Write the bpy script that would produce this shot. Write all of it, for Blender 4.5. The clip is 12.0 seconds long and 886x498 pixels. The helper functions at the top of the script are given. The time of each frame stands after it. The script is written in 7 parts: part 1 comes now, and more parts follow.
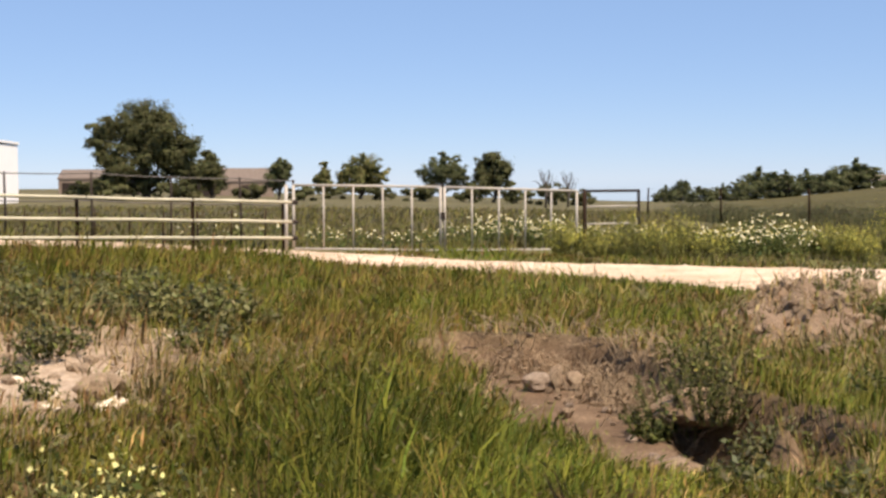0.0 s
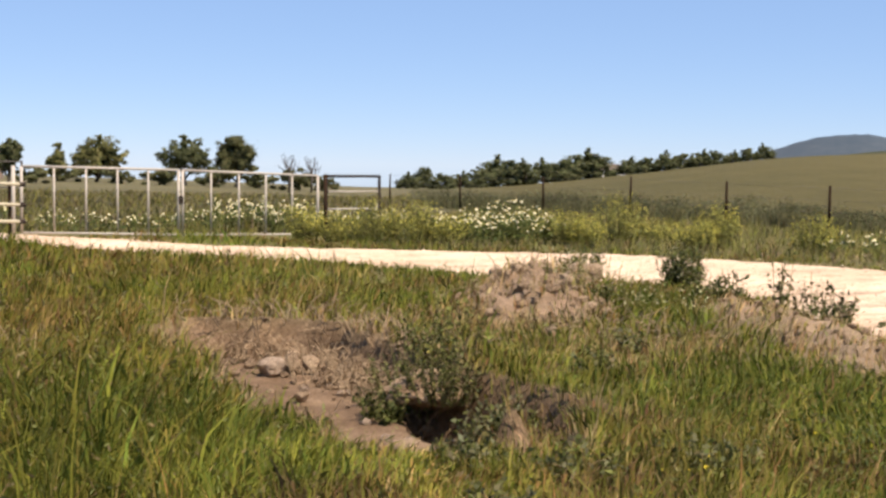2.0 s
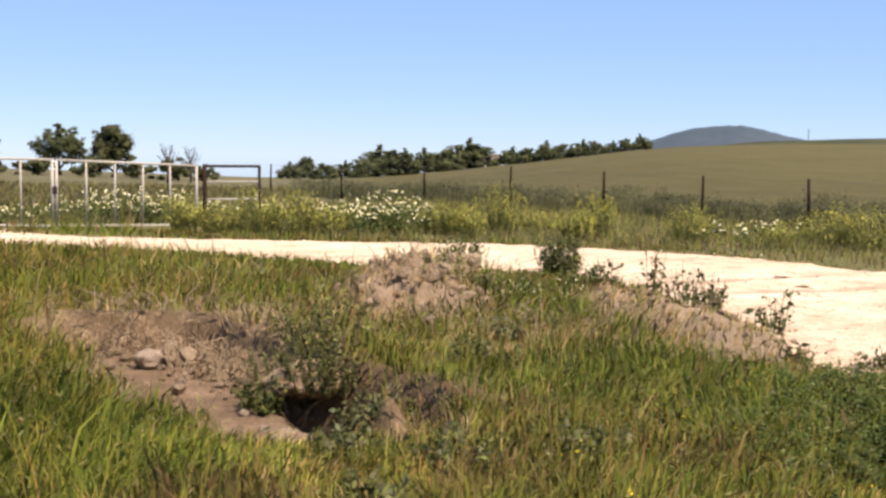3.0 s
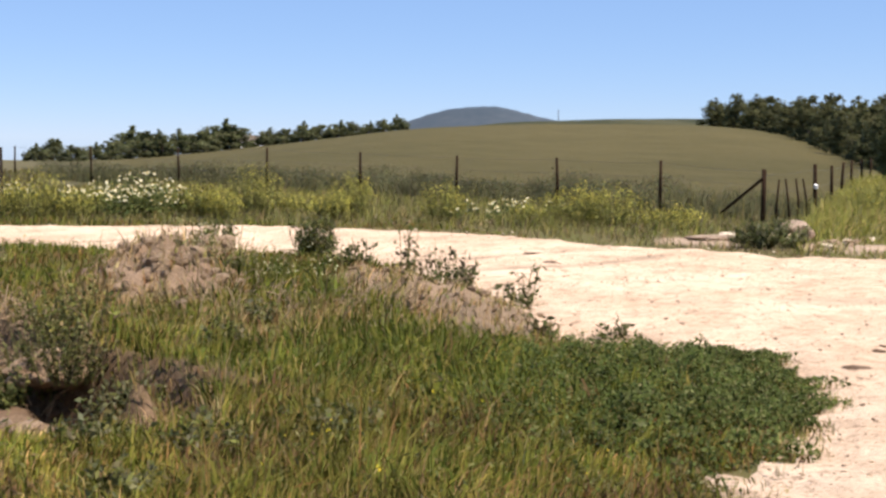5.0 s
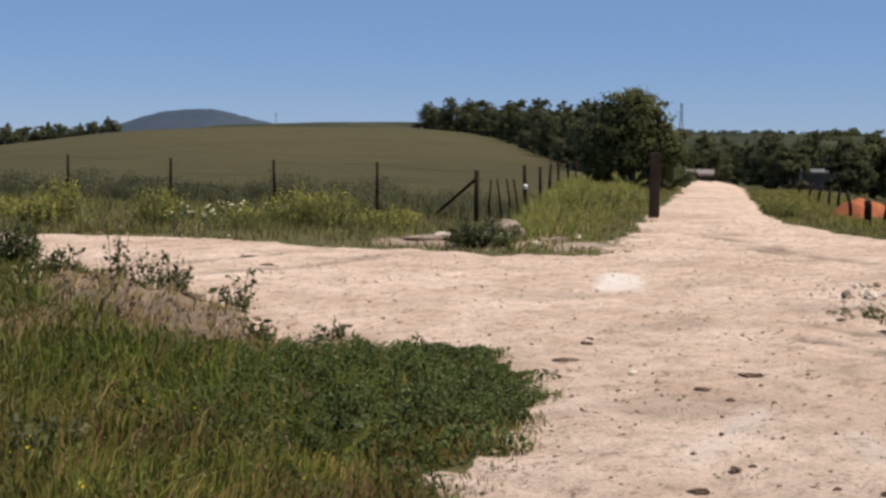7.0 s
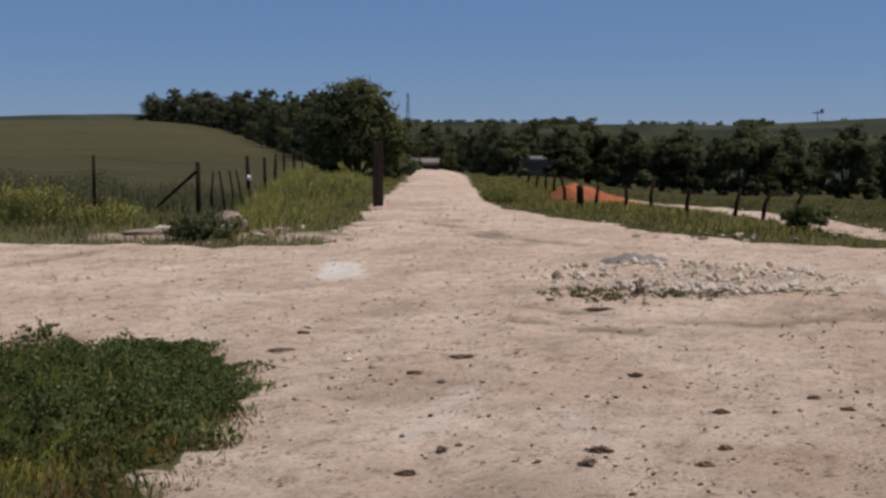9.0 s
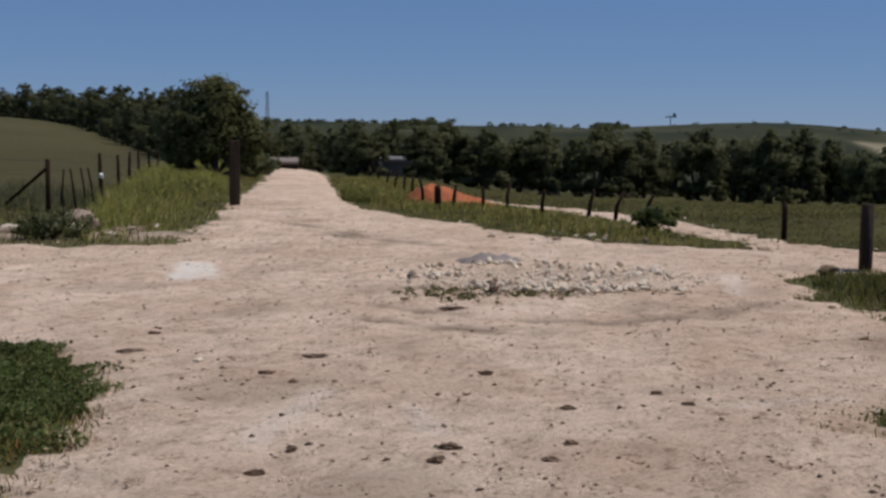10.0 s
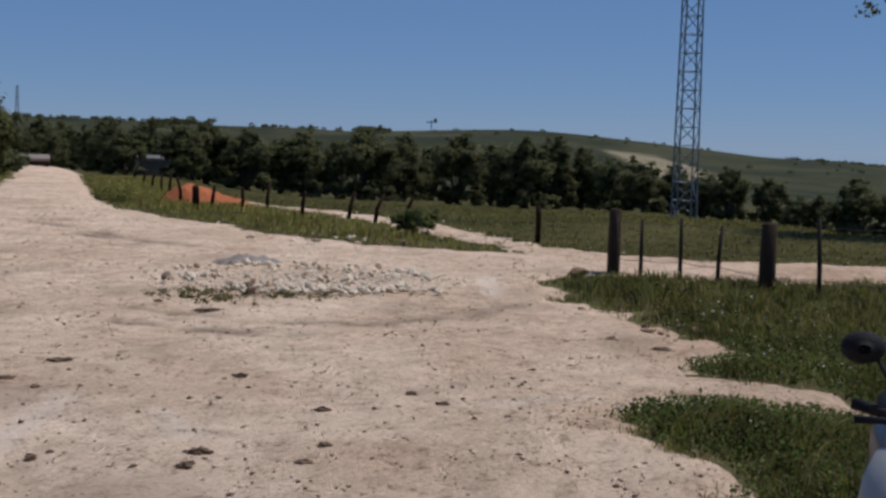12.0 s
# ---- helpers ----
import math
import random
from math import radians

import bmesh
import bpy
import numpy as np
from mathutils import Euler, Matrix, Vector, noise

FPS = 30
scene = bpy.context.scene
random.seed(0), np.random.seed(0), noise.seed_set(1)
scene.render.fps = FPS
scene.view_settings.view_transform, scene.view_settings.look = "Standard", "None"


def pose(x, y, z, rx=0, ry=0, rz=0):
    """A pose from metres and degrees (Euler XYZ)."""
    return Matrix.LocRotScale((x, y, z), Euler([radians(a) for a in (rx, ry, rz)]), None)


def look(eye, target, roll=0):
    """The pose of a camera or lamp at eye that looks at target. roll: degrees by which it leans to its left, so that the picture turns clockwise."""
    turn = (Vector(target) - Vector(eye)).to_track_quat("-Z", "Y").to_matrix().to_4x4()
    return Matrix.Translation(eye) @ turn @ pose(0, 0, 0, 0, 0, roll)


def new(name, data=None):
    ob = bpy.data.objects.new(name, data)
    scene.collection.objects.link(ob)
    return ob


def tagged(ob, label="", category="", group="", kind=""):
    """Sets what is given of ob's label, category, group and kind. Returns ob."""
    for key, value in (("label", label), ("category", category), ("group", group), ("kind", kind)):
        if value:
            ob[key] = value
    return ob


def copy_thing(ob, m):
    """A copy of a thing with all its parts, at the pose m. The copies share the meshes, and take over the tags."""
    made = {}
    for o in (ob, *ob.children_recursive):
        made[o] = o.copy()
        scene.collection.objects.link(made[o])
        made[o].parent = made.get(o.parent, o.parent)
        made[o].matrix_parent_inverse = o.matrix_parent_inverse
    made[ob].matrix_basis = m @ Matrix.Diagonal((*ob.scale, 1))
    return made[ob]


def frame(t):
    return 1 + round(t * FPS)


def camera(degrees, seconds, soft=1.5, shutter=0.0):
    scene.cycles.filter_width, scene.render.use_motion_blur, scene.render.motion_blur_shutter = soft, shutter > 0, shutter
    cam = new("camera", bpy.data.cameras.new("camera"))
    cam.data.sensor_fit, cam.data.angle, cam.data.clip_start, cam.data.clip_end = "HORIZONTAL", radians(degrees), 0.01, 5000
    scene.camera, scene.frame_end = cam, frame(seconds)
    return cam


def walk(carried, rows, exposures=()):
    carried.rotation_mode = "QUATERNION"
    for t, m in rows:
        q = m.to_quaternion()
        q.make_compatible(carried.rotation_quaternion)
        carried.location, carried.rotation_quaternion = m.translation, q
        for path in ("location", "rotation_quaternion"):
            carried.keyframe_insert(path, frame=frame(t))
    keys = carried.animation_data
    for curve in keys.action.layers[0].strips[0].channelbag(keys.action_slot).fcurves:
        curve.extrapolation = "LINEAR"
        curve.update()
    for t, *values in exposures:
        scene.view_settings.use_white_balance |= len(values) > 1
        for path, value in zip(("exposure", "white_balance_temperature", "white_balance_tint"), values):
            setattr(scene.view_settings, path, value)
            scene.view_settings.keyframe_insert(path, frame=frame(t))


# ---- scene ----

DEG = 38
cam = camera(DEG, 12.0, soft=2.8, shutter=0.0)
# seconds, x, y, z, yaw, pitch, roll
PATH = [
    (0, 0.407, -0.343, 1.752, -2.21, -3.08, -0.29),
    (0.5, 0.441, -0.325, 1.748, -5.24, -3.25, -0.10),
    (1, 0.465, -0.311, 1.741, -8.11, -3.42, 0.06),
    (1.5, 0.482, -0.312, 1.737, -10.87, -3.57, 0.31),
    (2, 0.493, -0.331, 1.734, -13.58, -3.70, 0.49),
    (2.5, 0.508, -0.360, 1.734, -16.21, -3.88, 0.58),
    (3, 0.517, -0.397, 1.740, -18.81, -4.10, 0.58),
    (5, 0.587, -0.418, 1.732, -29.49, -4.86, 0.37),
    (5.5, 0.619, -0.392, 1.719, -32.57, -4.81, 0.44),
    (6, 0.650, -0.364, 1.707, -35.71, -4.70, 0.41),
    (6.5, 0.678, -0.345, 1.707, -38.82, -4.67, 0.53),
    (7, 0.699, -0.325, 1.704, -41.95, -4.65, 0.37),
    (9, 0.829, -0.413, 1.685, -53.86, -5.05, -0.29),
    (9.5, 0.836, -0.447, 1.679, -56.96, -5.04, -0.06),
    (10, 0.825, -0.478, 1.683, -60.10, -5.04, 0.35),
    (10.5, 0.847, -0.482, 1.683, -63.15, -5.00, 0.79),
    (11, 0.882, -0.481, 1.676, -65.95, -4.92, 1.08),
    (11.5, 0.899, -0.488, 1.670, -68.38, -4.84, 1.27),
    (12, 0.905, -0.481, 1.663, -70.71, -4.74, 1.64),
]


def head(x, y, z, yaw, pitch, roll):
    a, b = radians(yaw), radians(pitch)
    return look((x, y, z), (x - math.sin(a) * math.cos(b), y + math.cos(a) * math.cos(b), z + math.sin(b)), roll)


EXPOSURE = [(0.0, 0.6, 6850, 20), (2.5, 0.74, 6750, 20), (3.2, 0.8, 6650, 20), (5.0, 0.64, 6400, 20), (5.5, 0.5, 6300, 20), (7.0, -0.12, 6050, 20), (9.5, -0.7, 5780, 19), (12.0, -0.68, 5630, 17)]
walk(cam, [(t, head(*p)) for t, *p in PATH], EXPOSURE)

# ---- light ----
SUN_BEARING, SUN_HEIGHT = 146.0, 60.0      # clockwise from +y, above the horizon
world = bpy.data.worlds.new("sky")
scene.world = world
world.use_nodes = True
wn = world.node_tree.nodes
sky = wn.new("ShaderNodeTexSky")
sky.sky_type, sky.sun_disc = "NISHITA", False
sky.sun_elevation, sky.sun_rotation = radians(SUN_HEIGHT), radians(SUN_BEARING)
sky.altitude, sky.air_density, sky.dust_density, sky.ozone_density = 2100, 0.9, 0.0, 4.3
wn["Background"].inputs["Strength"].default_value = 0.077
# clear dry air: the sky pales only a little towards the horizon
tone = wn.new("ShaderNodeMix")
tone.data_type, tone.blend_type = "RGBA", "MIX"
tone.inputs[0].default_value, tone.inputs[7].default_value = 0.48, (2.9, 5.2, 8.5, 1)
world.node_tree.links.new(sky.outputs[0], tone.inputs[6])
world.node_tree.links.new(tone.outputs[2], wn["Background"].inputs[0])
lamp = bpy.data.lights.new("sun", "SUN")
lamp.energy, lamp.angle, lamp.color = 5.0, radians(0.5), (1.0, 0.9, 0.74)
sun = new("sun", lamp)
_b, _h = radians(SUN_BEARING), radians(SUN_HEIGHT)
sun.matrix_world = look((60 * math.sin(_b) * math.cos(_h), 60 * math.cos(_b) * math.cos(_h), 60 * math.sin(_h)), (0, 0, 0))


# ---- materials ----
def shader(name, rough=0.8, metal=0.0, spec=0.3):
    m = bpy.data.materials.new(name)
    m.use_nodes = True
    nt = m.node_tree
    b = nt.nodes["Principled BSDF"]
    b.inputs["Roughness"].default_value = rough
    b.inputs["Metallic"].default_value = metal
    b.inputs["Specular IOR Level"].default_value = spec
    return m, nt, b


def noise_node(nt, scale, detail=4.0, rough=0.6, coords="Object", stretch=None):
    tc = nt.nodes.new("ShaderNodeTexCoord")
    out = tc.outputs[coords]
    if stretch:
        mp = nt.nodes.new("ShaderNodeMapping")
        mp.inputs["Scale"].default_value = stretch
        nt.links.new(out, mp.inputs[0])
        out = mp.outputs[0]
    n = nt.nodes.new("ShaderNodeTexNoise")
    n.inputs["Scale"].default_value, n.inputs["Detail"].default_value, n.inputs["Roughness"].default_value = scale, detail, rough
    nt.links.new(out, n.inputs["Vector"])
    return n.outputs["Fac"]


def ramp(nt, fac, stops):
    r = nt.nodes.new("ShaderNodeValToRGB")
    e = r.color_ramp.elements
    e[0].position, e[0].color = stops[0][0], (*stops[0][1], 1)
    e[1].position, e[1].color = stops[-1][0], (*stops[-1][1], 1)
    for p, c in stops[1:-1]:
        k = e.new(p)
        k.color = (*c, 1)
    nt.links.new(fac, r.inputs[0])
    return r.outputs[0]


def mix(nt, fac, a, b, kind="MIX"):
    m = nt.nodes.new("ShaderNodeMix")
    m.data_type, m.blend_type = "RGBA", kind
    for sock, v in ((m.inputs[0], fac), (m.inputs[6], a), (m.inputs[7], b)):
        if isinstance(v, (int, float)):
            sock.default_value = v
        elif isinstance(v, tuple):
            sock.default_value = (*v, 1)
        else:
            nt.links.new(v, sock)
    return m.outputs[2]


def attr(nt, name, what="Fac"):
    a = nt.nodes.new("ShaderNodeAttribute")
    a.attribute_name = name
    return a.outputs[what]


def bump(nt, b, height, strength=0.4, distance=0.02):
    n = nt.nodes.new("ShaderNodeBump")
    n.inputs["Strength"].default_value, n.inputs["Distance"].default_value = strength, distance
    nt.links.new(height, n.inputs["Height"])
    nt.links.new(n.outputs[0], b.inputs["Normal"])


def simple(name, dark, light, scale=6.0, rough=0.8, metal=0.0, grain=0.3, stretch=None, spec=0.3, dist=0.01):
    m, nt, b = shader(name, rough, metal, spec)
    f = noise_node(nt, scale, 6, 0.65, stretch=stretch)
    g = noise_node(nt, scale * 7, 3, 0.6, stretch=stretch)
    c = ramp(nt, f, [(0.3, dark), (0.7, light)])
    c = mix(nt, 0.35, c, ramp(nt, g, [(0.3, dark), (0.7, light)]))
    nt.links.new(c, b.inputs["Base Color"])
    bump(nt, b, g, grain, dist)
    return m


def plant(name, rough=0.55, through_light=0.3, gain=1.0):
    """Leaves and blades: the colour of each comes from its tint."""
    m, nt, b = shader(name, rough, 0.0, 0.12)
    c = attr(nt, "tint", "Color")
    v = noise_node(nt, 1.3, 3, 0.6)
    c = mix(nt, 1.0, c, ramp(nt, v, [(0.25, (0.74 * gain, 0.74 * gain, 0.72 * gain)), (0.75, (1.2 * gain, 1.18 * gain, 1.1 * gain))]), "MULTIPLY")
    nt.links.new(c, b.inputs["Base Color"])
    t = nt.nodes.new("ShaderNodeBsdfTranslucent")
    nt.links.new(c, t.inputs[0])
    s = nt.nodes.new("ShaderNodeMixShader")
    s.inputs[0].default_value = through_light
    nt.links.new(b.outputs[0], s.inputs[1])
    nt.links.new(t.outputs[0], s.inputs[2])
    nt.links.new(s.outputs[0], nt.nodes["Material Output"].inputs[0])
    return m


M_GRASS = plant("grass", 0.7, 0.5, 1.0)
M_WEED = plant("weed_leaf", 0.75, 0.5, 1.0)
M_LEAF = plant("leaf", 0.85, 0.5, 1.05)
M_PETAL = plant("petal", 0.7, 0.25)
M_BARK = simple("bark", (0.04, 0.033, 0.026), (0.12, 0.1, 0.08), 9, 0.95, grain=0.8, stretch=(1, 1, 0.25), dist=0.03)
M_POST = simple("old_wood", (0.014, 0.009, 0.006), (0.045, 0.026, 0.017), 14, 0.95, grain=0.7, stretch=(1, 1, 0.15), spec=0.05)
M_SLEEPER = simple("sleeper_wood", (0.025, 0.018, 0.013), (0.085, 0.06, 0.042), 10, 0.95, grain=0.8, stretch=(1, 1, 0.12), spec=0.05)
# besides steel, paints the shade in doorways and on the pale shed
M_STEEL = simple("dark_steel", (0.018, 0.015, 0.013), (0.06, 0.045, 0.036), 18, 0.75, 0.1, spec=0.1)
M_ZINC = simple("galvanised_steel", (0.34, 0.31, 0.26), (0.5, 0.46, 0.39), 12, 0.6, 0.1, 0.1)
M_PYLON = simple("weathered_zinc", (0.13, 0.14, 0.15), (0.26, 0.27, 0.29), 3, 0.6, 0.4, 0.1)
M_WHITE = simple("chalky_white_paint", (0.38, 0.34, 0.23), (0.64, 0.59, 0.43), 5, 0.8, grain=0.2, stretch=(0.4, 0.4, 3))
M_WIRE = simple("wire", (0.06, 0.055, 0.05), (0.16, 0.15, 0.14), 20, 0.6, 0.5, 0.1)
M_RENDER = simple("white_render", (0.86, 0.85, 0.82), (0.93, 0.92, 0.89), 0.7, 0.9)
M_TILE = simple("roof_tile", (0.13, 0.1, 0.08), (0.2, 0.16, 0.125), 0.9, 0.9, grain=0.6, stretch=(6, 1, 1))
M_WALL = simple("brown_wall", (0.16, 0.12, 0.09), (0.3, 0.23, 0.17), 0.6, 0.9)
M_DUSTY = simple("dusty_roof", (0.19, 0.155, 0.13), (0.3, 0.25, 0.21), 1.5, 0.95)
M_SHED = simple("grey_sheet", (0.12, 0.115, 0.105), (0.19, 0.185, 0.17), 0.8, 0.7, stretch=(5, 1, 1))
M_STONE = simple("limestone", (0.52, 0.415, 0.28), (0.86, 0.75, 0.57), 7, 0.95, grain=0.3, dist=0.008)
M_ROCK = simple("brown_rock", (0.2, 0.14, 0.095), (0.46, 0.36, 0.26), 6, 0.95, grain=0.9, dist=0.02)
M_CLOD = simple("clod", (0.17, 0.108, 0.065), (0.48, 0.345, 0.21), 8, 1.0, grain=1.0, dist=0.03)
M_PALECLOD = simple("pale_clod", (0.26, 0.175, 0.105), (0.58, 0.435, 0.285), 8, 1.0, grain=0.9, dist=0.03)
M_DRY = simple("dry_stem", (0.2, 0.135, 0.075), (0.46, 0.35, 0.22), 12, 0.9)
M_ORANGE = simple("orange_earth", (0.36, 0.1, 0.035), (0.58, 0.2, 0.08), 2.2, 1.0, grain=0.8, dist=0.05)
M_DUNG = simple("dark_crumbs", (0.11, 0.068, 0.042), (0.25, 0.17, 0.11), 20, 1.0, grain=0.9)
M_RUBBER = simple("black_plastic", (0.008, 0.008, 0.008), (0.02, 0.02, 0.022), 20, 0.75, spec=0.15)
M_ASH = simple("grey_dust", (0.2, 0.17, 0.145), (0.34, 0.29, 0.245), 3, 1.0, grain=0.6)
M_FAIRING = simple("silver_blue_lacquer", (0.29, 0.28, 0.27), (0.35, 0.34, 0.33), 40, 0.45, 0.1, 0.02, spec=0.4)
M_DARKLAC = simple("navy_lacquer", (0.012, 0.014, 0.026), (0.02, 0.023, 0.04), 40, 0.3, 0.0, 0.02, spec=0.5)


def ground_material():
    m, nt, b = shader("earth", 0.95, 0, 0.1)
    soil = ramp(nt, noise_node(nt, 1.6, 8, 0.7), [(0.25, (0.1, 0.065, 0.039)), (0.5, (0.205, 0.14, 0.087)), (0.75, (0.34, 0.247, 0.158))])
    fine = ramp(nt, noise_node(nt, 22, 4, 0.7), [(0.3, (0.55, 0.52, 0.5)), (0.7, (1.25, 1.22, 1.2))])
    soil = mix(nt, 1.0, soil, fine, "MULTIPLY")
    turf = ramp(nt, noise_node(nt, 2.3, 7, 0.7), [(0.3, (0.085, 0.09, 0.03)), (0.55, (0.14, 0.14, 0.05)), (0.75, (0.22, 0.18, 0.085))])
    c = mix(nt, attr(nt, "turf"), soil, turf)
    pale = ramp(nt, noise_node(nt, 9, 5, 0.7), [(0.3, (0.36, 0.26, 0.175)), (0.7, (0.68, 0.54, 0.39))])
    c = mix(nt, attr(nt, "pale"), c, pale)
    f1 = noise_node(nt, 0.035, 6, 0.65, stretch=(0.6, 1.0, 1.0))
    f2 = noise_node(nt, 0.5, 5, 0.75, stretch=(1.0, 0.35, 1.0))
    corn = mix(nt, 0.5, ramp(nt, f1, [(0.38, (0.066, 0.061, 0.023)), (0.62, (0.108, 0.091, 0.037))]),
               ramp(nt, f2, [(0.3, (0.056, 0.052, 0.019)), (0.7, (0.112, 0.095, 0.041))]))
    c = mix(nt, attr(nt, "corn"), c, corn)
    s1 = noise_node(nt, 0.012, 6, 0.7)
    hill = ramp(nt, s1, [(0.38, (0.027, 0.033, 0.017)), (0.5, (0.045, 0.049, 0.023)), (0.62, (0.07, 0.069, 0.034))])
    c = mix(nt, attr(nt, "scrub"), c, hill)
    p1 = ramp(nt, noise_node(nt, 0.12, 7, 0.75), [(0.35, (0.085, 0.08, 0.04)), (0.65, (0.15, 0.132, 0.07))])
    c = mix(nt, attr(nt, "plain"), c, p1)
    g1 = ramp(nt, noise_node(nt, 0.35, 8, 0.75, stretch=(1.0, 1.0, 1.0)), [(0.35, (0.05, 0.047, 0.014)), (0.5, (0.076, 0.07, 0.021)), (0.65, (0.115, 0.1, 0.034))])
    c = mix(nt, attr(nt, "pasture"), c, g1)
    dry = ramp(nt, noise_node(nt, 0.05, 6, 0.7), [(0.35, (0.2, 0.17, 0.1)), (0.65, (0.3, 0.26, 0.16))])
    c = mix(nt, attr(nt, "stubble"), c, dry)
    nt.links.new(c, b.inputs["Base Color"])
    bump(nt, b, noise_node(nt, 14, 6, 0.75), 0.9, 0.05)
    return m


def road_material():
    m, nt, b = shader("pale_gravel", 0.97, 0, 0.08)
    big = ramp(nt, noise_node(nt, 0.35, 6, 0.65), [(0.3, (0.62, 0.47, 0.33)), (0.7, (0.845, 0.68, 0.505))])
    mid = ramp(nt, noise_node(nt, 2.6, 7, 0.75, stretch=(1.0, 1.6, 1.0)), [(0.25, (0.6, 0.57, 0.54)), (0.5, (1.0, 0.99, 0.98)), (0.8, (1.16, 1.15, 1.14))])
    c = mix(nt, 1.0, big, mid, "MULTIPLY")
    grit = ramp(nt, noise_node(nt, 34, 4, 0.75), [(0.3, (0.5, 0.46, 0.43)), (0.45, (0.98, 0.97, 0.96)), (0.8, (1.18, 1.18, 1.17))])
    c = mix(nt, 0.85, c, mix(nt, 1.0, c, grit, "MULTIPLY"))
    fleck = ramp(nt, noise_node(nt, 8.5, 5, 0.7), [(0.34, (0.5, 0.44, 0.4)), (0.43, (0.93, 0.91, 0.9)), (0.7, (1.05, 1.05, 1.05))])
    c = mix(nt, 0.8, c, mix(nt, 1.0, c, fleck, "MULTIPLY"))
    # wheel wear, and a vignette painted over the right foreground
    c = mix(nt, attr(nt, "worn_dim"), c, mix(nt, 1.0, c, (0.72, 0.655, 0.6), "MULTIPLY"))
    c = mix(nt, attr(nt, "rut"), c, (0.3, 0.225, 0.155))
    c = mix(nt, attr(nt, "chalk"), c, (0.84, 0.75, 0.61))
    nt.links.new(c, b.inputs["Base Color"])
    bump(nt, b, noise_node(nt, 13, 8, 0.8), 0.8, 0.04)
    return m


M_GROUND, M_ROAD = ground_material(), road_material()
# haze of the far distance is painted into this base colour
M_MOUNT = simple("hazed_mountain", (0.034, 0.055, 0.075), (0.07, 0.086, 0.1), 0.006, 1.0, grain=0.0)


# ---- mesh helpers ----
class Shape:
    """Vertices and faces of one mesh, with a tint for each vertex where it is a plant."""

    def __init__(self):
        self.v, self.f, self.c = [], [], []

    def add(self, verts, faces, tint=None):
        k = len(self.v)
        self.v += [tuple(p) for p in verts]
        self.f += [tuple(i + k for i in q) for q in faces]
        if tint is not None:
            self.c += [tint] * len(verts)
        return self

    def tube(self, pts, radii, sides=8, tint=None, square=False):
        pts = [Vector(p) for p in pts]
        if not isinstance(radii, (list, tuple)):
            radii = [radii] * len(pts)
        rings, k = [], 0
        side = None
        for i, p in enumerate(pts):
            way = (pts[min(i + 1, len(pts) - 1)] - pts[max(i - 1, 0)]).normalized()
            ref = Vector((0, 0, 1)) if abs(way.z) < 0.9 else Vector((1, 0, 0))
            if side is None:
                side = way.cross(ref).normalized()
            else:
                side = (side - way * side.dot(way)).normalized()
            up = side.cross(way)
            for j in range(sides):
                a = 2 * math.pi * (j + (0.5 if square else 0)) / sides
                rings.append(p + (side * math.cos(a) + up * math.sin(a)) * radii[i])
        n = len(pts)
        faces = [(i * sides + j, i * sides + (j + 1) % sides, (i + 1) * sides + (j + 1) % sides, (i + 1) * sides + j)
                 for i in range(n - 1) for j in range(sides)]
        faces += [tuple(reversed(range(sides))), tuple((n - 1) * sides + j for j in range(sides))]
        return self.add(rings, faces, tint)

    def box(self, a, b, m=None, bevel=0.0, tint=None):
        (x0, y0, z0), (x1, y1, z1) = a, b
        if bevel <= 0:
            v = [(x, y, z) for z in (z0, z1) for y in (y0, y1) for x in (x0, x1)]
            f = [(0, 2, 3, 1), (4, 5, 7, 6), (0, 1, 5, 4), (2, 6, 7, 3), (0, 4, 6, 2), (1, 3, 7, 5)]
        else:
            bm = bmesh.new()
            bmesh.ops.create_cube(bm, size=1.0, matrix=Matrix.Translation(((x0 + x1) / 2, (y0 + y1) / 2, (z0 + z1) / 2)) @ Matrix.Diagonal((x1 - x0, y1 - y0, z1 - z0, 1)))
            bmesh.ops.bevel(bm, geom=bm.edges[:], offset=bevel, segments=2, affect="EDGES", profile=0.6)
            bm.verts.index_update()
            v, f = [tuple(q.co) for q in bm.verts], [tuple(q.index for q in face.verts) for face in bm.faces]
            bm.free()
        if m is not None:
            v = [m @ Vector(p) for p in v]
        return self.add(v, f, tint)

    def mesh(self, name, material, smooth=False):
        me = bpy.data.meshes.new(name)
        me.from_pydata(self.v, [], self.f)
        me.materials.append(material)
        if self.c:
            a = me.attributes.new("tint", "FLOAT_COLOR", "POINT")
            a.data.foreach_set("color", np.array([(*c, 1.0) for c in self.c], "f").ravel())
        if smooth:
            me.polygons.foreach_set("use_smooth", [True] * len(me.polygons))
        me.update()
        return me


def part(name, shape, material, parent, label="", smooth=False):
    ob = new(name, shape.mesh(name, material, smooth) if isinstance(shape, Shape) else shape)
    ob.parent = parent
    if label:
        ob["label"] = label
    return ob


def thing(name, place, label, category, group="", kind="", turn=0.0):
    ob = new(name)
    ob.empty_display_size = 0.2
    ob.matrix_basis = pose(*place, 0, 0, turn)
    return tagged(ob, label, category, group, kind)


def solid(name, shape, material, place, label, category, group="", kind="", turn=0.0, smooth=False):
    ob = new(name, shape.mesh(name, material, smooth))
    ob.matrix_basis = pose(*place, 0, 0, turn)
    return tagged(ob, label, category, group, kind)


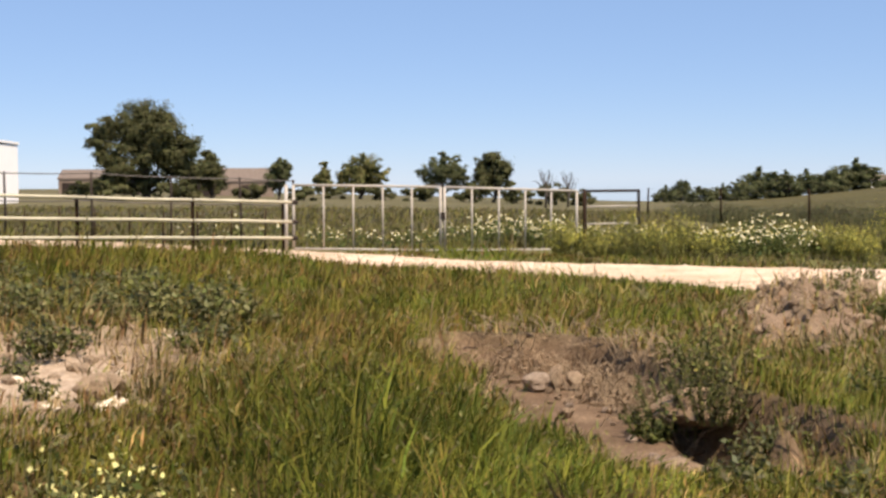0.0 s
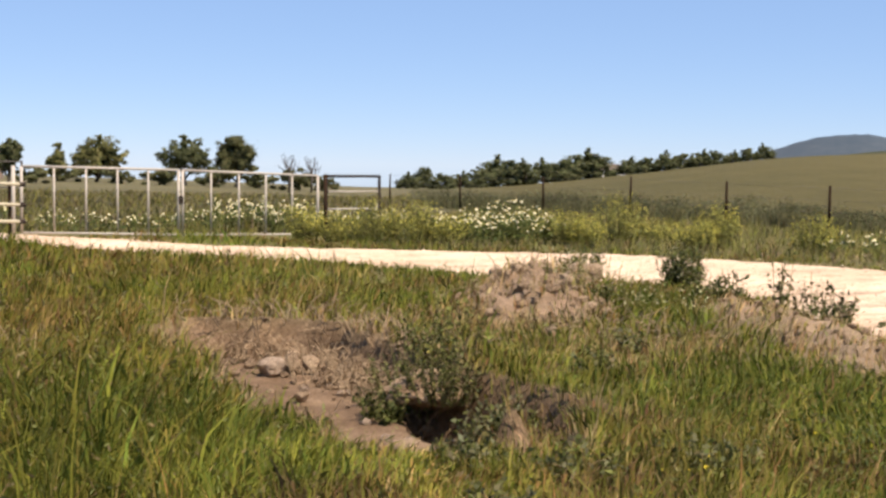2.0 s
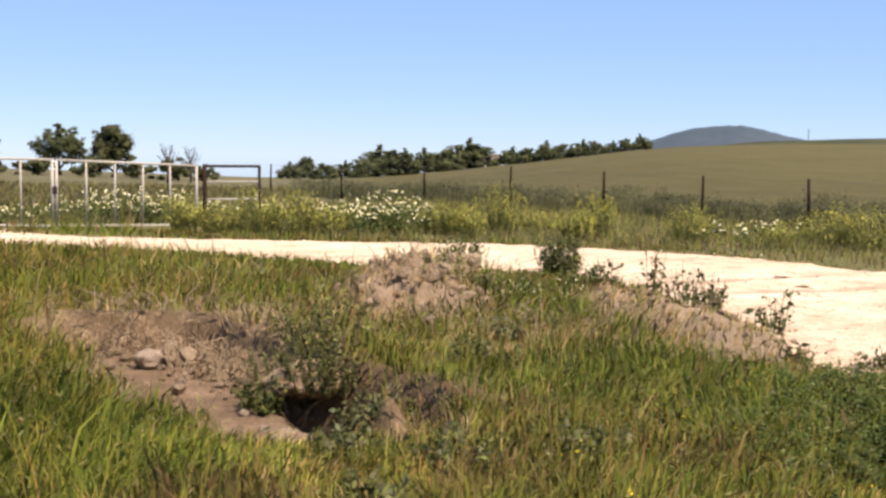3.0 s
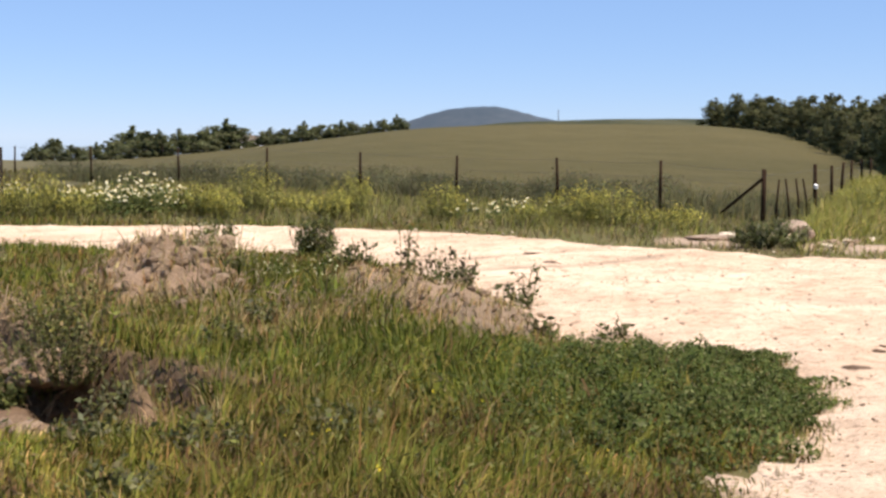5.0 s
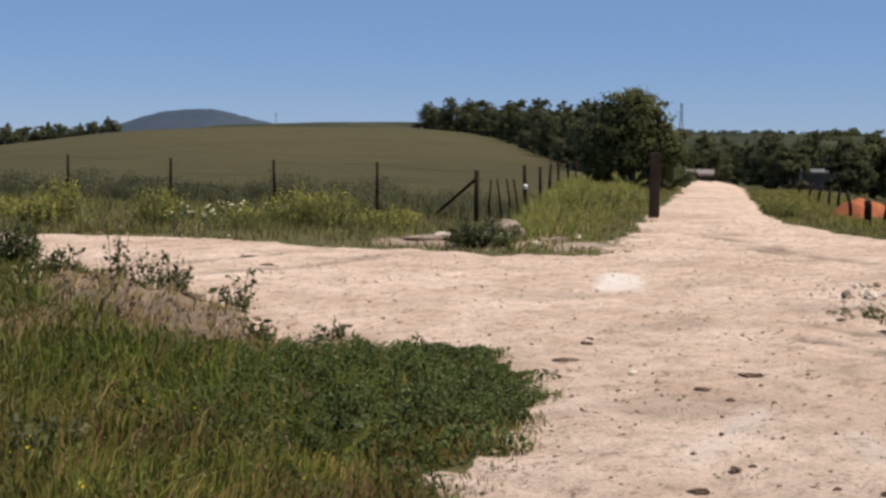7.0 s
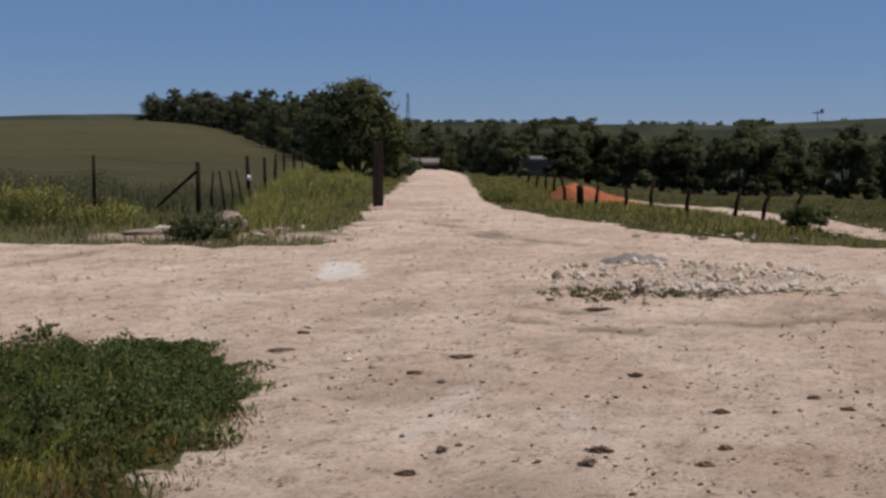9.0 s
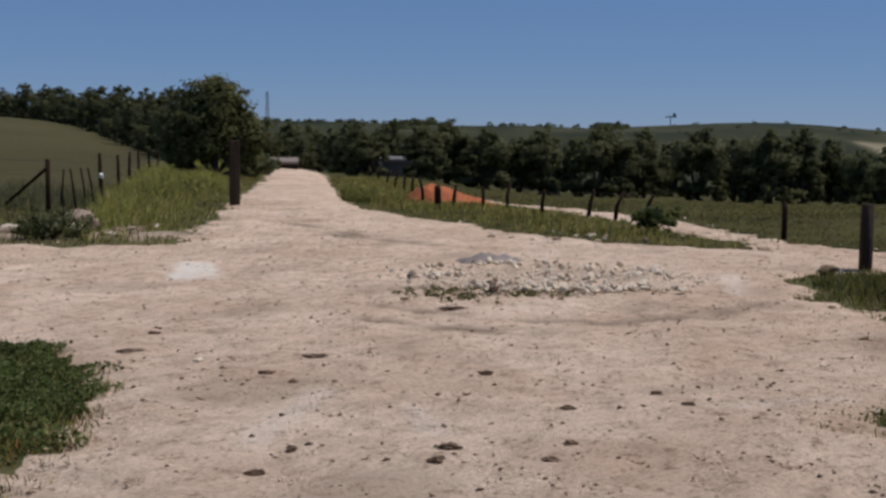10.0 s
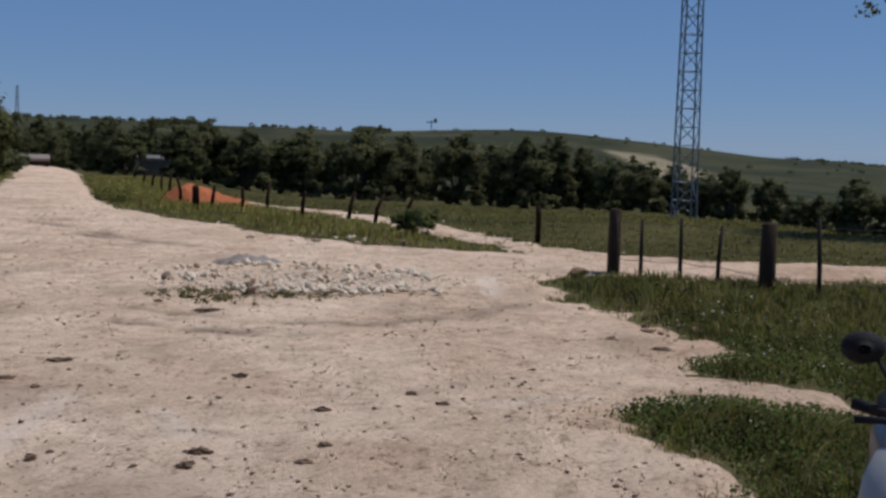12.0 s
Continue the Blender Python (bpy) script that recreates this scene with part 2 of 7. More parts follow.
def fast_mesh(name, verts, faces, material, tint=None, smooth=False, soft=None):
    """verts: (n, 3); faces: list of index arrays, each of one width; tint: (n, 3)."""
    me = bpy.data.meshes.new(name)
    me.vertices.add(len(verts))
    me.vertices.foreach_set("co", np.asarray(verts, "f").ravel())
    total = sum(f.size for f in faces)
    me.loops.add(total)
    me.loops.foreach_set("vertex_index", np.concatenate([f.ravel() for f in faces]).astype("i"))
    sizes = np.concatenate([np.full(len(f), f.shape[1]) for f in faces]).astype("i")
    me.polygons.add(len(sizes))
    me.polygons.foreach_set("loop_start", np.r_[0, np.cumsum(sizes)[:-1]].astype("i"))
    me.polygons.foreach_set("loop_total", sizes)
    if smooth:
        me.polygons.foreach_set("use_smooth", np.ones(len(sizes), bool))
    me.materials.append(material)
    if tint is not None:
        a = me.attributes.new("tint", "FLOAT_COLOR", "POINT")
        a.data.foreach_set("color", np.c_[tint, np.ones(len(tint))].astype("f").ravel())
    me.update(calc_edges=True)
    if soft is not None:
        # rounded shading over thin blades and leaves
        me.polygons.foreach_set("use_smooth", np.ones(len(sizes), bool))
        a = me.attributes.new("custom_normal", "FLOAT_VECTOR", "POINT")
        a.data.foreach_set("vector", (soft / (np.linalg.norm(soft, axis=1)[:, None] + 1e-9)).astype("f").ravel())
    return me


# ---- lie of the land ----
def bearing(deg, d):
    """A place d metres from the middle of the standing ground, deg clockwise from +y."""
    return 0.7 + d * math.sin(radians(deg)), -0.4 + d * math.cos(radians(deg))


def step(a, b, x):
    k = np.clip((x - a) / (b - a), 0, 1)
    return k * k * (3 - 2 * k)


def waves(x, y, scale, seed=0):
    """Smooth unevenness between about -1 and 1."""
    r = np.random.RandomState(seed)
    out = 0
    for i in range(7):
        a, p, k = r.uniform(0, 2 * np.pi), r.uniform(0, 6.28), r.uniform(0.6, 2.2) / scale
        out = out + np.sin((x * np.cos(a) + y * np.sin(a)) * k * 2 * np.pi + p + 1.3 * np.sin((x * np.sin(a) - y * np.cos(a)) * k * 2.1 + p * 3))
    return out / 3.6


def off_line(x, y, ax, ay, bx, by):
    """Distance to a stretch of line, and how far along it (0 to 1)."""
    k = np.clip(((x - ax) * (bx - ax) + (y - ay) * (by - ay)) / ((bx - ax) ** 2 + (by - ay) ** 2), 0, 1)
    return np.hypot(x - ax - k * (bx - ax), y - ay - k * (by - ay)), k


# rise of the ground at some 170 m by bearing, in degrees seen from eye height
RISE_B = [-180, -60, -25, -14, -5, 2, 8, 11, 15, 19, 23, 28, 33, 38, 42, 46, 49, 53, 60, 80, 120, 180]
RISE_E = [-0.6, -0.6, -0.3, -0.3, -0.55, -0.75, -0.95, -1.05, -1.0, -0.65, -0.15, 0.5, 0.72, 0.75, 0.66, 0.1, -0.5, -1.2, -2.0, -3.1, -2.4, -0.6]
# far ridges by bearing
RIDGE_B = [-180, -40, -20, 0, 12, 30, 36, 38, 41, 46, 55, 57, 59, 62, 66, 70, 73, 75.5, 78, 81, 83.5, 85.3, 87, 88.6, 90, 92, 110, 180]
RIDGE_E = [-0.6, -0.6, -0.6, -1.2, -1.4, 0.4, 0.86, 0.97, 0.92, 0.8, 0.5, 0.36, 0.4, 0.3, 0.34, 0.5, 0.66, 0.62, 0.38, 0.1, -0.17, -0.38, -0.3, -0.38, -0.6, -0.7, -0.7, -0.6]
# fall of the pasture by bearing, metres for each metre
FALL_B = [-180, 54, 57, 58.9, 60.3, 62.5, 64.7, 69.5, 74.4, 80, 82.5, 84.6, 86.7, 88.6, 100, 125, 140, 180]
FALL_S = [0, 0, 0.006, 0.013, 0.024, 0.031, 0.037, 0.04, 0.043, 0.043, 0.048, 0.05, 0.054, 0.064, 0.064, 0.03, 0, 0]


def profile(b, xs, ys):
    b = np.asarray(b, float)
    out = 0
    for o in (-1.0, -0.5, 0.0, 0.5, 1.0):
        out = out + np.interp(b + o * 1.5, xs, ys)
    return out / 5


def land(x, y):
    """Height of the ground."""
    x, y = np.asarray(x, float), np.asarray(y, float)
    dx, dy = x - 0.7, y + 0.4
    d, b = np.hypot(dx, dy), np.degrees(np.arctan2(dx, dy))
    near = 1 - step(45, 90, d)
    z = 0.03 * waves(x, y, 6.0, 1) * near + 0.012 * waves(x, y, 1.3, 2) * near
    # bank under the white rails
    z = z + 0.28 * np.exp(-((x + 11) ** 2 / 60 + (y - 27) ** 2 / 30))
    # washed-out hollow and its pit
    s, k = off_line(x, y, 1.6, 13.1, 2.7, 8.3)
    z = z - 0.42 * (1 - step(0.9, 1.1, s + 0.22 * waves(x, y, 1.4, 3)))
    z = z - 1.0 * np.exp(-(((x - 3.0) / 0.28) ** 2 + ((y - 9.7) / 0.55) ** 2) ** 3)
    # bare scraped bank
    z = z - 0.16 * np.exp(-((x + 2.6) ** 2 / 2.4 + (y - 11.0) ** 2 / 4.0)) + 0.22 * np.exp(-((x + 3.0) ** 2 / 3.0 + (y - 13.6) ** 2 / 0.7))
    # spoil mound between the grass and the road
    s, k = off_line(x, y, 6.2, 16.6, 4.8, 13.6)
    z = z + (0.33 + 0.14 * waves(x, y, 0.9, 4) + 0.07 * waves(x, y, 0.4, 24)) * (1 - step(0.2, 1.2, s))
    s, k = off_line(x, y, 7.4, 13.6, 6.9, 9.7)
    z = z + (0.16 + 0.06 * waves(x, y, 0.8, 5)) * (1 - step(0.1, 0.7, s))
    # the field's hill and the plain
    rise = 1.7 + 170 * np.tan(np.radians(profile(b, RISE_B, RISE_E)))
    side = step(54, 60, b) * (1 - step(125, 140, b))
    fall = np.interp(b, FALL_B, FALL_S)
    z = z + rise * (1 - side) * step(32, 175, d) - 14 * step(175, 420, d) - fall * np.clip(d - 28, 0, 80)
    ridge = 1.7 + 900 * np.tan(np.radians(profile(b, RIDGE_B, RIDGE_E)))
    z = z + (ridge + 14 - rise * (1 - side) + fall * 80) * step(300, 900, d) + 3 * waves(x, y, 240, 6) * step(330, 600, d) * (1 - step(800, 900, d)) - 60 * step(950, 2600, d)
    return z


def land1(x, y):
    return float(land(x, y))


# outlines of the west track, the junction, the north-east track, the side track and the near forecourt
TRACKS = [
    [(-40, 60), (-16, 42.5), (-8, 36.4), (-0.8, 29.4), (3.5, 26.3), (6.9, 24.1), (9.2, 23.4), (12.0, 21.2), (13.3, 17.2), (14.4, 14.0), (15.0, 10.0), (11, 6.0), (7.75, 7.0), (7.6, 7.7),
     (7.3, 8.3), (7.15, 8.9), (7.2, 9.6), (7.6, 10.8), (8.0, 12.2), (8.15, 13.5), (8.6, 15.3), (8.3, 17.4), (7.0, 18.7), (5.9, 19.3), (4.6, 21.0), (2.6, 23.3), (-0.7, 26.0), (-3.6, 30.2), (-9, 33.6), (-18, 39.5), (-42, 56)],
    [(12.5, 14.5), (14.4, 13.9), (15.4, 13.0), (16.0, 12.9), (17.5, 13.9), (19.6, 15.3), (23.0, 15.5), (20.9, 9.8), (19.6, 7.3), (19.2, 5.2), (19.9, 3.6), (18.5, 2.4), (17.1, 3.1), (16.0, 3.5), (15.0, 3.05), (14.2, 2.6), (13.8, 2.15), (12.8, 1.5), (12.0, 1.05), (11.4, 0.6),
     (10.9, 0.8), (10.35, 0.95), (10.15, 0.36), (9.9, -0.2), (9.5, -0.6), (9.3, -1.2), (8.8, -1.1), (9.05, -0.35), (9.2, 0.3), (9.05, 0.85), (8.5, 1.02), (7.9, 0.58), (7.1, 0.2), (6.5, 1.5), (6.0, 4.0), (6.15, 5.05), (6.65, 5.55), (7.15, 6.15), (7.75, 7.0), (9.5, 10.5)],
    [(16.6, 13.3), (19.6, 15.3), (27, 20.7), (37.4, 28.1), (52.4, 39.3), (75, 57), (77, 54.5), (54.6, 37.4), (33.6, 22.2), (25.0, 15.2), (20.9, 9.8), (17, 10)],
    [(17.3, 3.1), (18.5, 4.8), (19.9, 5.0), (21.6, 6.4), (24.0, 8.5), (26.6, 10.9), (31.3, 14.9), (36, 19.0), (36.8, 18.2), (32.0, 13.9), (27.2, 10.0), (24.9, 7.7), (22.7, 6.2), (21.5, 5.3), (20.5, 3.4),
     (20.8, 0.9), (22, -3), (30, -16), (22, -18), (18.6, -3), (17.5, 1.2)],
    [(7.9, 0.58), (7.1, 0.2), (6.6, -0.4), (5.9, -2.0), (5.5, -4), (5, -14), (-3, -14), (-2, -4), (0.5, -0.6), (3.0, 2.2), (4.75, 4.2), (5.45, 4.65), (6.15, 5.05), (8.5, 5.0), (9.0, 2.5)]]


def spline(pts, n=6):
    out = []
    m = len(pts)
    for i in range(m):
        p0, p1, p2, p3 = (np.array(pts[(i + j - 1) % m], float) for j in range(4))
        for k in range(n):
            t = k / n
            out.append(0.5 * (2 * p1 + (p2 - p0) * t + (2 * p0 - 5 * p1 + 4 * p2 - p3) * t * t + (3 * p1 - p0 - 3 * p2 + p3) * t ** 3))
    return np.array(out)


EDGES = [spline(o, 4) for o in TRACKS]


def road_depth(x, y):
    """Metres inside the road (negative outside)."""
    x, y = np.asarray(x, float).ravel(), np.asarray(y, float).ravel()
    deepest = np.full(len(x), -1e9)
    for edge in EDGES:
        best, inside = np.full(len(x), 1e9), np.zeros(len(x), bool)
        for (ax, ay), (bx, by) in zip(edge, np.roll(edge, -1, 0)):
            s, _ = off_line(x, y, ax, ay, bx + 1e-9, by)
            best = np.minimum(best, s)
            inside ^= ((ay > y) != (by > y)) & (x < (bx - ax) * (y - ay) / (by - ay + 1e-12) + ax)
        deepest = np.maximum(deepest, np.where(inside, best, -best))
    return deepest


def road_edge(x, y):
    """The same with a ragged edge."""
    x, y = np.asarray(x, float).ravel(), np.asarray(y, float).ravel()
    return road_depth(x, y) + 0.14 * waves(x, y, 0.9, 11) + 0.1 * waves(x, y, 2.7, 12)


def grid_faces(rows, cols, wrap):
    i, j = np.meshgrid(np.arange(rows - 1), np.arange(cols if wrap else cols - 1), indexing="ij")
    jn = (j + 1) % cols
    return np.stack([i * cols + j, i * cols + jn, (i + 1) * cols + jn, (i + 1) * cols + j], -1).reshape(-1, 4)


# the field lies beyond the wire fence
FENCE = [bearing(43.3, 27.7), bearing(38.9, 31.0), bearing(34.4, 33.0), bearing(29.95, 35.4), bearing(25.65, 38.6), bearing(21.55, 42.6), bearing(17.75, 47.5), bearing(14.1, 54.0), bearing(11.0, 62.0)]


def build_ground():
    ang = np.radians(np.r_[np.arange(-32, 108, 0.4), np.arange(108, 328, 4.0)])
    rad = np.r_[0.0, np.geomspace(0.4, 5.0, 40), np.arange(5.08, 17, 0.08), np.geomspace(17.1, 4800, 190)]
    A, R = np.meshgrid(ang, rad)
    x, y = 0.7 + R * np.sin(A), -0.4 + R * np.cos(A)
    x, y = x.ravel(), y.ravel()
    z = land(x, y)
    d = np.hypot(x - 0.7, y + 0.4)
    b = np.degrees(np.arctan2(x - 0.7, y + 0.4))
    me = fast_mesh("ground", np.c_[x, y, z], [grid_faces(len(rad), len(ang), True)[:, ::-1]], M_GROUND, smooth=True)
    s, _ = off_line(x, y, 1.6, 13.1, 2.7, 8.3)
    hollow = 1 - step(0.9, 1.6, s + 0.25 * waves(x, y, 1.4, 3))
    bare = np.exp(-((x + 2.9) ** 2 / 2.8 + (y - 11.7) ** 2 / 5.6))
    spoil = 1 - step(0.6, 1.3, off_line(x, y, 6.2, 16.6, 4.8, 13.6)[0] + 0.3 * waves(x, y, 1.1, 8))
    spoil2 = 1 - step(0.4, 0.9, off_line(x, y, 7.4, 13.6, 6.9, 9.7)[0])
    pale = np.clip(bare * 0.9 + 0.2 * spoil + 0.3 * spoil2, 0, 1)
    turf = np.clip(1 - hollow - bare * 1.2 - spoil - spoil2 * 0.8, 0, 1) * (0.8 + 0.2 * waves(x, y, 3, 9))
    # beyond the fence, up to the wood on its right and the trees on its left
    fx = np.interp(y, [q[1] for q in FENCE], [q[0] for q in FENCE])
    corn = step(1.0, 4.0, x - fx) * step(12.0, 16.0, b) * (1 - step(46.5, 48.0, b + 30 / np.maximum(d, 20) - 1.0)) * (d > 28)
    corn = corn * (1 - step(230, 330, d))
    stubble = step(77.5, 77.9, b) * (1 - step(82.9, 83.3, b)) * step(-12, 12, d - np.interp(b, [77.8, 80, 83], [640, 560, 545])) * (1 - step(-12, 12, d - np.interp(b, [77.8, 80, 82.2, 83], [705, 690, 600, 560])))
    plain = step(34, 42, d) * (1 - step(220, 320, d)) * (1 - corn) * (b < 41) * (b > -120)
    scrub = step(60, 120, d) * (1 - corn)
    corner = 1 - step(0.5, 1.1, off_line(x, y, *bearing(41.0, 22.6), *bearing(47.8, 21.8))[0] + 0.3 * waves(x, y, 1.0, 22))
    pale, turf = np.maximum(pale, 0.8 * corner), turf * (1 - corner)
    for key, val in (("turf", turf), ("pale", pale), ("corn", corn), ("scrub", scrub), ("plain", plain), ("stubble", stubble), ("pasture", step(18, 20, d) * (1 - step(110, 160, d)) * (b > 55) * (b < 130))):
        a = me.attributes.new(key, "FLOAT", "POINT")
        a.data.foreach_set("value", np.clip(val, 0, 1).astype("f"))
    return tagged(new("ground", me), "uneven earth with sparse green turf, open fields and hills", "ground", kind="structure")


def build_road():
    """Pale track and junction: a sheet over the ground that sinks under it at its ragged edges."""
    verts, faces, base = [], [], 0
    out = []
    for x0, x1, y0, y1, s in ((-6, 24, -6, 20, 0.13), (-6, 24, 20, 32, 0.2), (-6, 24, -16, -6, 0.6), (24, 78, -18, 58, 0.45), (-44, -6, 26, 62, 0.45), (-6, 24, 32, 38, 0.4)):
        gx, gy = np.arange(x0, x1 + s * 0.5, s), np.arange(y0, y1 + s * 0.5, s)
        X, Y = np.meshgrid(gx, gy)
        dep = road_edge(X, Y).reshape(X.shape)
        Z = land(X, Y) + 0.045 * np.clip(dep / 0.35, -1.6, 1) + 0.008 * waves(X, Y, 0.7, 13)
        keep = dep > -0.3
        cell = keep[:-1, :-1] | keep[1:, :-1] | keep[:-1, 1:] | keep[1:, 1:]
        f = grid_faces(len(gy), len(gx), False)[cell.ravel()]
        used = np.unique(f)
        remap = np.full(X.size, -1)
        remap[used] = np.arange(len(used)) + base
        verts.append(np.c_[X.ravel(), Y.ravel(), Z.ravel()][used])
        out.append(remap[f])
        base += len(used)
    v = np.concatenate(verts)
    x, y = v[:, 0], v[:, 1]
    # wheel ruts that curve round the rubble
    rut = np.zeros(len(v))
    for cx, cy, r, w, a0, a1 in ((9.0, 26.0, 12.2, 0.14, 255, 300), (9.0, 26.0, 10.6, 0.16, 250, 300)):
        a = np.degrees(np.arctan2(y - cy, x - cx)) % 360
        k = np.exp(-((np.hypot(x - cx, y - cy) - r + 0.12 * waves(x, y, 2.5, 14)) / w) ** 2) * step(a0, a0 + 25, a) * (1 - step(a1 - 25, a1, a))
        rut = np.maximum(rut, k * np.clip(0.75 + 0.5 * waves(x, y, 1.1, 15), 0, 1))
    for b0, d0, b1, d1, w in ((57.3, 11.5, 61.0, 11.0, 0.07), (61.0, 11.0, 64.8, 10.75, 0.1), (64.6, 11.6, 68.0, 11.5, 0.08), (68.0, 11.5, 72.0, 12.2, 0.09), (58.0, 12.4, 61.5, 11.9, 0.06), (72.0, 12.2, 75.0, 13.6, 0.12), (55.0, 22.0, 60.0, 19.5, 0.1), (53.5, 24.0, 57.5, 21.0, 0.1)):
        k = np.exp(-(off_line(x, y, *bearing(b0, d0), *bearing(b1, d1))[0] / (w * 1.7)) ** 2)
        rut = np.maximum(rut, k * np.clip(0.7 + 0.6 * waves(x, y, 0.9, 15), 0, 1))
    v[:, 2] -= 0.024 * rut
    rut = np.clip(rut * 1.1 + 0.35 * step(0.55, 1.1, waves(x, y, 1.9, 16)), 0, 1)
    # dried splash of white lime: a slanting four-sided patch
    u, w = (x - 12.67) * 0.79 + (y - 9.77) * 0.61, -(x - 12.67) * 0.61 + (y - 9.77) * 0.79
    q = np.maximum(np.abs(u - 0.15 * w) / 0.82, np.abs(w) / 0.28)
    chalk = 0.9 * (1 - step(0.86, 1.04, q + 0.1 * waves(x, y, 0.7, 17))) * np.clip(0.9 + 0.35 * waves(x, y, 0.3, 18), 0.35, 1)
    for ax, ay, bx, by, w in ((6.18, 3.77, 7.45, 4.19, 0.08), (7.43, 3.56, 6.84, 3.01, 0.06), (8.3, 1.9, 9.0, 1.3, 0.06), (14.2, 3.6, 15.6, 4.1, 0.12)):
        chalk = np.maximum(chalk, 0.42 * np.exp(-(off_line(x, y, ax, ay, bx, by)[0] / w) ** 2))
    # bands swept by turning wheels round the rubble
    ring, turn = np.hypot(x - 14.4, y - 5.9), np.arctan2(y - 5.9, x - 14.4)
    # last term: painted vignette, darker to the right and near
    worn_dim = 0.4 + 0.5 * waves(ring, turn * 1.5, 0.45, 81) + 0.4 * waves(x, y, 3.5, 82) + 0.8 * step(5, 1, y) * step(7, 11, x)
    v[:, 2] += 0.008 * waves(ring, turn * 2.0, 0.35, 83)
    # pale paths pressed by wheels along the main track and round the junction
    for line in (((3.0, -3.5), (8.5, 4.0), (17.5, 11.6), (30.0, 21.4), (60.0, 44.0)), ((-4.0, 31.0), (6.0, 21.5), (11.5, 14.5), (18.0, 11.0), (30.0, 21.4)), ((4.0, -3.0), (10.0, 2.2), (17.0, 4.6), (22.5, 7.0))):
        for side in (-0.72, 0.72):
            near = np.full(len(v), 1e9)
            for (ax, ay), (bx, by) in zip(line, line[1:]):
                l = math.hypot(bx - ax, by - ay)
                ox, oy = -(by - ay) / l * side, (bx - ax) / l * side
                near = np.minimum(near, off_line(x, y, ax + ox, ay + oy, bx + ox, by + oy)[0])
            press = np.exp(-((near + 0.06 * waves(x, y, 1.5, 84)) / 0.2) ** 2) * np.clip(0.6 + 0.5 * waves(x, y, 2.2, 85), 0, 1)
            worn_dim = worn_dim * (1 - 0.8 * press)
            v[:, 2] -= 0.005 * press
    me = fast_mesh("road", v, out, M_ROAD, smooth=True)
    for key, val in (("rut", rut), ("chalk", chalk), ("worn_dim", worn_dim * 0.5)):
        a = me.attributes.new(key, "FLOAT", "POINT")
        a.data.foreach_set("value", np.clip(val, 0, 1).astype("f"))
    return tagged(new("road", me), "pale chalky gravel track widening into a rutted junction", "road", kind="structure")


ground = build_ground()
road = build_road()


def build_mountain():
    """Hill on the horizon; its blue-grey colour stands for distance haze."""
    b = np.radians(np.arange(18, 48, 0.25))
    k = np.linspace(0, 1, 24)
    K, B = np.meshgrid(k, b, indexing="ij")
    deg = np.degrees(B)
    top = 0.35 + 1.0 * np.exp(-np.abs((deg - 30.6) / 3.4) ** 2.4 * (1 + 0.25 * (deg > 30.6))) + 0.55 * np.exp(-((deg - 35) / 5.5) ** 2) + 0.03 * waves(deg * 10, deg * 0, 9, 20)
    R = 4000 + 700 * (K - 0.5)
    Z = (1.7 + 4300 * np.tan(np.radians(top))) * np.sin(np.pi * np.clip(K * 1.15, 0, 1)) ** 0.8 - 40 * (1 - K)
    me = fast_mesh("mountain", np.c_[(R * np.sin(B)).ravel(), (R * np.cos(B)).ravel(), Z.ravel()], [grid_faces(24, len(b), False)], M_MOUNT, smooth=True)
    return tagged(new("mountain", me), "rounded mountain far on the horizon, coloured blue-grey for haze", "mountain", kind="structure")


build_mountain()


# ---- plants ----
def blades(x, y, h, w, tint, lean=0.35, seed=0, lift=0.0):
    """Bent grass blades: one quad and a tip each."""
    r = np.random.RandomState(seed)
    n = len(x)
    z = land(x, y) + lift
    a, side = 2.6 * waves(x, y, 2.4, 71) + 0.8 + r.normal(0, 1.0, n), r.uniform(0, 6.283, n)
    l = h * lean * r.uniform(0.2, 1.5, n)
    lx, ly = np.cos(a) * l, np.sin(a) * l
    wx, wy = np.cos(side) * w / 2, np.sin(side) * w / 2
    p = np.empty((n, 5, 3))
    p[:, 0] = np.c_[x - wx, y - wy, z - 0.02]
    p[:, 1] = np.c_[x + wx, y + wy, z - 0.02]
    p[:, 2] = np.c_[x + 0.35 * lx + wx * 0.8, y + 0.35 * ly + wy * 0.8, z + 0.58 * h]
    p[:, 3] = np.c_[x + 0.35 * lx - wx * 0.8, y + 0.35 * ly - wy * 0.8, z + 0.58 * h]
    p[:, 4] = np.c_[x + lx, y + ly, z + h * (1 - 0.25 * np.minimum(1, l / h))]
    k = np.arange(n)[:, None] * 5
    soft = np.c_[0.2 * r.normal(size=(n, 2)) + 0.5 * np.c_[np.cos(a), np.sin(a)] * (l / h)[:, None], np.ones(n)]
    return p.reshape(-1, 3), k + np.array([0, 1, 2, 3]), k + np.array([3, 2, 4]), np.repeat(tint, 5, 0), np.repeat(soft, 5, 0)


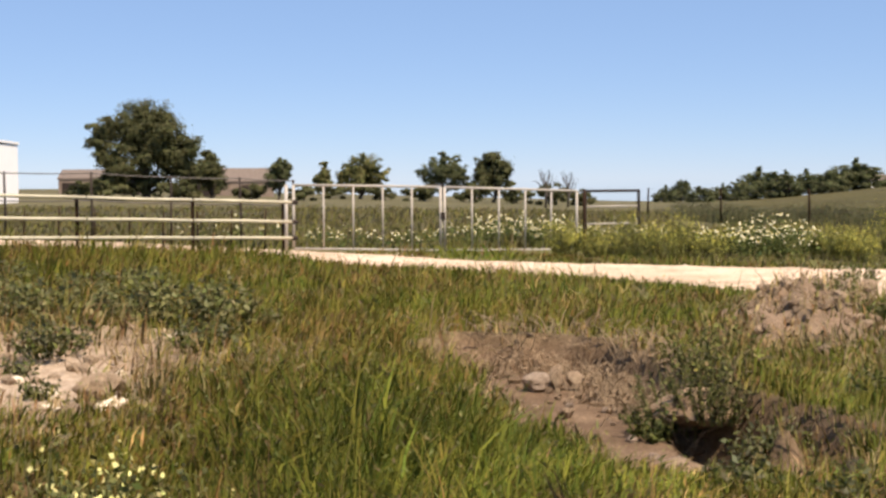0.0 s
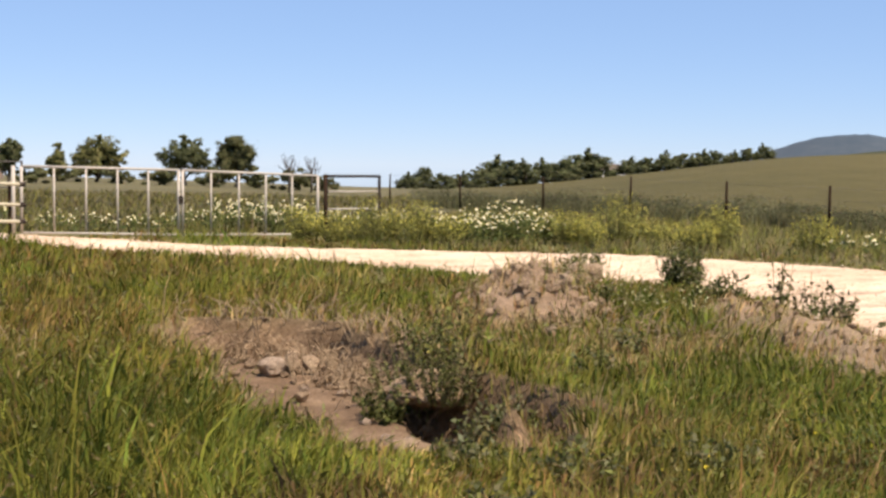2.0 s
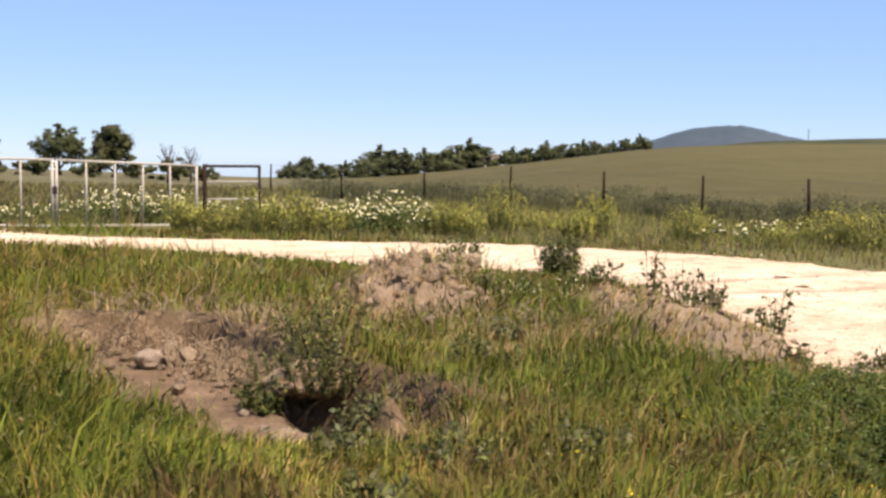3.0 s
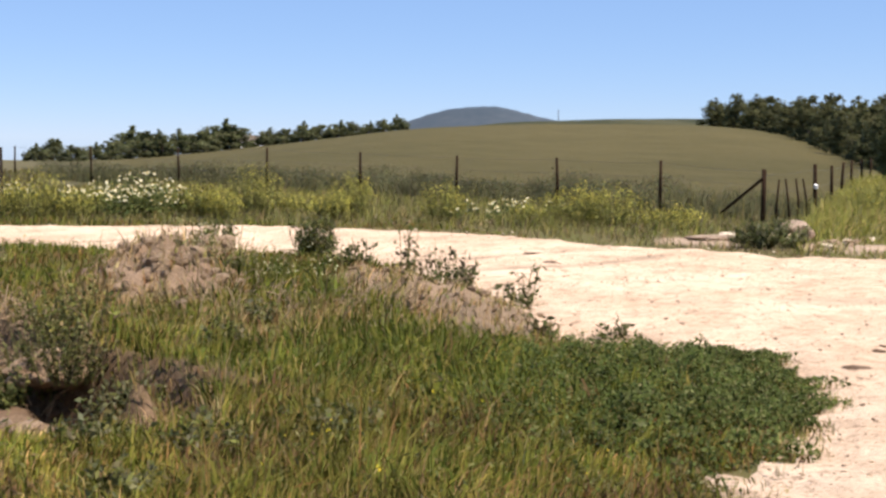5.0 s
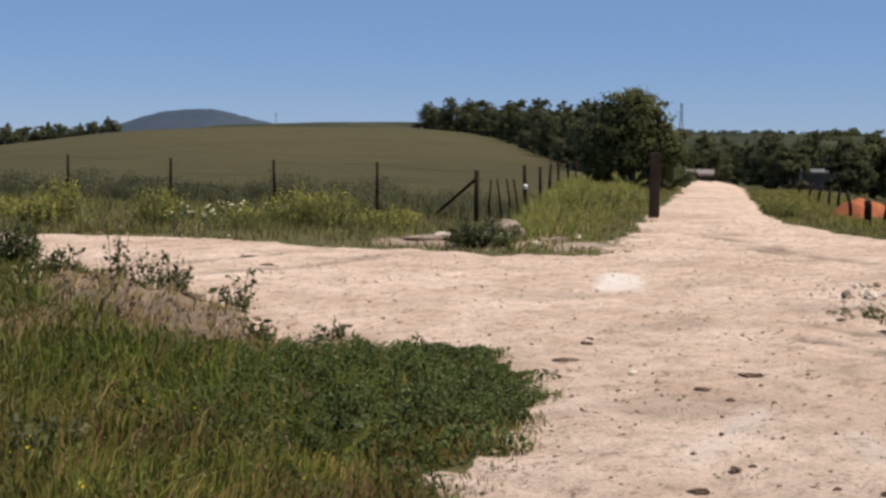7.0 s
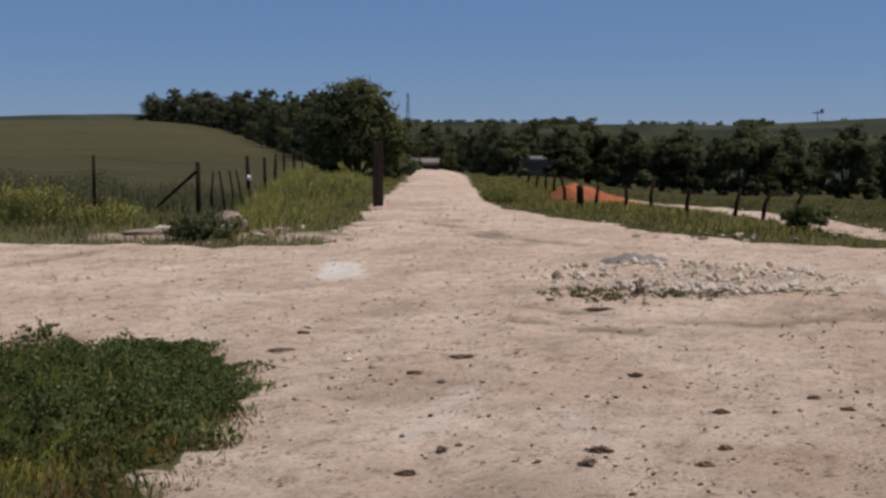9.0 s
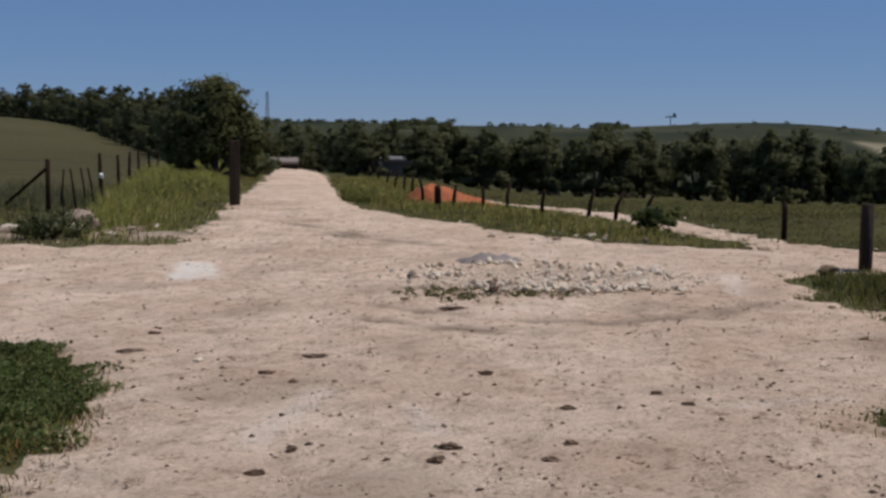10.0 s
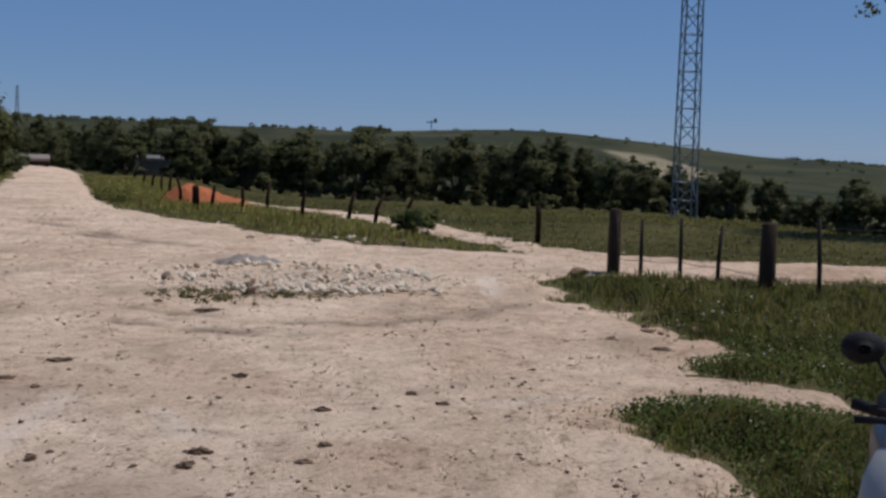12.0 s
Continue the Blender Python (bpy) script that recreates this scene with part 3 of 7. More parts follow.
def cards(c, size, tint, seed=0, tall=1.6, up=0.0, face=None):
    """Small leaves: pointed quads with a bend, at the places c."""
    r = np.random.RandomState(seed)
    n = len(c)
    a = r.normal(size=(n, 3))
    a[:, 2] = a[:, 2] * (1 - up) + up
    a /= np.linalg.norm(a, axis=1)[:, None] + 1e-9
    b = np.cross(a, r.normal(size=(n, 3)))
    b /= np.linalg.norm(b, axis=1)[:, None] + 1e-9
    if face is not None:
        nn = face + r.normal(0, 0.32, (n, 3))
        nn /= np.linalg.norm(nn, axis=1)[:, None] + 1e-9
        a = np.cross(nn, r.normal(size=(n, 3)))
        a /= np.linalg.norm(a, axis=1)[:, None] + 1e-9
        b = np.cross(nn, a)
    nn = np.cross(a, b)
    s = (size * r.uniform(0.6, 1.35, n))[:, None] if np.isscalar(size) else size[:, None]
    p = np.empty((n, 4, 3))
    p[:, 0] = c - a * s * tall / 2
    p[:, 1] = c + b * s / 2 + nn * s * 0.12
    p[:, 2] = c + a * s * tall / 2
    p[:, 3] = c - b * s / 2 + nn * s * 0.12
    k = np.arange(n)[:, None] * 4
    return p.reshape(-1, 3), k + np.array([3, 2, 1, 0]), np.repeat(tint, 4, 0)


def tints(n, colours, weights, r, vary=0.25):
    base = np.array(colours)[r.choice(len(colours), n, p=np.array(weights) / sum(weights))]
    return np.clip(base * r.uniform(1 - vary, 1 + vary, (n, 1)) * r.uniform(0.92, 1.08, (n, 3)), 0, 1)


GREEN, OLIVE, DEEP, STRAW, RUST, YELL, GREY = (0.185, 0.215, 0.044), (0.25, 0.232, 0.066), (0.1, 0.15, 0.032), (0.48, 0.37, 0.19), (0.3, 0.185, 0.085), (0.42, 0.38, 0.05), (0.21, 0.2, 0.12)


def sample(n, b0, b1, d0, d1, r, power=1.0):
    """Random places in a sector of the land."""
    b = np.radians(r.uniform(b0, b1, n))
    d = np.sqrt(r.uniform(d0 ** 2, d1 ** 2, n)) if power == 1.0 else d0 * (d1 / d0) ** r.uniform(0, 1, n)
    return 0.7 + d * np.sin(b), -0.4 + d * np.cos(b)


def bare_ground(x, y):
    """1 where nothing grows: hollow, scraped bank, spoil."""
    s, _ = off_line(x, y, 1.6, 13.1, 2.7, 8.3)
    a = 1 - step(0.95, 1.35, s + 0.25 * waves(x, y, 1.4, 3))
    a = a * (1 - 0.9 * step(3.2, 3.5, x)) * step(0.55, 0.9, x)
    e = np.exp(-((x + 2.9) ** 2 / 2.0 + (y - 11.7) ** 2 / 4.2))
    c = 1 - step(0.5, 1.0, off_line(x, y, 6.2, 16.6, 4.8, 13.6)[0] + 0.3 * waves(x, y, 1.1, 8))
    f = 0.6 * (1 - step(0.3, 0.8, off_line(x, y, 7.4, 13.6, 6.9, 9.7)[0]))
    g = 1.0 * (1 - step(0.55, 1.1, off_line(x, y, *bearing(41.0, 22.6), *bearing(47.8, 21.8))[0] + 0.3 * waves(x, y, 1.0, 22)))
    return np.clip(np.maximum.reduce([a, 1.1 * e, 0.76 * c, f, g]), 0, 1)


def meadow(name, label, groups, seed):
    """One object of many blades; groups: (x, y, heights, widths, tints, lean)."""
    V, Q, T, C, S, k = [], [], [], [], [], 0
    for i, (x, y, h, w, c, lean) in enumerate(groups):
        v, q, t, c, s = blades(x, y, h, w, c, lean, seed + i)
        V.append(v), Q.append(q + k), T.append(t + k), C.append(c), S.append(s)
        k += len(v)
    me = fast_mesh(name, np.concatenate(V), [np.concatenate(Q), np.concatenate(T)], M_GRASS, np.concatenate(C), soft=np.concatenate(S))
    return tagged(new(name, me), label, "grass", kind="stuff")


def near_grass():
    r = np.random.RandomState(5)
    # half of the blades stand in tufts
    x, y = sample(165000, -27, 62, 3.2, 30, r, 0.5)
    tx, ty = sample(17000, -27, 62, 3.2, 30, r, 0.5)
    k = r.randint(0, len(tx), 165000)
    spread = 0.03 + 0.004 * np.hypot(tx, ty)[k]
    x, y = np.r_[x, tx[k] + r.normal(0, 1, len(k)) * spread], np.r_[y, ty[k] + r.normal(0, 1, len(k)) * spread]
    tuft_h, tuft_c = np.r_[np.full(165000, 0.75), r.lognormal(0.05, 0.3, len(tx))[k]], np.r_[np.ones(165000), r.lognormal(0, 0.16, len(tx))[k]]
    keep = (road_edge(x, y) < 0.06 - 0.12 * r.rand(len(x))) & (r.rand(len(x)) > bare_ground(x, y)) & (y < 31 - 0.75 * (x - 1)) & (y - 0.6 * x > -1.6)
    x, y, tuft_h, tuft_c = x[keep], y[keep], tuft_h[keep], tuft_c[keep]
    keep = (road_depth(x, y) > -13) & ~((x > 13) & (y > 12)) & (y < 30 - 0.6 * x + 6)
    x, y, tuft_h, tuft_c = x[keep], y[keep], tuft_h[keep], tuft_c[keep]
    n = len(x)
    d = np.hypot(x - 0.7, y + 0.4)
    patch, fine = waves(x, y, 3.2, 31), waves(x, y, 1.1, 32)
    h = (0.21 + 0.05 * patch + 0.04 * fine) * r.uniform(0.55, 1.4, n)
    low = np.exp(-off_line(x, y, 1.6, 9.3, 2.2, 6.2)[0] ** 2 / 1.0) + np.exp(-off_line(x, y, -2.2, 9.6, -1.5, 6.8)[0] ** 2 / 1.4)
    h *= 1 - 0.6 * np.clip(low, 0, 1)
    tall = np.exp(-((x - 0.1) ** 2 / 1.5 + (y - 8.3) ** 2 / 8))
    h *= (1 + 0.75 * tall) * tuft_h * (1 - 0.3 * step(2.5, 4.0, x))
    h *= 0.45 + 0.55 * step(0.0, 1.2, -road_depth(x, y))
    h *= 1 + 0.5 * (1 - step(-3.5, -1.5, x)) * step(11, 14, y)
    w = np.clip(0.0033 + 0.0007 * d, 0.0055, 0.022) * r.uniform(0.6, 1.3, n)
    rank = np.exp(-((x - 6.2) ** 2 / 0.7 + (y - 13.8) ** 2 / 4.0))
    h *= 1 + 0.9 * rank
    # some broad leaves among the thin blades
    broad = r.rand(n) < 0.1 + 0.35 * tall + 0.2 * np.clip(low, 0, 1)
    h, w = np.where(broad, h * 0.85, h), np.where(broad, w * 2.4, w)
    h *= 1 + 0.9 * np.exp(-((x - 3.35) ** 2 / 0.3 + (y - 10.6) ** 2 / 0.4))
    lush = np.clip(step(-0.1, 0.7, patch) + 0.7 * np.exp(-((x - 4.6) ** 2 / 6 + (y - 8.6) ** 2 / 6)) - 0.9 * np.exp(-((x - 3.8) ** 2 / 3.0 + (y - 6.0) ** 2 / 2.0)), 0, 1)
    lush = np.clip(lush - 0.5 * np.exp(-((x - 0.0) ** 2 / 5 + (y - 10.5) ** 2 / 2)), 0, 1)
    lush = np.clip(lush + 0.25 * step(2.5, 4.5, x) * (0.6 + 0.4 * fine) + rank, 0, 1)
    lush = np.clip(lush + 0.9 * tall, 0, 1)
    a = tints(n, [GREEN, OLIVE, DEEP], [5, 0.8, 4], r, 0.15)
    b = tints(n, [OLIVE, STRAW, GREEN, RUST], [4, 0.7, 4, 1.2], r, 0.15)
    c = np.where((r.rand(n) < lush)[:, None], a, b)
    c *= (0.9 + 0.2 * lush[:, None]) * tuft_c[:, None]
    c *= ((1 - 0.15 * tall - 0.15 * np.exp(-((x + 0.5) ** 2 / 6 + (y - 6.5) ** 2 / 6))) * (1 + 0.28 * waves(x, y, 0.9, 45)))[:, None]
    c *= np.where((x < 2.2)[:, None], (1.0, 1.0, 0.95), (1.0, 1.0, 0.95)) * (1 - step(2.0, 4.5, x)[:, None] * 0.1) * (1 + (1 - step(0.0, 3.0, x))[:, None] * np.array([0.07, 0.0, -0.08]))
    c *= (1 + 0.2 * np.exp(-((x - 2.8) ** 2 / 3.0)))[:, None]
    brown = step(0.05, 0.75, waves(x, y, 1.9, 77) - 0.25 * fine) * (1 - 0.8 * lush)
    c = np.where((r.rand(n) < 0.55 * brown)[:, None], tints(n, [(0.2, 0.13, 0.075), (0.27, 0.19, 0.1)], [2, 1], r, 0.15), c)
    c *= (np.array([0.98, 0.93, 0.84]) * (1 + 0.2 * waves(x, y, 2.6, 78))[:, None])
    c *= (1 + 0.28 * np.exp(-((x - 1.0) ** 2 / 2.5 + (y - 6.3) ** 2 / 2.5)))[:, None]
    # dry fringe round bare earth, and dead tussocks
    rim = bare_ground(x, y) + 0.9 * np.exp(-((x - 5.2) ** 2 / 0.5 + (y - 10.7) ** 2 / 0.25)) + 0.8 * np.exp(-((x - 4.2) ** 2 / 0.6 + (y - 12.6) ** 2 / 0.5))
    c = np.where((r.rand(n) < rim * 1.6)[:, None], tints(n, [STRAW, RUST, OLIVE], [3, 2, 2], r), c)
    qx, qy = sample(100000, -180, 180, 0.5, 17, r, 0.5)
    k = (road_edge(qx, qy) < 0.0) & ((np.hypot(qx - 0.7, qy + 0.4) < 3.3) | (qy - 0.6 * qx < -1.6) | (np.degrees(np.arctan2(qx - 0.7, qy + 0.4)) < -27)) & (qx < 6.3)
    qx, qy = qx[k], qy[k]
    m = len(qx)
    fringe = (qx, qy, (0.15 + 0.04 * waves(qx, qy, 2.0, 57)) * r.uniform(0.5, 1.3, m), r.uniform(0.006, 0.014, m), tints(m, [GREEN, OLIVE, DEEP, STRAW], [4, 3, 2, 0.5], r, 0.15), 0.7)
    meadow("meadow_grass", "long green meadow grass with brown seed heads and dry straw stems", [(x, y, h, w, c, 0.72), fringe], 40)
    # seed heads on stalks
    pick = r.rand(n) < 0.03 * (1 + 2 * tall)
    x, y, h, d = x[pick], y[pick], h[pick] * 1.15 + 0.03, d[pick]
    m = len(x)
    z = land(x, y) + h
    c = np.c_[x + r.normal(0, 0.03, m), y + r.normal(0, 0.03, m), z]
    v, q, t = cards(c, np.clip(0.005 + 0.0008 * d, 0.008, 0.02) * r.uniform(0.7, 1.4, m), tints(m, [(0.23, 0.25, 0.09), (0.34, 0.28, 0.14), (0.22, 0.17, 0.085)], [5, 1, 3], r), 41, 4.0, 0.85)
    v2, q2, t2, c2, s2 = blades(x, y, h, np.full(m, 0.004), tints(m, [GREEN, OLIVE], [3, 1], r) * 0.85, 0.1, 42)
    me = fast_mesh("seed_heads", np.concatenate([v, v2]), [np.concatenate([q, q2 + len(v)]), t2 + len(v)], M_GRASS, np.concatenate([t, c2]), soft=np.concatenate([np.tile((0.0, 0.0, 1.0), (len(v), 1)), s2]))
    tagged(new("seed_heads", me), "feathery pale seed heads nodding over the meadow grass", "grass", kind="stuff")


def verge_plants():
    """Rank growth between the west track and the field fence, and the thicket behind the fence."""
    r = np.random.RandomState(6)
    x, y = sample(165000, -6, 46, 18, 60, r)
    fx = np.interp(y, [q[1] for q in FENCE], [q[0] for q in FENCE])
    rd = road_edge(x, y)
    inner = (rd < -0.1) & (x < fx + 0.4) & ((y > 29 - 0.62 * x) | (x > 12.0)) & (y > 12.5) & (y < 46) & (r.rand(len(x)) > bare_ground(x, y)) & (x > -4) & ((y > 31.5) | (x > 5.2))
    hump = np.clip(waves(x, y, 4.0, 33), -1, 1)
    a = (x[inner], y[inner])
    n = inner.sum()
    edge = step(0.1, 1.6, -rd[inner])
    h = (0.06 + edge * (0.16 + 0.1 * hump[inner])) * r.uniform(0.5, 1.4, n)
    yel = np.clip(0.1 + 0.5 * hump[inner], 0, 1) * edge
    c = np.where((r.rand(n) < yel)[:, None], tints(n, [(0.38, 0.37, 0.11), (0.3, 0.31, 0.1), GREEN], [3, 3, 2], r, 0.15), tints(n, [(0.22, 0.24, 0.075), OLIVE, STRAW, GREY, (0.2, 0.155, 0.09)], [4, 3, 0.8, 4, 2], r, 0.15))
    c = np.where((r.rand(n) < 0.5 * (1 - edge))[:, None], tints(n, [(0.22, 0.16, 0.09), STRAW, OLIVE], [2, 1, 2], r, 0.15), c)
    g1 = (*a, h, r.uniform(0.009, 0.02, n), c * (0.86 + 0.15 * waves(*a, 1.5, 49))[:, None], 0.7)
    beyond = (x > fx - 0.2) & (x < fx + 4.5 + 2 * hump) & (y > 20) & (y < 62)
    n = beyond.sum()
    h = (0.52 + 0.2 * hump[beyond]) * r.uniform(0.5, 1.1, n)
    g2 = (x[beyond], y[beyond], h, r.uniform(0.012, 0.026, n), tints(n, [(0.14, 0.148, 0.08), (0.1, 0.107, 0.056), (0.18, 0.172, 0.06), (0.13, 0.12, 0.068)], [4, 4, 1, 2], r, 0.12), 0.4)
    px, py = sample(60000, -27, 12, 32.5, 80, r, 0.5)
    k = (road_edge(px, py) < -0.3) & ((py > 36.5) | (px > -6))
    px, py = px[k], py[k]
    n = len(px)
    g3 = (px, py, (0.22 + 0.2 * np.clip(waves(px, py, 5.0, 37), -0.6, 1)) * r.uniform(0.5, 1.4, n), r.uniform(0.02, 0.06, n), 0.92 * tints(n, [OLIVE, GREY, (0.17, 0.14, 0.075), GREEN], [3, 4, 3, 1], r), 0.6)
    meadow("verge_growth", "rank green and yellowish weeds along the track and fence", [g1, g2, g3], 50)


def right_grass():
    r = np.random.RandomState(7)
    groups = []
    # tall yellowish growth between the corner post and the main track
    x, y = sample(60000, 43.5, 53, 19, 64, r)
    rd = road_edge(x, y)
    dd = np.hypot(x - 0.7, y + 0.4)
    k = (rd < -0.1) & (x * 0.762 - y < 2.6) & (r.rand(len(x)) > bare_ground(x, y)) & (np.degrees(np.arctan2(x - 0.7, y + 0.4)) > 45.5 + 0.1 * (dd - 30))
    x, y, rd = x[k], y[k], rd[k]
    n = len(x)
    s = step(0.2, 2.2, -rd)
    h = (0.08 + 0.42 * s + 0.14 * waves(x, y, 3, 34) * s) * r.uniform(0.6, 1.25, n)
    b = np.degrees(np.arctan2(x, y))
    c = np.where((r.rand(n) < 0.65 * s)[:, None], tints(n, [(0.4, 0.4, 0.1), (0.3, 0.32, 0.09), OLIVE], [3, 4, 2], r, 0.15), tints(n, [OLIVE, GREEN, STRAW, GREY], [3, 3, 1, 1], r))
    groups.append((x, y, h, r.uniform(0.01, 0.02, n), c * (1.0 + 0.15 * waves(x, y, 1.6, 48))[:, None], 0.75))
    # strip between the two tracks, with the crooked posts
    x, y = sample(60000, 53, 76, 18, 60, r)
    rd = road_edge(x, y)
    k = (rd < -0.05) & (y > 0.83 * x - 11.9)
    x, y, rd = x[k], y[k], rd[k]
    n = len(x)
    s = step(0.0, 1.2, -rd)
    h = (0.06 + 0.13 * s) * r.uniform(0.6, 1.3, n)
    c = (0.92 + 0.2 * waves(x, y, 2.0, 47))[:, None] * tints(n, [OLIVE, (0.34, 0.31, 0.09), GREEN, STRAW], [4, 4, 2, 0.8], r, 0.12)
    groups.append((x, y, h, r.uniform(0.01, 0.022, n), c, 0.95))
    # pasture under the trees
    x, y = sample(60000, 58, 108, 19.5, 62, r, 0.5)
    k = (road_edge(x, y) < -0.05) & (y < 0.83 * x - 11.7)
    x, y = x[k], y[k]
    n = len(x)
    h = 0.04 * r.uniform(0.4, 1.3, n) * (1 + 0.3 * waves(x, y, 5, 35)) * (1 + 0.8 * step(27, 50, np.hypot(x, y)))
    c = 0.7 * tints(n, [(0.3, 0.27, 0.08), OLIVE, GREEN, (0.2, 0.19, 0.07)], [4, 4, 1.5, 3], r, 0.15)
    groups.append((x, y, h * r.uniform(0.6, 1.6, n), r.uniform(0.012, 0.03, n), c * (1.0 + 0.35 * waves(x, y, 7, 38) + 0.2 * waves(x, y, 1.8, 39))[:, None], 1.1))
    # tufts beside the parked scooter and the stout posts
    x, y = sample(120000, 73, 112, 4.5, 19.5, r, 0.5)
    rd = road_edge(x, y)
    k = (rd < -0.04 - 0.1 * r.rand(len(x))) & (x > 6.3)
    x, y, rd = x[k], y[k], rd[k]
    n = len(x)
    s = step(0.0, 0.8, -rd)
    h = (0.05 + 0.14 * s + 0.04 * waves(x, y, 1.5, 36)) * r.uniform(0.5, 1.35, n)
    c = (0.62 + 0.18 * waves(x, y, 1.2, 46))[:, None] * tints(n, [GREEN, OLIVE, GREY, STRAW], [5, 4, 2, 0.6], r, 0.15)
    groups.append((x, y, h, np.clip(0.004 + 0.0006 * np.hypot(x, y), 0.006, 0.017), c, 0.95))
    meadow("roadside_grass", "yellowish green grass along the tracks and in the pasture", groups, 60)


def thicket():
    """Dark leafy mounds behind the field fence."""
    r = np.random.RandomState(19)
    k = r.uniform(0, 1, 260) ** 0.9
    line = np.array(FENCE[1:])
    p = k * (len(line) - 1)
    i = np.minimum(p.astype(int), len(line) - 2)
    mid = line[i] + (line[i + 1] - line[i]) * (p - i)[:, None]
    off = r.uniform(0.3, 3.6, 260)
    cx, cy = mid[:, 0] + off, mid[:, 1] + 0.6 * off
    keep = waves(cx, cy, 5.0, 61) > -0.75
    cx, cy = cx[keep], cy[keep]
    m = len(cx)
    wide, tall = r.uniform(0.35, 0.85, m), (0.62 + 0.2 * waves(cx, cy, 6.0, 62)) * r.uniform(0.75, 1.25, m)
    j = r.randint(0, m, m * 220)
    a, q, z = r.uniform(0, 6.283, len(j)), np.sqrt(r.rand(len(j))), r.rand(len(j)) ** 0.7
    reach = wide[j] * q * np.sqrt(np.clip(1.05 - z * z * 0.8, 0, 1))
    x, y = cx[j] + np.cos(a) * reach, cy[j] + np.sin(a) * reach
    c = np.c_[x, y, land(x, y) + tall[j] * z * r.uniform(0.75, 1.1, len(j))]
    shade = r.lognormal(0, 0.2, m)[j][:, None]
    t = shade * tints(len(j), [(0.15, 0.16, 0.09), (0.115, 0.125, 0.065), (0.19, 0.185, 0.08), (0.16, 0.13, 0.085)], [4, 4, 1, 1.5], r, 0.12)
    v, f, t = cards(c, r.uniform(0.02, 0.045, len(j)), t, 63, 2.2, 0.5)
    soft = np.repeat(np.c_[np.cos(a) * q * 0.7, np.sin(a) * q * 0.7, np.full(len(j), 0.8)] + r.normal(0, 0.2, (len(j), 3)), 4, 0)
    tagged(new("thicket", fast_mesh("thicket", v, [f], M_WEED, t, soft=soft)), "dark grey-green weedy thicket behind the field fence", "scrub", kind="stuff")


def stray_tufts():
    """Thin low tufts that creep from the verges on to the bare track."""
    r = np.random.RandomState(17)
    tx, ty = sample(26000, -8, 112, 4.5, 34, r, 0.5)
    dep = road_edge(tx, ty)
    k = (dep > -0.05) & (dep < 0.45) & (r.rand(len(tx)) < 0.75 * np.exp(-np.maximum(dep, 0) / 0.14) * step(-0.5, 0.5, waves(tx, ty, 0.8, 98)))
    tx, ty = tx[k], ty[k]
    beside = np.min([road_edge(tx + ox, ty + oy) for ox, oy in ((0.6, 0), (-0.6, 0), (0, 0.6), (0, -0.6))], 0)
    tx, ty = tx[beside < -0.1], ty[beside < -0.1]
    j = np.repeat(np.arange(len(tx)), 16)
    d = np.hypot(tx, ty)[j]
    x, y = tx[j] + r.normal(0, 0.05, len(j)), ty[j] + r.normal(0, 0.05, len(j))
    n = len(x)
    c = tints(n, [GREEN, OLIVE, STRAW, (0.22, 0.16, 0.09)], [3, 4, 2, 1], r, 0.15) * (0.7 + 0.3 * (x < 9))[:, None]
    meadow("stray_grass", "sparse low grass tufts creeping on to the track", [(x, y, r.uniform(0.03, 0.1, n), np.clip(0.003 + 0.0006 * d, 0.005, 0.016), c, 0.9)], 70)


near_grass()
verge_plants()
right_grass()
stray_tufts()
thicket()


def crown_mesh(name, seed, lobes, leaf, n, colours, weights, squash=1.0, tall=1.5, core=False):
    """Leaves in many small sprays round several overlapping lobes (x, y, z, radius)."""
    r = np.random.RandomState(seed)
    L = np.array(lobes, float)
    m = max(len(L) * 3, n // 45)
    area = L[:, 3] ** 2
    k = r.choice(len(L), m, p=area / area.sum())
    u = r.normal(size=(m, 3))
    u /= np.linalg.norm(u, axis=1)[:, None]
    reach = r.uniform(0.35, 1.0, m) ** 0.6 * np.where(r.rand(m) < 0.1, 1.08, 1.0)
    mid = L[k, :3] + u * (L[k, 3] * reach)[:, None] * np.array([1, 1, squash])
    big = np.maximum(L[k, 3] * r.uniform(0.16, 0.34, m), leaf * 1.1)
    shade = r.lognormal(0, 0.16, m)
    j = r.randint(0, m, n)
    g = r.normal(size=(n, 3)) * np.array([1.0, 1.0, 0.62])
    c = mid[j] + g * (big[j] * 0.62)[:, None]
    t = tints(n, colours, weights, r, 0.1) * shade[j][:, None]
    away = 0.62 * u[j] + 0.25 * g + r.normal(0, 0.14, (n, 3)) + np.array([0, 0, 0.4])
    v, q, t = cards(c, leaf * 1.3, t, seed, tall, 0.0, away)
    s = np.repeat(away, 4, 0)
    faces = [q[:, :3]]
    if core:
        # larger leaves deep inside close the crown
        w = max(60, n // 14)
        k = r.choice(len(L), w, p=area / area.sum())
        u = r.normal(size=(w, 3))
        u /= np.linalg.norm(u, axis=1)[:, None]
        c = L[k, :3] + u * (L[k, 3] * r.uniform(0.1, 0.72, w))[:, None] * np.array([1, 1, squash])
        v2, q2, t2 = cards(c, np.maximum(leaf * 2.2, L[k, 3] * 0.28), np.tile(np.array(colours[2]), (w, 1)), seed + 5, 1.2, 0.0, u)
        faces = [q[:, :3], q2 + len(v)]
        v, t, s = np.r_[v, v2], np.r_[t, t2], np.r_[s, np.repeat(u, 4, 0)]
    return fast_mesh(name, v, faces, M_LEAF, t, soft=s)


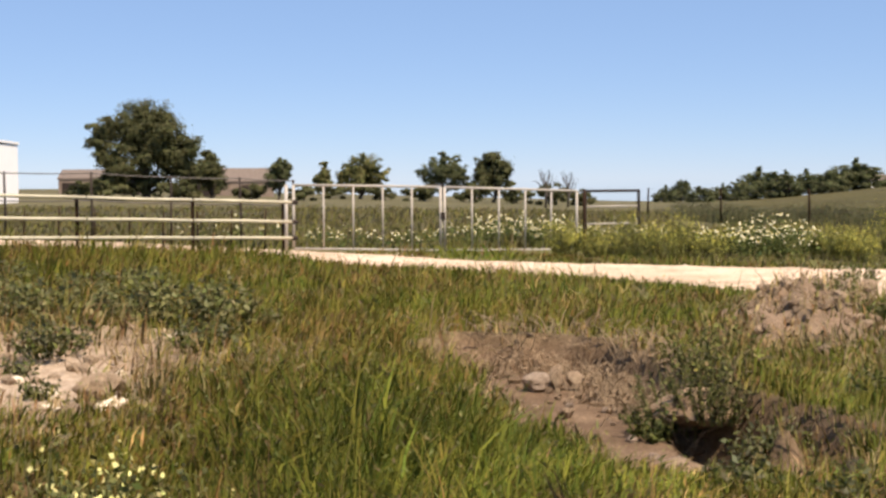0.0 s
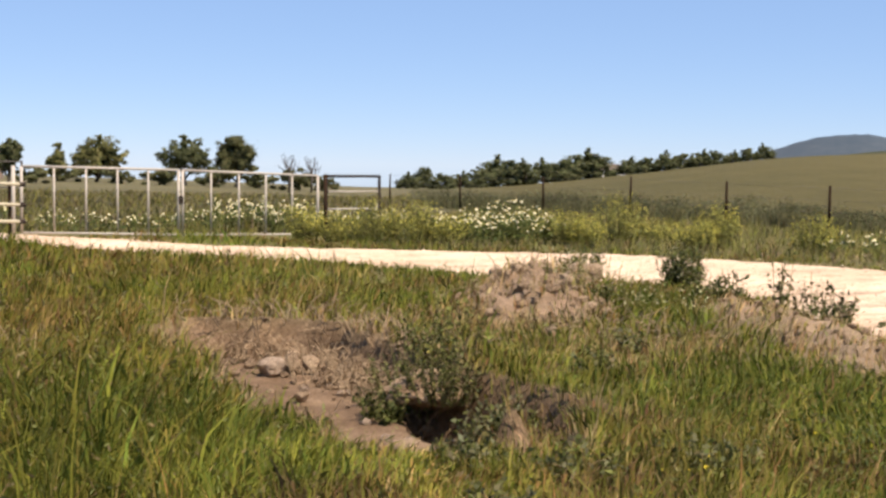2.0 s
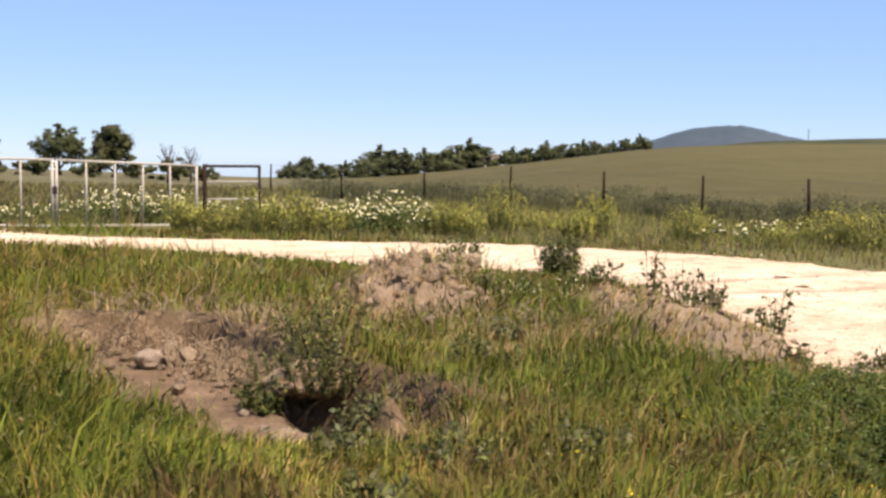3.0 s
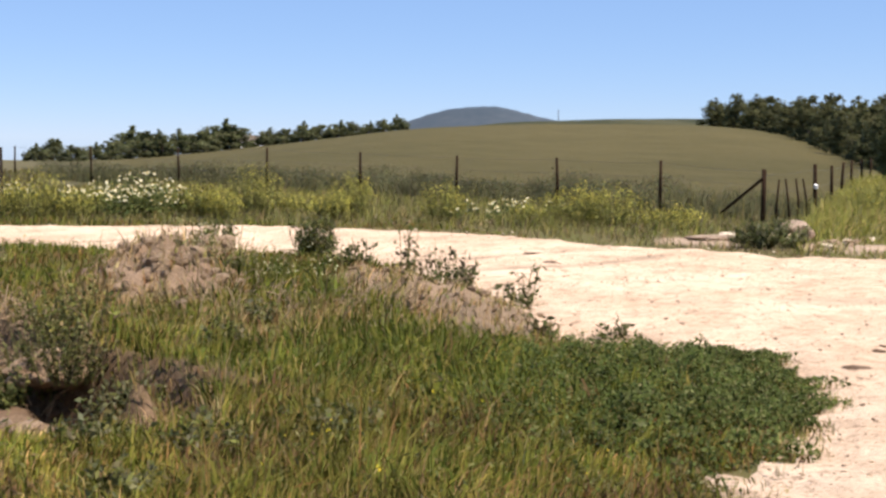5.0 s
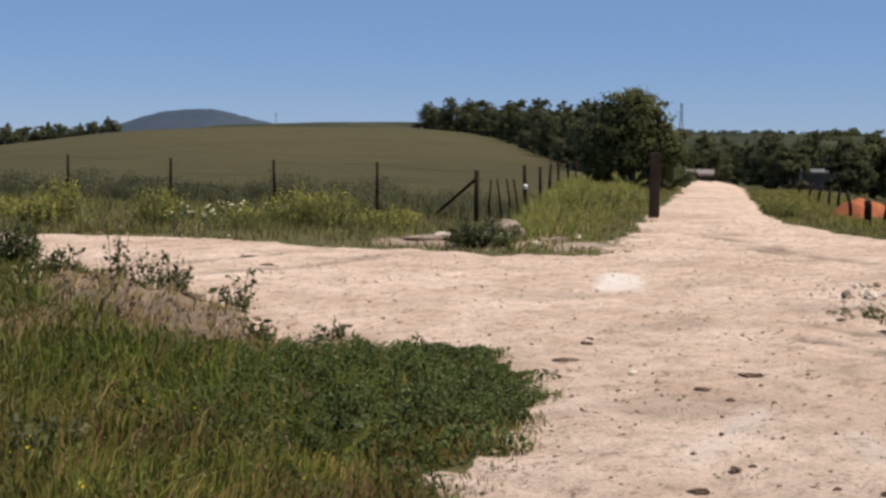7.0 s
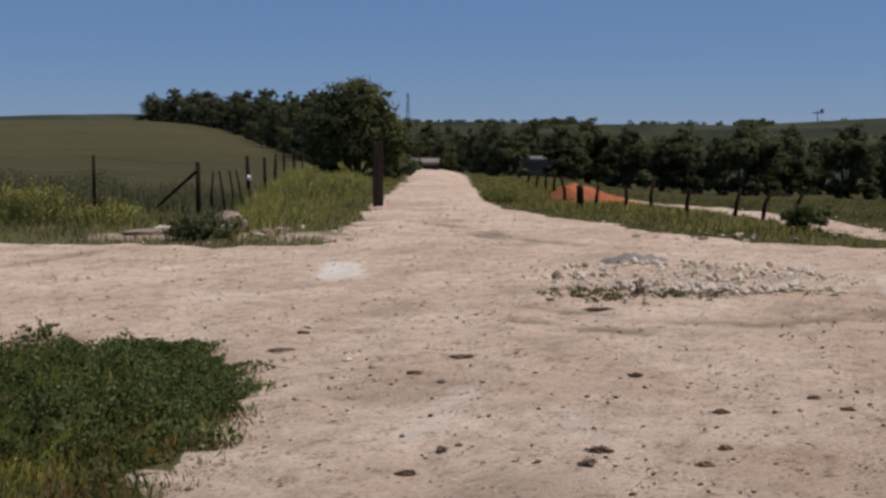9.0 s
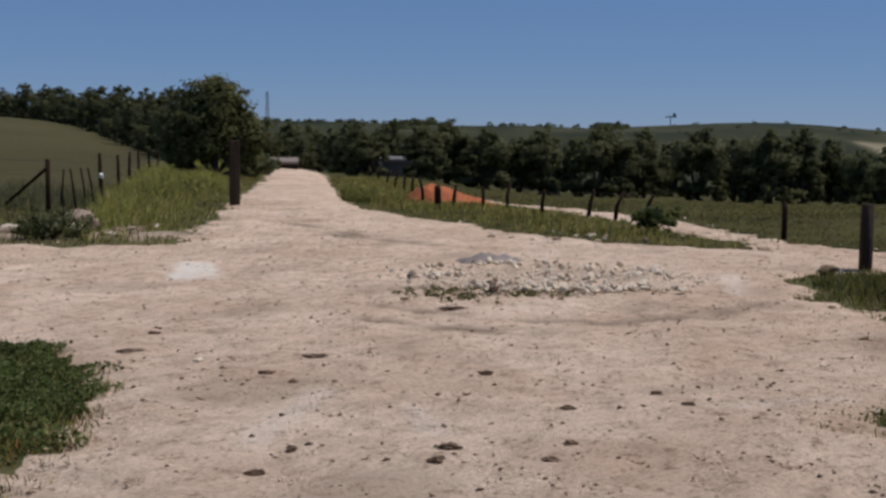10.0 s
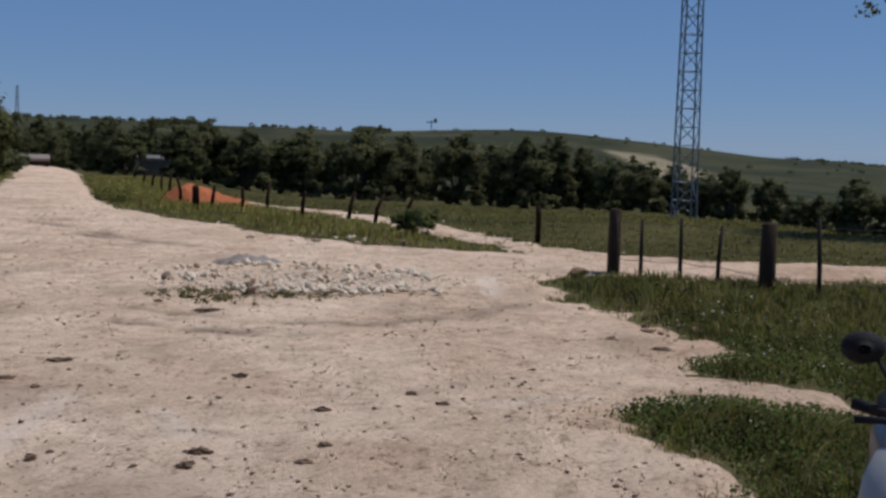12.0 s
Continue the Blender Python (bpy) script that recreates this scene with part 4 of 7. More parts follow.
def lobes_for(seed, h, w, foot, count):
    """A lopsided crown: a few large masses, then smaller ones that break its outline."""
    r = random.Random(seed)
    tall = h - foot
    out = []
    for i in range(5):
        a = i * 1.2566 + r.uniform(-0.5, 0.5)
        rad = min(w, tall) * r.uniform(0.2, 0.3)
        reach = max(0.05, w / 2 - rad) * r.uniform(0.45, 0.95)
        out.append((math.cos(a) * reach, math.sin(a) * reach, foot + max(rad * 0.8, tall * r.uniform(0.3, 0.62)), rad))
    out.append((r.uniform(-.1, .1) * w, r.uniform(-.1, .1) * w, foot + tall * 0.62, min(w, tall) * 0.3))
    for i in range(count):
        a, z = r.uniform(0, 6.28), r.uniform(0.12, 0.94)
        rad = r.uniform(0.07, 0.17) * min(w, tall * 1.3)
        reach = w / 2 * math.sqrt(max(0.06, 1 - abs(z - 0.4) ** 1.6 * 2.6)) * r.uniform(0.55, 1.06)
        out.append((math.cos(a) * max(0.1, reach - rad * 0.6), math.sin(a) * max(0.1, reach - rad * 0.6), min(foot + tall * z, h - rad * 0.8), rad))
    if foot < 0.2:
        for i in range(7):
            a = i * 0.9 + r.uniform(-0.3, 0.3)
            rad = w * r.uniform(0.13, 0.18)
            out.append((math.cos(a) * (w / 2 - rad) * r.uniform(0.7, 1), math.sin(a) * (w / 2 - rad) * r.uniform(0.7, 1), foot + rad * r.uniform(0.6, 1.1), rad))
    return out


def trunk_shape(seed, h, w, foot, lobes, thick):
    r = random.Random(seed + 99)
    s = Shape()
    bend = [(0, 0, -0.15), (r.uniform(-.1, .1), r.uniform(-.1, .1), foot * 0.5), (r.uniform(-.2, .2), r.uniform(-.2, .2), foot * 1.05), (0, 0, foot + (h - foot) * 0.45)]
    s.tube(bend, [thick * 1.25, thick, thick * 0.85, thick * 0.45], 8)
    for x, y, z, q in lobes[:8]:
        b = Vector(bend[2])
        e = Vector((x, y, z))
        s.tube([b, b.lerp(e, 0.5) + Vector((0, 0, -0.06 * h)), e], [thick * 0.5, thick * 0.32, thick * 0.1], 6)
    return s


OLIVE_LEAF = [(0.12, 0.135, 0.065), (0.145, 0.155, 0.08), (0.1, 0.115, 0.052), (0.17, 0.175, 0.1)]
OAK_LEAF = [(0.115, 0.122, 0.055), (0.13, 0.136, 0.064), (0.095, 0.1, 0.046), (0.145, 0.145, 0.072)]
LIGHT_LEAF = [(0.16, 0.165, 0.06), (0.2, 0.195, 0.08), (0.11, 0.12, 0.05), (0.24, 0.21, 0.1)]


def tree(name, seed, h, w, foot, label, leaf=0.3, n=3500, colours=OAK_LEAF, count=14, thick=0.0, place=(0, 0, 0), turn=0.0, group="", masses=None):
    t = thing(name, place, label, "tree", group, turn=turn)
    lobes = lobes_for(seed, h, w, foot, count)
    if masses:
        lobes = masses + [q for q in lobes[6:] if q[3] < 0.13 * w]
    part("trunk", trunk_shape(seed, h, w, foot, lobes, thick or h * 0.03), M_BARK, t, smooth=True)
    part("crown", crown_mesh("crown", seed, lobes, leaf, n, colours, [4, 4, 3, 1], core=foot < 2), M_LEAF, t)
    return t


def at(b, d, lift=0.0):
    x, y = bearing(b, d)
    return x, y, land1(x, y) + lift


def again(ob, b, d, size=1.0, wide=1.0, turn=0.0):
    return copy_thing(ob, pose(*at(b, d, -0.05), 0, 0, turn) @ Matrix.Diagonal((size * wide, size * wide, size, 1)))


# trees over the plain behind the gate
tree("oak_tree", 11, 8.0, 8.4, 0.5, "broad dark evergreen oak with a dense round crown", 0.15, 30000, OAK_LEAF, 30, 0.35, at(-10.95, 100), 0, "",
     [(0.2, 0, 4.8, 2.5), (-1.0, 0.5, 5.6, 1.9), (1.6, -0.4, 4.4, 2.1), (-3.2, 0, 4.9, 0.9), (-3.3, 0.3, 3.4, 1.0), (-1.8, -0.6, 3.0, 1.8), (2.6, 0.5, 2.6, 1.6), (0.5, 0, 6.2, 1.7), (3.1, 0, 1.6, 1.1), (-2.5, 0, 1.6, 1.2), (0.9, 0, 1.5, 1.3), (-0.7, 0, 1.4, 1.3), (-3.9, 0, 4.5, 0.8), (-3.7, 0.2, 5.5, 0.7), (-2.6, 0, 5.6, 1.0)])
tree("oak_tree", 12, 4.0, 3.3, 0.3, "small dark oak beside the broad one", 0.13, 8500, OAK_LEAF, 10, 0.14, at(-8.2, 102))
tree("olive_tree", 13, 3.9, 2.6, 0.4, "narrow grey-green olive tree with an uneven top", 0.13, 6500, OLIVE_LEAF, 9, 0.12, at(-5.2, 104))
tree("ash_tree", 14, 4.9, 5.8, 0.4, "light olive-green tree with a rounded top", 0.15, 11000, LIGHT_LEAF, 14, 0.2, at(-1.55, 132))
tree("ash_tree", 15, 3.8, 2.2, 0.5, "small light green tree beside the rounded one", 0.14, 5000, LIGHT_LEAF, 7, 0.1, at(-3.2, 130))
tree("olive_tree", 16, 4.9, 6.4, 0.5, "grey-green olive tree with an open gappy crown", 0.15, 8500, OLIVE_LEAF, 15, 0.2, at(2.1, 130), 40)
tree("oak_tree", 17, 5.1, 5.4, 0.4, "dark round oak next to the gappy olive", 0.15, 12500, OAK_LEAF, 14, 0.2, at(4.35, 130), 90)


def shrub(name, seed, h, w, label, place, leaf=0.1, n=900, colours=OLIVE_LEAF, group="", count=9, squash=0.8, tall=1.6):
    r = random.Random(seed)
    s = thing(name, place, label, "bush", group)
    lobes = [(r.uniform(-.5, .5) * w * 0.6, r.uniform(-.5, .5) * w * 0.6, h * r.uniform(0.25, 0.72), h * r.uniform(0.2, 0.32)) for _ in range(count)]
    st = Shape()
    for x, y, z, q in lobes[:6]:
        st.tube([(x * 0.15, y * 0.15, -0.05), (x * 0.6, y * 0.6, z * 0.6), (x, y, z + q * 0.7)], [0.012 * h + 0.004, 0.008 * h + 0.003, 0.003], 5)
    part("stems", st, M_DRY, s)
    part("foliage", crown_mesh("foliage", seed, lobes, leaf, n, colours, [4, 4, 3, 1], squash, tall), M_LEAF, s)
    return s


# low shrubs on the plain
base = shrub("hedge_shrub", 21, 2.1, 4.2, "dark low hedge shrub on the plain behind the gate", at(6.9, 118), 0.24, 1500, OAK_LEAF, "shrubs on the plain", 12)
for b, d, s in ((8.2, 125, 0.8), (-2.8, 128, 0.8), (-0.6, 126, 0.75), (1.0, 124, 0.8), (3.3, 122, 0.9), (5.4, 126, 0.8), (-4.2, 112, 0.7), (-6.6, 106, 0.7), (-12.6, 98, 0.8), (-9.4, 98, 0.8), (-13.6, 104, 0.7)):
    again(base, b, d, s, 1.25, b * 40)

# olive row over the left shoulder of the field
base = tree("olive_tree", 23, 3.6, 4.6, 0.0, "grey-green olive tree in a row along the field's shoulder", 0.16, 5200, OLIVE_LEAF, 11, 0.14, at(17.2, 172), 0, "olive row")
base2 = tree("olive_tree", 24, 2.9, 4.6, 0.0, "low spreading olive in a row along the field's shoulder", 0.16, 5000, OLIVE_LEAF, 10, 0.12, at(12.6, 178), 0, "olive row")
rr = random.Random(4)
for i, b in enumerate((11.9, 13.4, 14.2, 15.0, 15.7, 16.5, 18.0, 18.8, 19.5, 20.2, 21.6, 22.4, 23.2, 24.0, 24.7, 25.4, 26.1, 26.8, 27.5)):
    small = 0.75 if b < 15.5 or b > 20.5 else 1.15
    if b > 25:
        small = 0.62
    again((base, base2)[i % 2], b, 170 + rr.uniform(0, 14), small * rr.uniform(0.85, 1.15), rr.uniform(1.1, 1.4), rr.uniform(0, 360))

# wood on the right shoulder of the field, and the round tree at its near end
base = tree("oak_tree", 25, 4.0, 4.8, 0.0, "dark evergreen oak in the wood beside the field", 0.11, 8000, OAK_LEAF, 12, 0.15, at(47.0, 98), 0, "wood beside the field")
base2 = tree("oak_tree", 26, 4.4, 4.4, 0.0, "tall dark oak in the wood beside the field", 0.11, 8000, OAK_LEAF, 12, 0.15, at(45.2, 128), 0, "wood beside the field")
rr = random.Random(8)
for i, (b, d, s) in enumerate(((41.35, 178, 1.0), (42.2, 172, 1.0), (43.0, 165, 1.0), (43.8, 156, 0.98), (44.5, 146, 0.95), (45.9, 118, 0.95), (46.5, 108, 0.9), (47.7, 90, 0.95), (48.2, 82, 0.95), (48.8, 76, 0.9),
                               (41.9, 190, 1.0), (43.4, 184, 1.1), (44.9, 170, 1.15), (46.2, 150, 1.15), (47.3, 132, 1.2), (48.3, 116, 1.15), (49.3, 100, 1.1), (50.4, 96, 1.1), (51.4, 92, 1.0), (52.3, 90, 0.75),
                               (53.4, 104, 0.95), (54.3, 108, 0.9), (55.2, 104, 0.92), (56.2, 98, 0.85), (57.2, 92, 0.8), (58.0, 84, 0.75), (53.9, 96, 0.6), (55.9, 110, 0.9))):
    again((base, base2)[i % 2], b, d, s * rr.uniform(0.92, 1.08), rr.uniform(0.95, 1.25), rr.uniform(0, 360))
tree("olive_tree", 34, 3.85, 3.9, 0.05, "round dense olive-green tree at the roadside", 0.1, 21000, [(0.12, 0.125, 0.048), (0.145, 0.15, 0.06), (0.1, 0.105, 0.04), (0.12, 0.125, 0.06)], 26, 0.2, at(50.1, 49), -50, "",
     [(0, 0, 2.1, 1.35), (-0.85, 0, 1.7, 1.0), (0.85, 0.1, 1.75, 1.0), (0.3, -0.4, 2.75, 1.0), (-0.4, 0.3, 2.85, 0.95), (0.05, 0, 3.05, 0.75), (-1.15, 0, 1.0, 0.75), (1.15, 0, 0.95, 0.75), (0.7, 0, 2.5, 0.8)])
shrub("roadside_bush", 28, 1.7, 2.2, "grey-green bush beside the round tree", at(51.9, 52), 0.14, 1600, OLIVE_LEAF)

# orchard across the right-hand pasture: bearing, breadth and top in degrees, distance
base = tree("olive_tree", 30, 3.8, 3.5, 0.15, "dark olive tree with drooping crown in the pasture", 0.11, 11000, OAK_LEAF, 14, 0.17, at(60.4, 76), 0, "orchard")
base2 = tree("olive_tree", 31, 3.8, 3.4, 0.18, "dark upright olive tree in the pasture", 0.11, 11000, OAK_LEAF, 13, 0.16, at(66.0, 88), 0, "orchard")
base3 = tree("olive_tree", 32, 3.8, 3.6, 0.15, "low wide olive tree in the pasture", 0.11, 11000, OLIVE_LEAF, 12, 0.15, at(78.9, 92), 0, "orchard")
rr = random.Random(9)
for i, (b, wide, top, d) in enumerate(((56.8, 1.9, 0.05, 72), (59.2, 2.2, 0.4, 71), (62.2, 2.6, 0.33, 74), (64.5, 2.5, 0.34, 75), (67.2, 3.0, 0.45, 74), (69.0, 2.1, 0.3, 77), (71.5, 2.3, 0.42, 75), (72.9, 1.8, 0.0, 80),
                                       (74.3, 2.7, 0.38, 73), (75.7, 2.2, 0.46, 76), (76.9, 1.8, 0.0, 78), (78.1, 1.8, -0.5, 76), (79.6, 2.0, -0.6, 74), (80.9, 1.8, -0.65, 76), (82.2, 1.8, -0.85, 74), (83.3, 1.7, -0.7, 72),
                                       (84.9, 1.8, -1.1, 70), (86.1, 1.3, -1.85, 68), (87.0, 1.4, -1.75, 66), (88.6, 2.4, -1.0, 62), (90.6, 2.2, -1.1, 62), (92.8, 2.2, -1.2, 64),
                                       (59.7, 2.2, -0.1, 98), (61.2, 2.0, -0.1, 104), (63.4, 2.2, -0.1, 100), (68.2, 2.2, -0.1, 98), (70.2, 2.0, -0.15, 104), (73.5, 2.2, -0.1, 100), (77.5, 2.0, -0.7, 102), (82.8, 2.0, -1.1, 104))):
    x, y, z = at(b, d)
    tall = 1.7 + d * math.tan(radians(top)) - z
    size = tall / 3.8
    again((base, base2, base3)[i % 3 if b > 76 else i % 2], b, d, size, max(0.8, radians(wide) * d / 2.9 / size), rr.uniform(0, 360))


def far_woods():
    """Scattered scrub and tree clumps along the far ridges."""
    r = np.random.RandomState(12)
    pts = []
    for b0, b1, n in ((57.6, 60.2, 60), (62, 66.5, 26), (66.6, 68.2, 34), (69, 84, 30), (42, 57.6, 140), (85.5, 89.5, 50)):
        for _ in range(n):
            b = r.uniform(b0, b1)
            d = r.uniform(820, 905) if r.rand() < 0.75 else r.uniform(560, 820)
            x, y = bearing(b, d)
            pts.append((x, y, land1(x, y), r.uniform(0.6, 1.6) * (1.7 if 58.2 < b < 59.6 or 66.9 < b < 67.8 else 1.0 if b < 69 else 0.7)))
    P = np.array(pts)
    k = np.repeat(np.arange(len(P)), 40)
    u = r.normal(size=(len(k), 3))
    u /= np.linalg.norm(u, axis=1)[:, None]
    c = P[k, :3] + u * P[k, 3:4] * np.array([1.5, 1.5, 0.9]) + np.c_[np.zeros(len(k)), np.zeros(len(k)), P[k, 3] * 0.6]
    v, q, t = cards(c, P[k, 3] * 0.7, tints(len(k), OAK_LEAF, [4, 4, 3, 1], r), 13)
    me = fast_mesh("far_scrub", v, [q], M_LEAF, t)
    tagged(new("far_scrub", me), "dark scrub and small trees scattered along the far ridges", "scrub", kind="stuff")


far_woods()


# ---- gate, rails and panel ----
def between(p, q, k):
    return Vector(p).lerp(Vector(q), k)


def bar_gate():
    g = thing("farm_gate", at(2.0, 30.2), "closed double farm gate of pale galvanised tubes with upright bars", "gate")
    inv = g.matrix_basis.inverted()
    left, mid, right = Vector(at(-5.05, 30.0)), Vector(at(1.65, 30.6)), Vector(at(7.7, 32.2))
    mid.z -= 0.05
    right.z -= 0.1
    for name, a, b, tops, n in (("left_leaf", left, mid, (1.64, 1.60), 5), ("right_leaf", mid, right, (1.60, 1.52), 5)):
        way = (b - a).normalized()
        a2, b2 = a + way * 0.05, b - way * 0.05
        za, zb = 1.7 - 0.06, 1.7 - 0.11
        frame_s = Shape()
        top_a, top_b = (a2.x, a2.y, 1.65 if name == "left_leaf" else 1.58), (b2.x, b2.y, 1.585 if name == "left_leaf" else 1.46)
        low_a, low_b = (a2.x, a2.y, a2.z + 0.12), (b2.x, b2.y, b2.z + 0.12)
        leaf = part("gate_leaf", Shape().tube([inv @ Vector(top_a), inv @ Vector(top_b)], 0.03, 10), M_ZINC, g, "tubular top rail of the leaf", True)
        part("bottom_rail", Shape().tube([inv @ Vector(low_a), inv @ Vector(low_b)], 0.026, 8), M_ZINC, leaf, smooth=True)
        for i in range(n + 1):
            k = i / n
            t, l = between(top_a, top_b, k), between(low_a, low_b, k)
            part("stile" if i in (0, n) else "upright_bar", Shape().tube([inv @ l, inv @ t], 0.032 if i in (0, n) else 0.022, 8), M_ZINC, leaf, smooth=True)
    lock = Shape().box((-0.05, -0.05, 0.85), (0.06, 0.04, 1.02), Matrix.Translation(inv @ mid), 0.01)
    part("latch", lock, M_STEEL, g, "dark steel latch box")
    for p, h in ((left - Vector((0.12, 0, 0)), 1.66), (right + Vector((0.14, -0.02, 0)), 1.5)):
        part("gate_post", Shape().tube([inv @ Vector((p.x, p.y, p.z - 0.2)), inv @ Vector((p.x, p.y, h))], 0.04, 10), M_ZINC if p.x < 0 else M_POST, g, smooth=True)


bar_gate()


def stock_panel():
    """Dark framed hurdle right of the gate."""
    a, b = Vector(at(8.0, 32.6)), Vector(at(10.35, 33.4))
    g = thing("stock_panel", tuple(a), "dark steel framed hurdle panel beside the gate", "panel")
    inv = g.matrix_basis.inverted()
    for p in (a, b):
        part("post", Shape().box((-0.035, -0.035, -0.15), (0.035, 0.035, 1.47 - p.z), Matrix.Translation(inv @ p), 0.006), M_STEEL, g)
    for z, r, m in ((1.45, 0.035, M_STEEL), (1.06, 0.022, M_ZINC), (0.62, 0.022, M_ZINC), (0.2, 0.03, M_STEEL)):
        part("rail", Shape().tube([inv @ Vector((a.x, a.y, z)), inv @ Vector((b.x, b.y, z))], r, 8), m, g, smooth=True)


stock_panel()


def white_rails():
    """Three white rails on dark posts, left of the gate."""
    a, b = Vector(bearing(-24, 26.2) + (0.35,)), Vector(bearing(-4.8, 29.2) + (0.02,))
    g = thing("rail_fence", (b.x, b.y, land1(b.x, b.y)), "three weathered white rails on dark short posts", "fence")
    inv = g.matrix_basis.inverted()
    back = Vector((-(b - a).y, (b - a).x, 0)).normalized() * 0.11
    for top_a, top_b in ((1.6, 1.26), (1.15, 0.82), (0.75, 0.46)):
        for k0, k1 in ((0.0, 0.26), (0.264, 0.5), (0.504, 0.74), (0.744, 0.985)):
            p, q = between((a.x, a.y, top_a), (b.x, b.y, top_b), k0), between((a.x, a.y, top_a), (b.x, b.y, top_b), k1)
            sag = Vector((0, 0, random.Random(k0 + top_a).uniform(-0.012, 0.012)))
            part("rail", Shape().tube([inv @ p, inv @ (p.lerp(q, 0.5) + sag), inv @ q], 0.036, 8), M_WHITE, g, smooth=True)
        e = between((a.x, a.y, top_a), (b.x, b.y, top_b), 0.985)
        e2 = between((a.x, a.y, top_a), (b.x, b.y, top_b), 0.999)
        part("end_cap", Shape().tube([inv @ e, inv @ e2], 0.05, 8), M_STEEL, g, "dark end sleeve")
    for k in (0.0, 0.235, 0.485, 0.745, 0.968):
        p = between(a, b, k) + back
        top = 1.6 + (1.26 - 1.6) * k + 0.03
        part("post", Shape().box((-0.034, -0.034, land1(p.x, p.y) - 0.2), (0.034, 0.034, top), Matrix.Translation(inv @ Vector((p.x, p.y, 0))), 0.012), M_POST, g)


white_rails()


def wire_fence(name, label, posts, tops, wires, thick, material=M_POST, lean=0.0, seed=1, wire_r=0.005, square=False):
    """Posts on the ground with strands from top to top."""
    r = random.Random(seed)
    o = Vector((posts[0][0], posts[0][1], land1(*posts[0])))
    g = thing(name, tuple(o), label, "fence")
    heads = []
    for (x, y), h in zip(posts, tops):
        z = land1(x, y)
        lx, ly = r.uniform(-lean, lean), r.uniform(-lean, lean)
        pts = [Vector((x, y, z - 0.15)) - o, Vector((x + lx * 0.3 + r.uniform(-lean, lean) * 0.4, y + ly * 0.3, z + h * 0.5)) - o, Vector((x + lx, y + ly, z + h)) - o]
        part("post", Shape().tube(pts, [thick * 1.1, thick, thick * 0.85], 4 if square else 7, square=square), material, g, smooth=not square)
        heads.append((pts[0] + Vector((0, 0, 0.15)), pts[2]))
    for k in wires:
        for (f0, t0), (f1, t1) in zip(heads, heads[1:]):
            p, q = f0.lerp(t0, k), f1.lerp(t1, k)
            part("wire", Shape().tube([p, p.lerp(q, 0.5) - Vector((0, 0, 0.02)), q], wire_r, 4), M_WIRE, g)
    return g


# thin dark wire fence behind the white rails
wire_fence("wire_fence", "thin dark wire fence on slim posts behind the white rails", [bearing(b, 33.5) for b in (-24, -20.5, -17, -13.5, -10.2, -7.2, -4.9)], [1.95, 1.95, 1.9, 1.9, 1.85, 1.8, 1.75], (0.98, 0.62), 0.03, M_STEEL, 0.03, 3, 0.014)
wire_fence("stake_fence", "row of short thin stakes behind the white rails", [bearing(b, 32.5) for b in np.arange(-23.6, -5.2, 1.45)], [1.0] * 13, (0.9,), 0.022, M_POST, 0.05, 4, 0.006)
# field fence with rusty steel stakes
wire_fence("field_fence", "wire fence on slim dark stakes along the field", FENCE, [1.18, 1.26, 1.28, 1.3, 1.34, 1.4, 1.4, 1.45, 1.5], (0.95, 0.7, 0.45), 0.042, M_POST, 0.03, 5, 0.003)
# fence that runs on from the corner beside the track
side_fence = wire_fence("side_fence", "wire fence of old stakes running from the corner post", [bearing(43.32, 27.75), bearing(45.5, 29.6), bearing(46.2, 36.0), bearing(46.6, 40.5), bearing(47.0, 45.0), bearing(47.4, 49.0), bearing(47.75, 53.0)],
           [1.16, 1.25, 1.1, 1.1, 1.1, 1.1, 1.1], (0.9, 0.6), 0.046, M_POST, 0.05, 7, 0.003)


_p = Vector(at(45.5, 29.53)) - Vector(at(43.32, 27.75))
part("insulator", Shape().tube([(_p.x, _p.y, _p.z + 0.72), (_p.x - 0.03, _p.y - 0.03, _p.z + 0.8)], [0.045, 0.04], 8), M_RENDER, side_fence, "white plastic insulator")


def corner_brace():
    p, q = Vector(at(43.3, 27.6)), Vector(at(41.5, 29.0))
    solid("fence_brace", Shape().tube([(0, 0, 1.0), tuple(q - p + Vector((0, 0, 0.12)))], [0.035, 0.03], 6), M_POST, tuple(p), "slanting wooden brace propping the corner post", "brace")
    base = None
    for i, (b, h) in enumerate(((43.85, 1.0), (44.44, 0.95), (44.82, 0.95), (45.2, 0.95))):
        x, y, z = at(b, 28.2 + i * 0.4)
        if base is None:
            base = solid("loose_stake", Shape().tube([(0, 0, -0.1), (0.03, 0, 0.5), (0.1, 0.02, 0.95)], [0.026, 0.024, 0.02], 6), M_POST, (x, y, z), "thin crooked stake in the fence gap", "stake", "stakes in the gap", smooth=True)
        else:
            copy_thing(base, pose(x, y, z, random.Random(i).uniform(-6, 6), 3, i * 50))


corner_brace()

# squared stout post at the track's edge
solid("sleeper_post", Shape().box((-0.125, -0.11, -0.3), (0.125, 0.11, 1.55), None, 0.025), M_SLEEPER, at(51.15, 30.8), "stout squared wooden sleeper post at the track edge", "post", turn=-50)

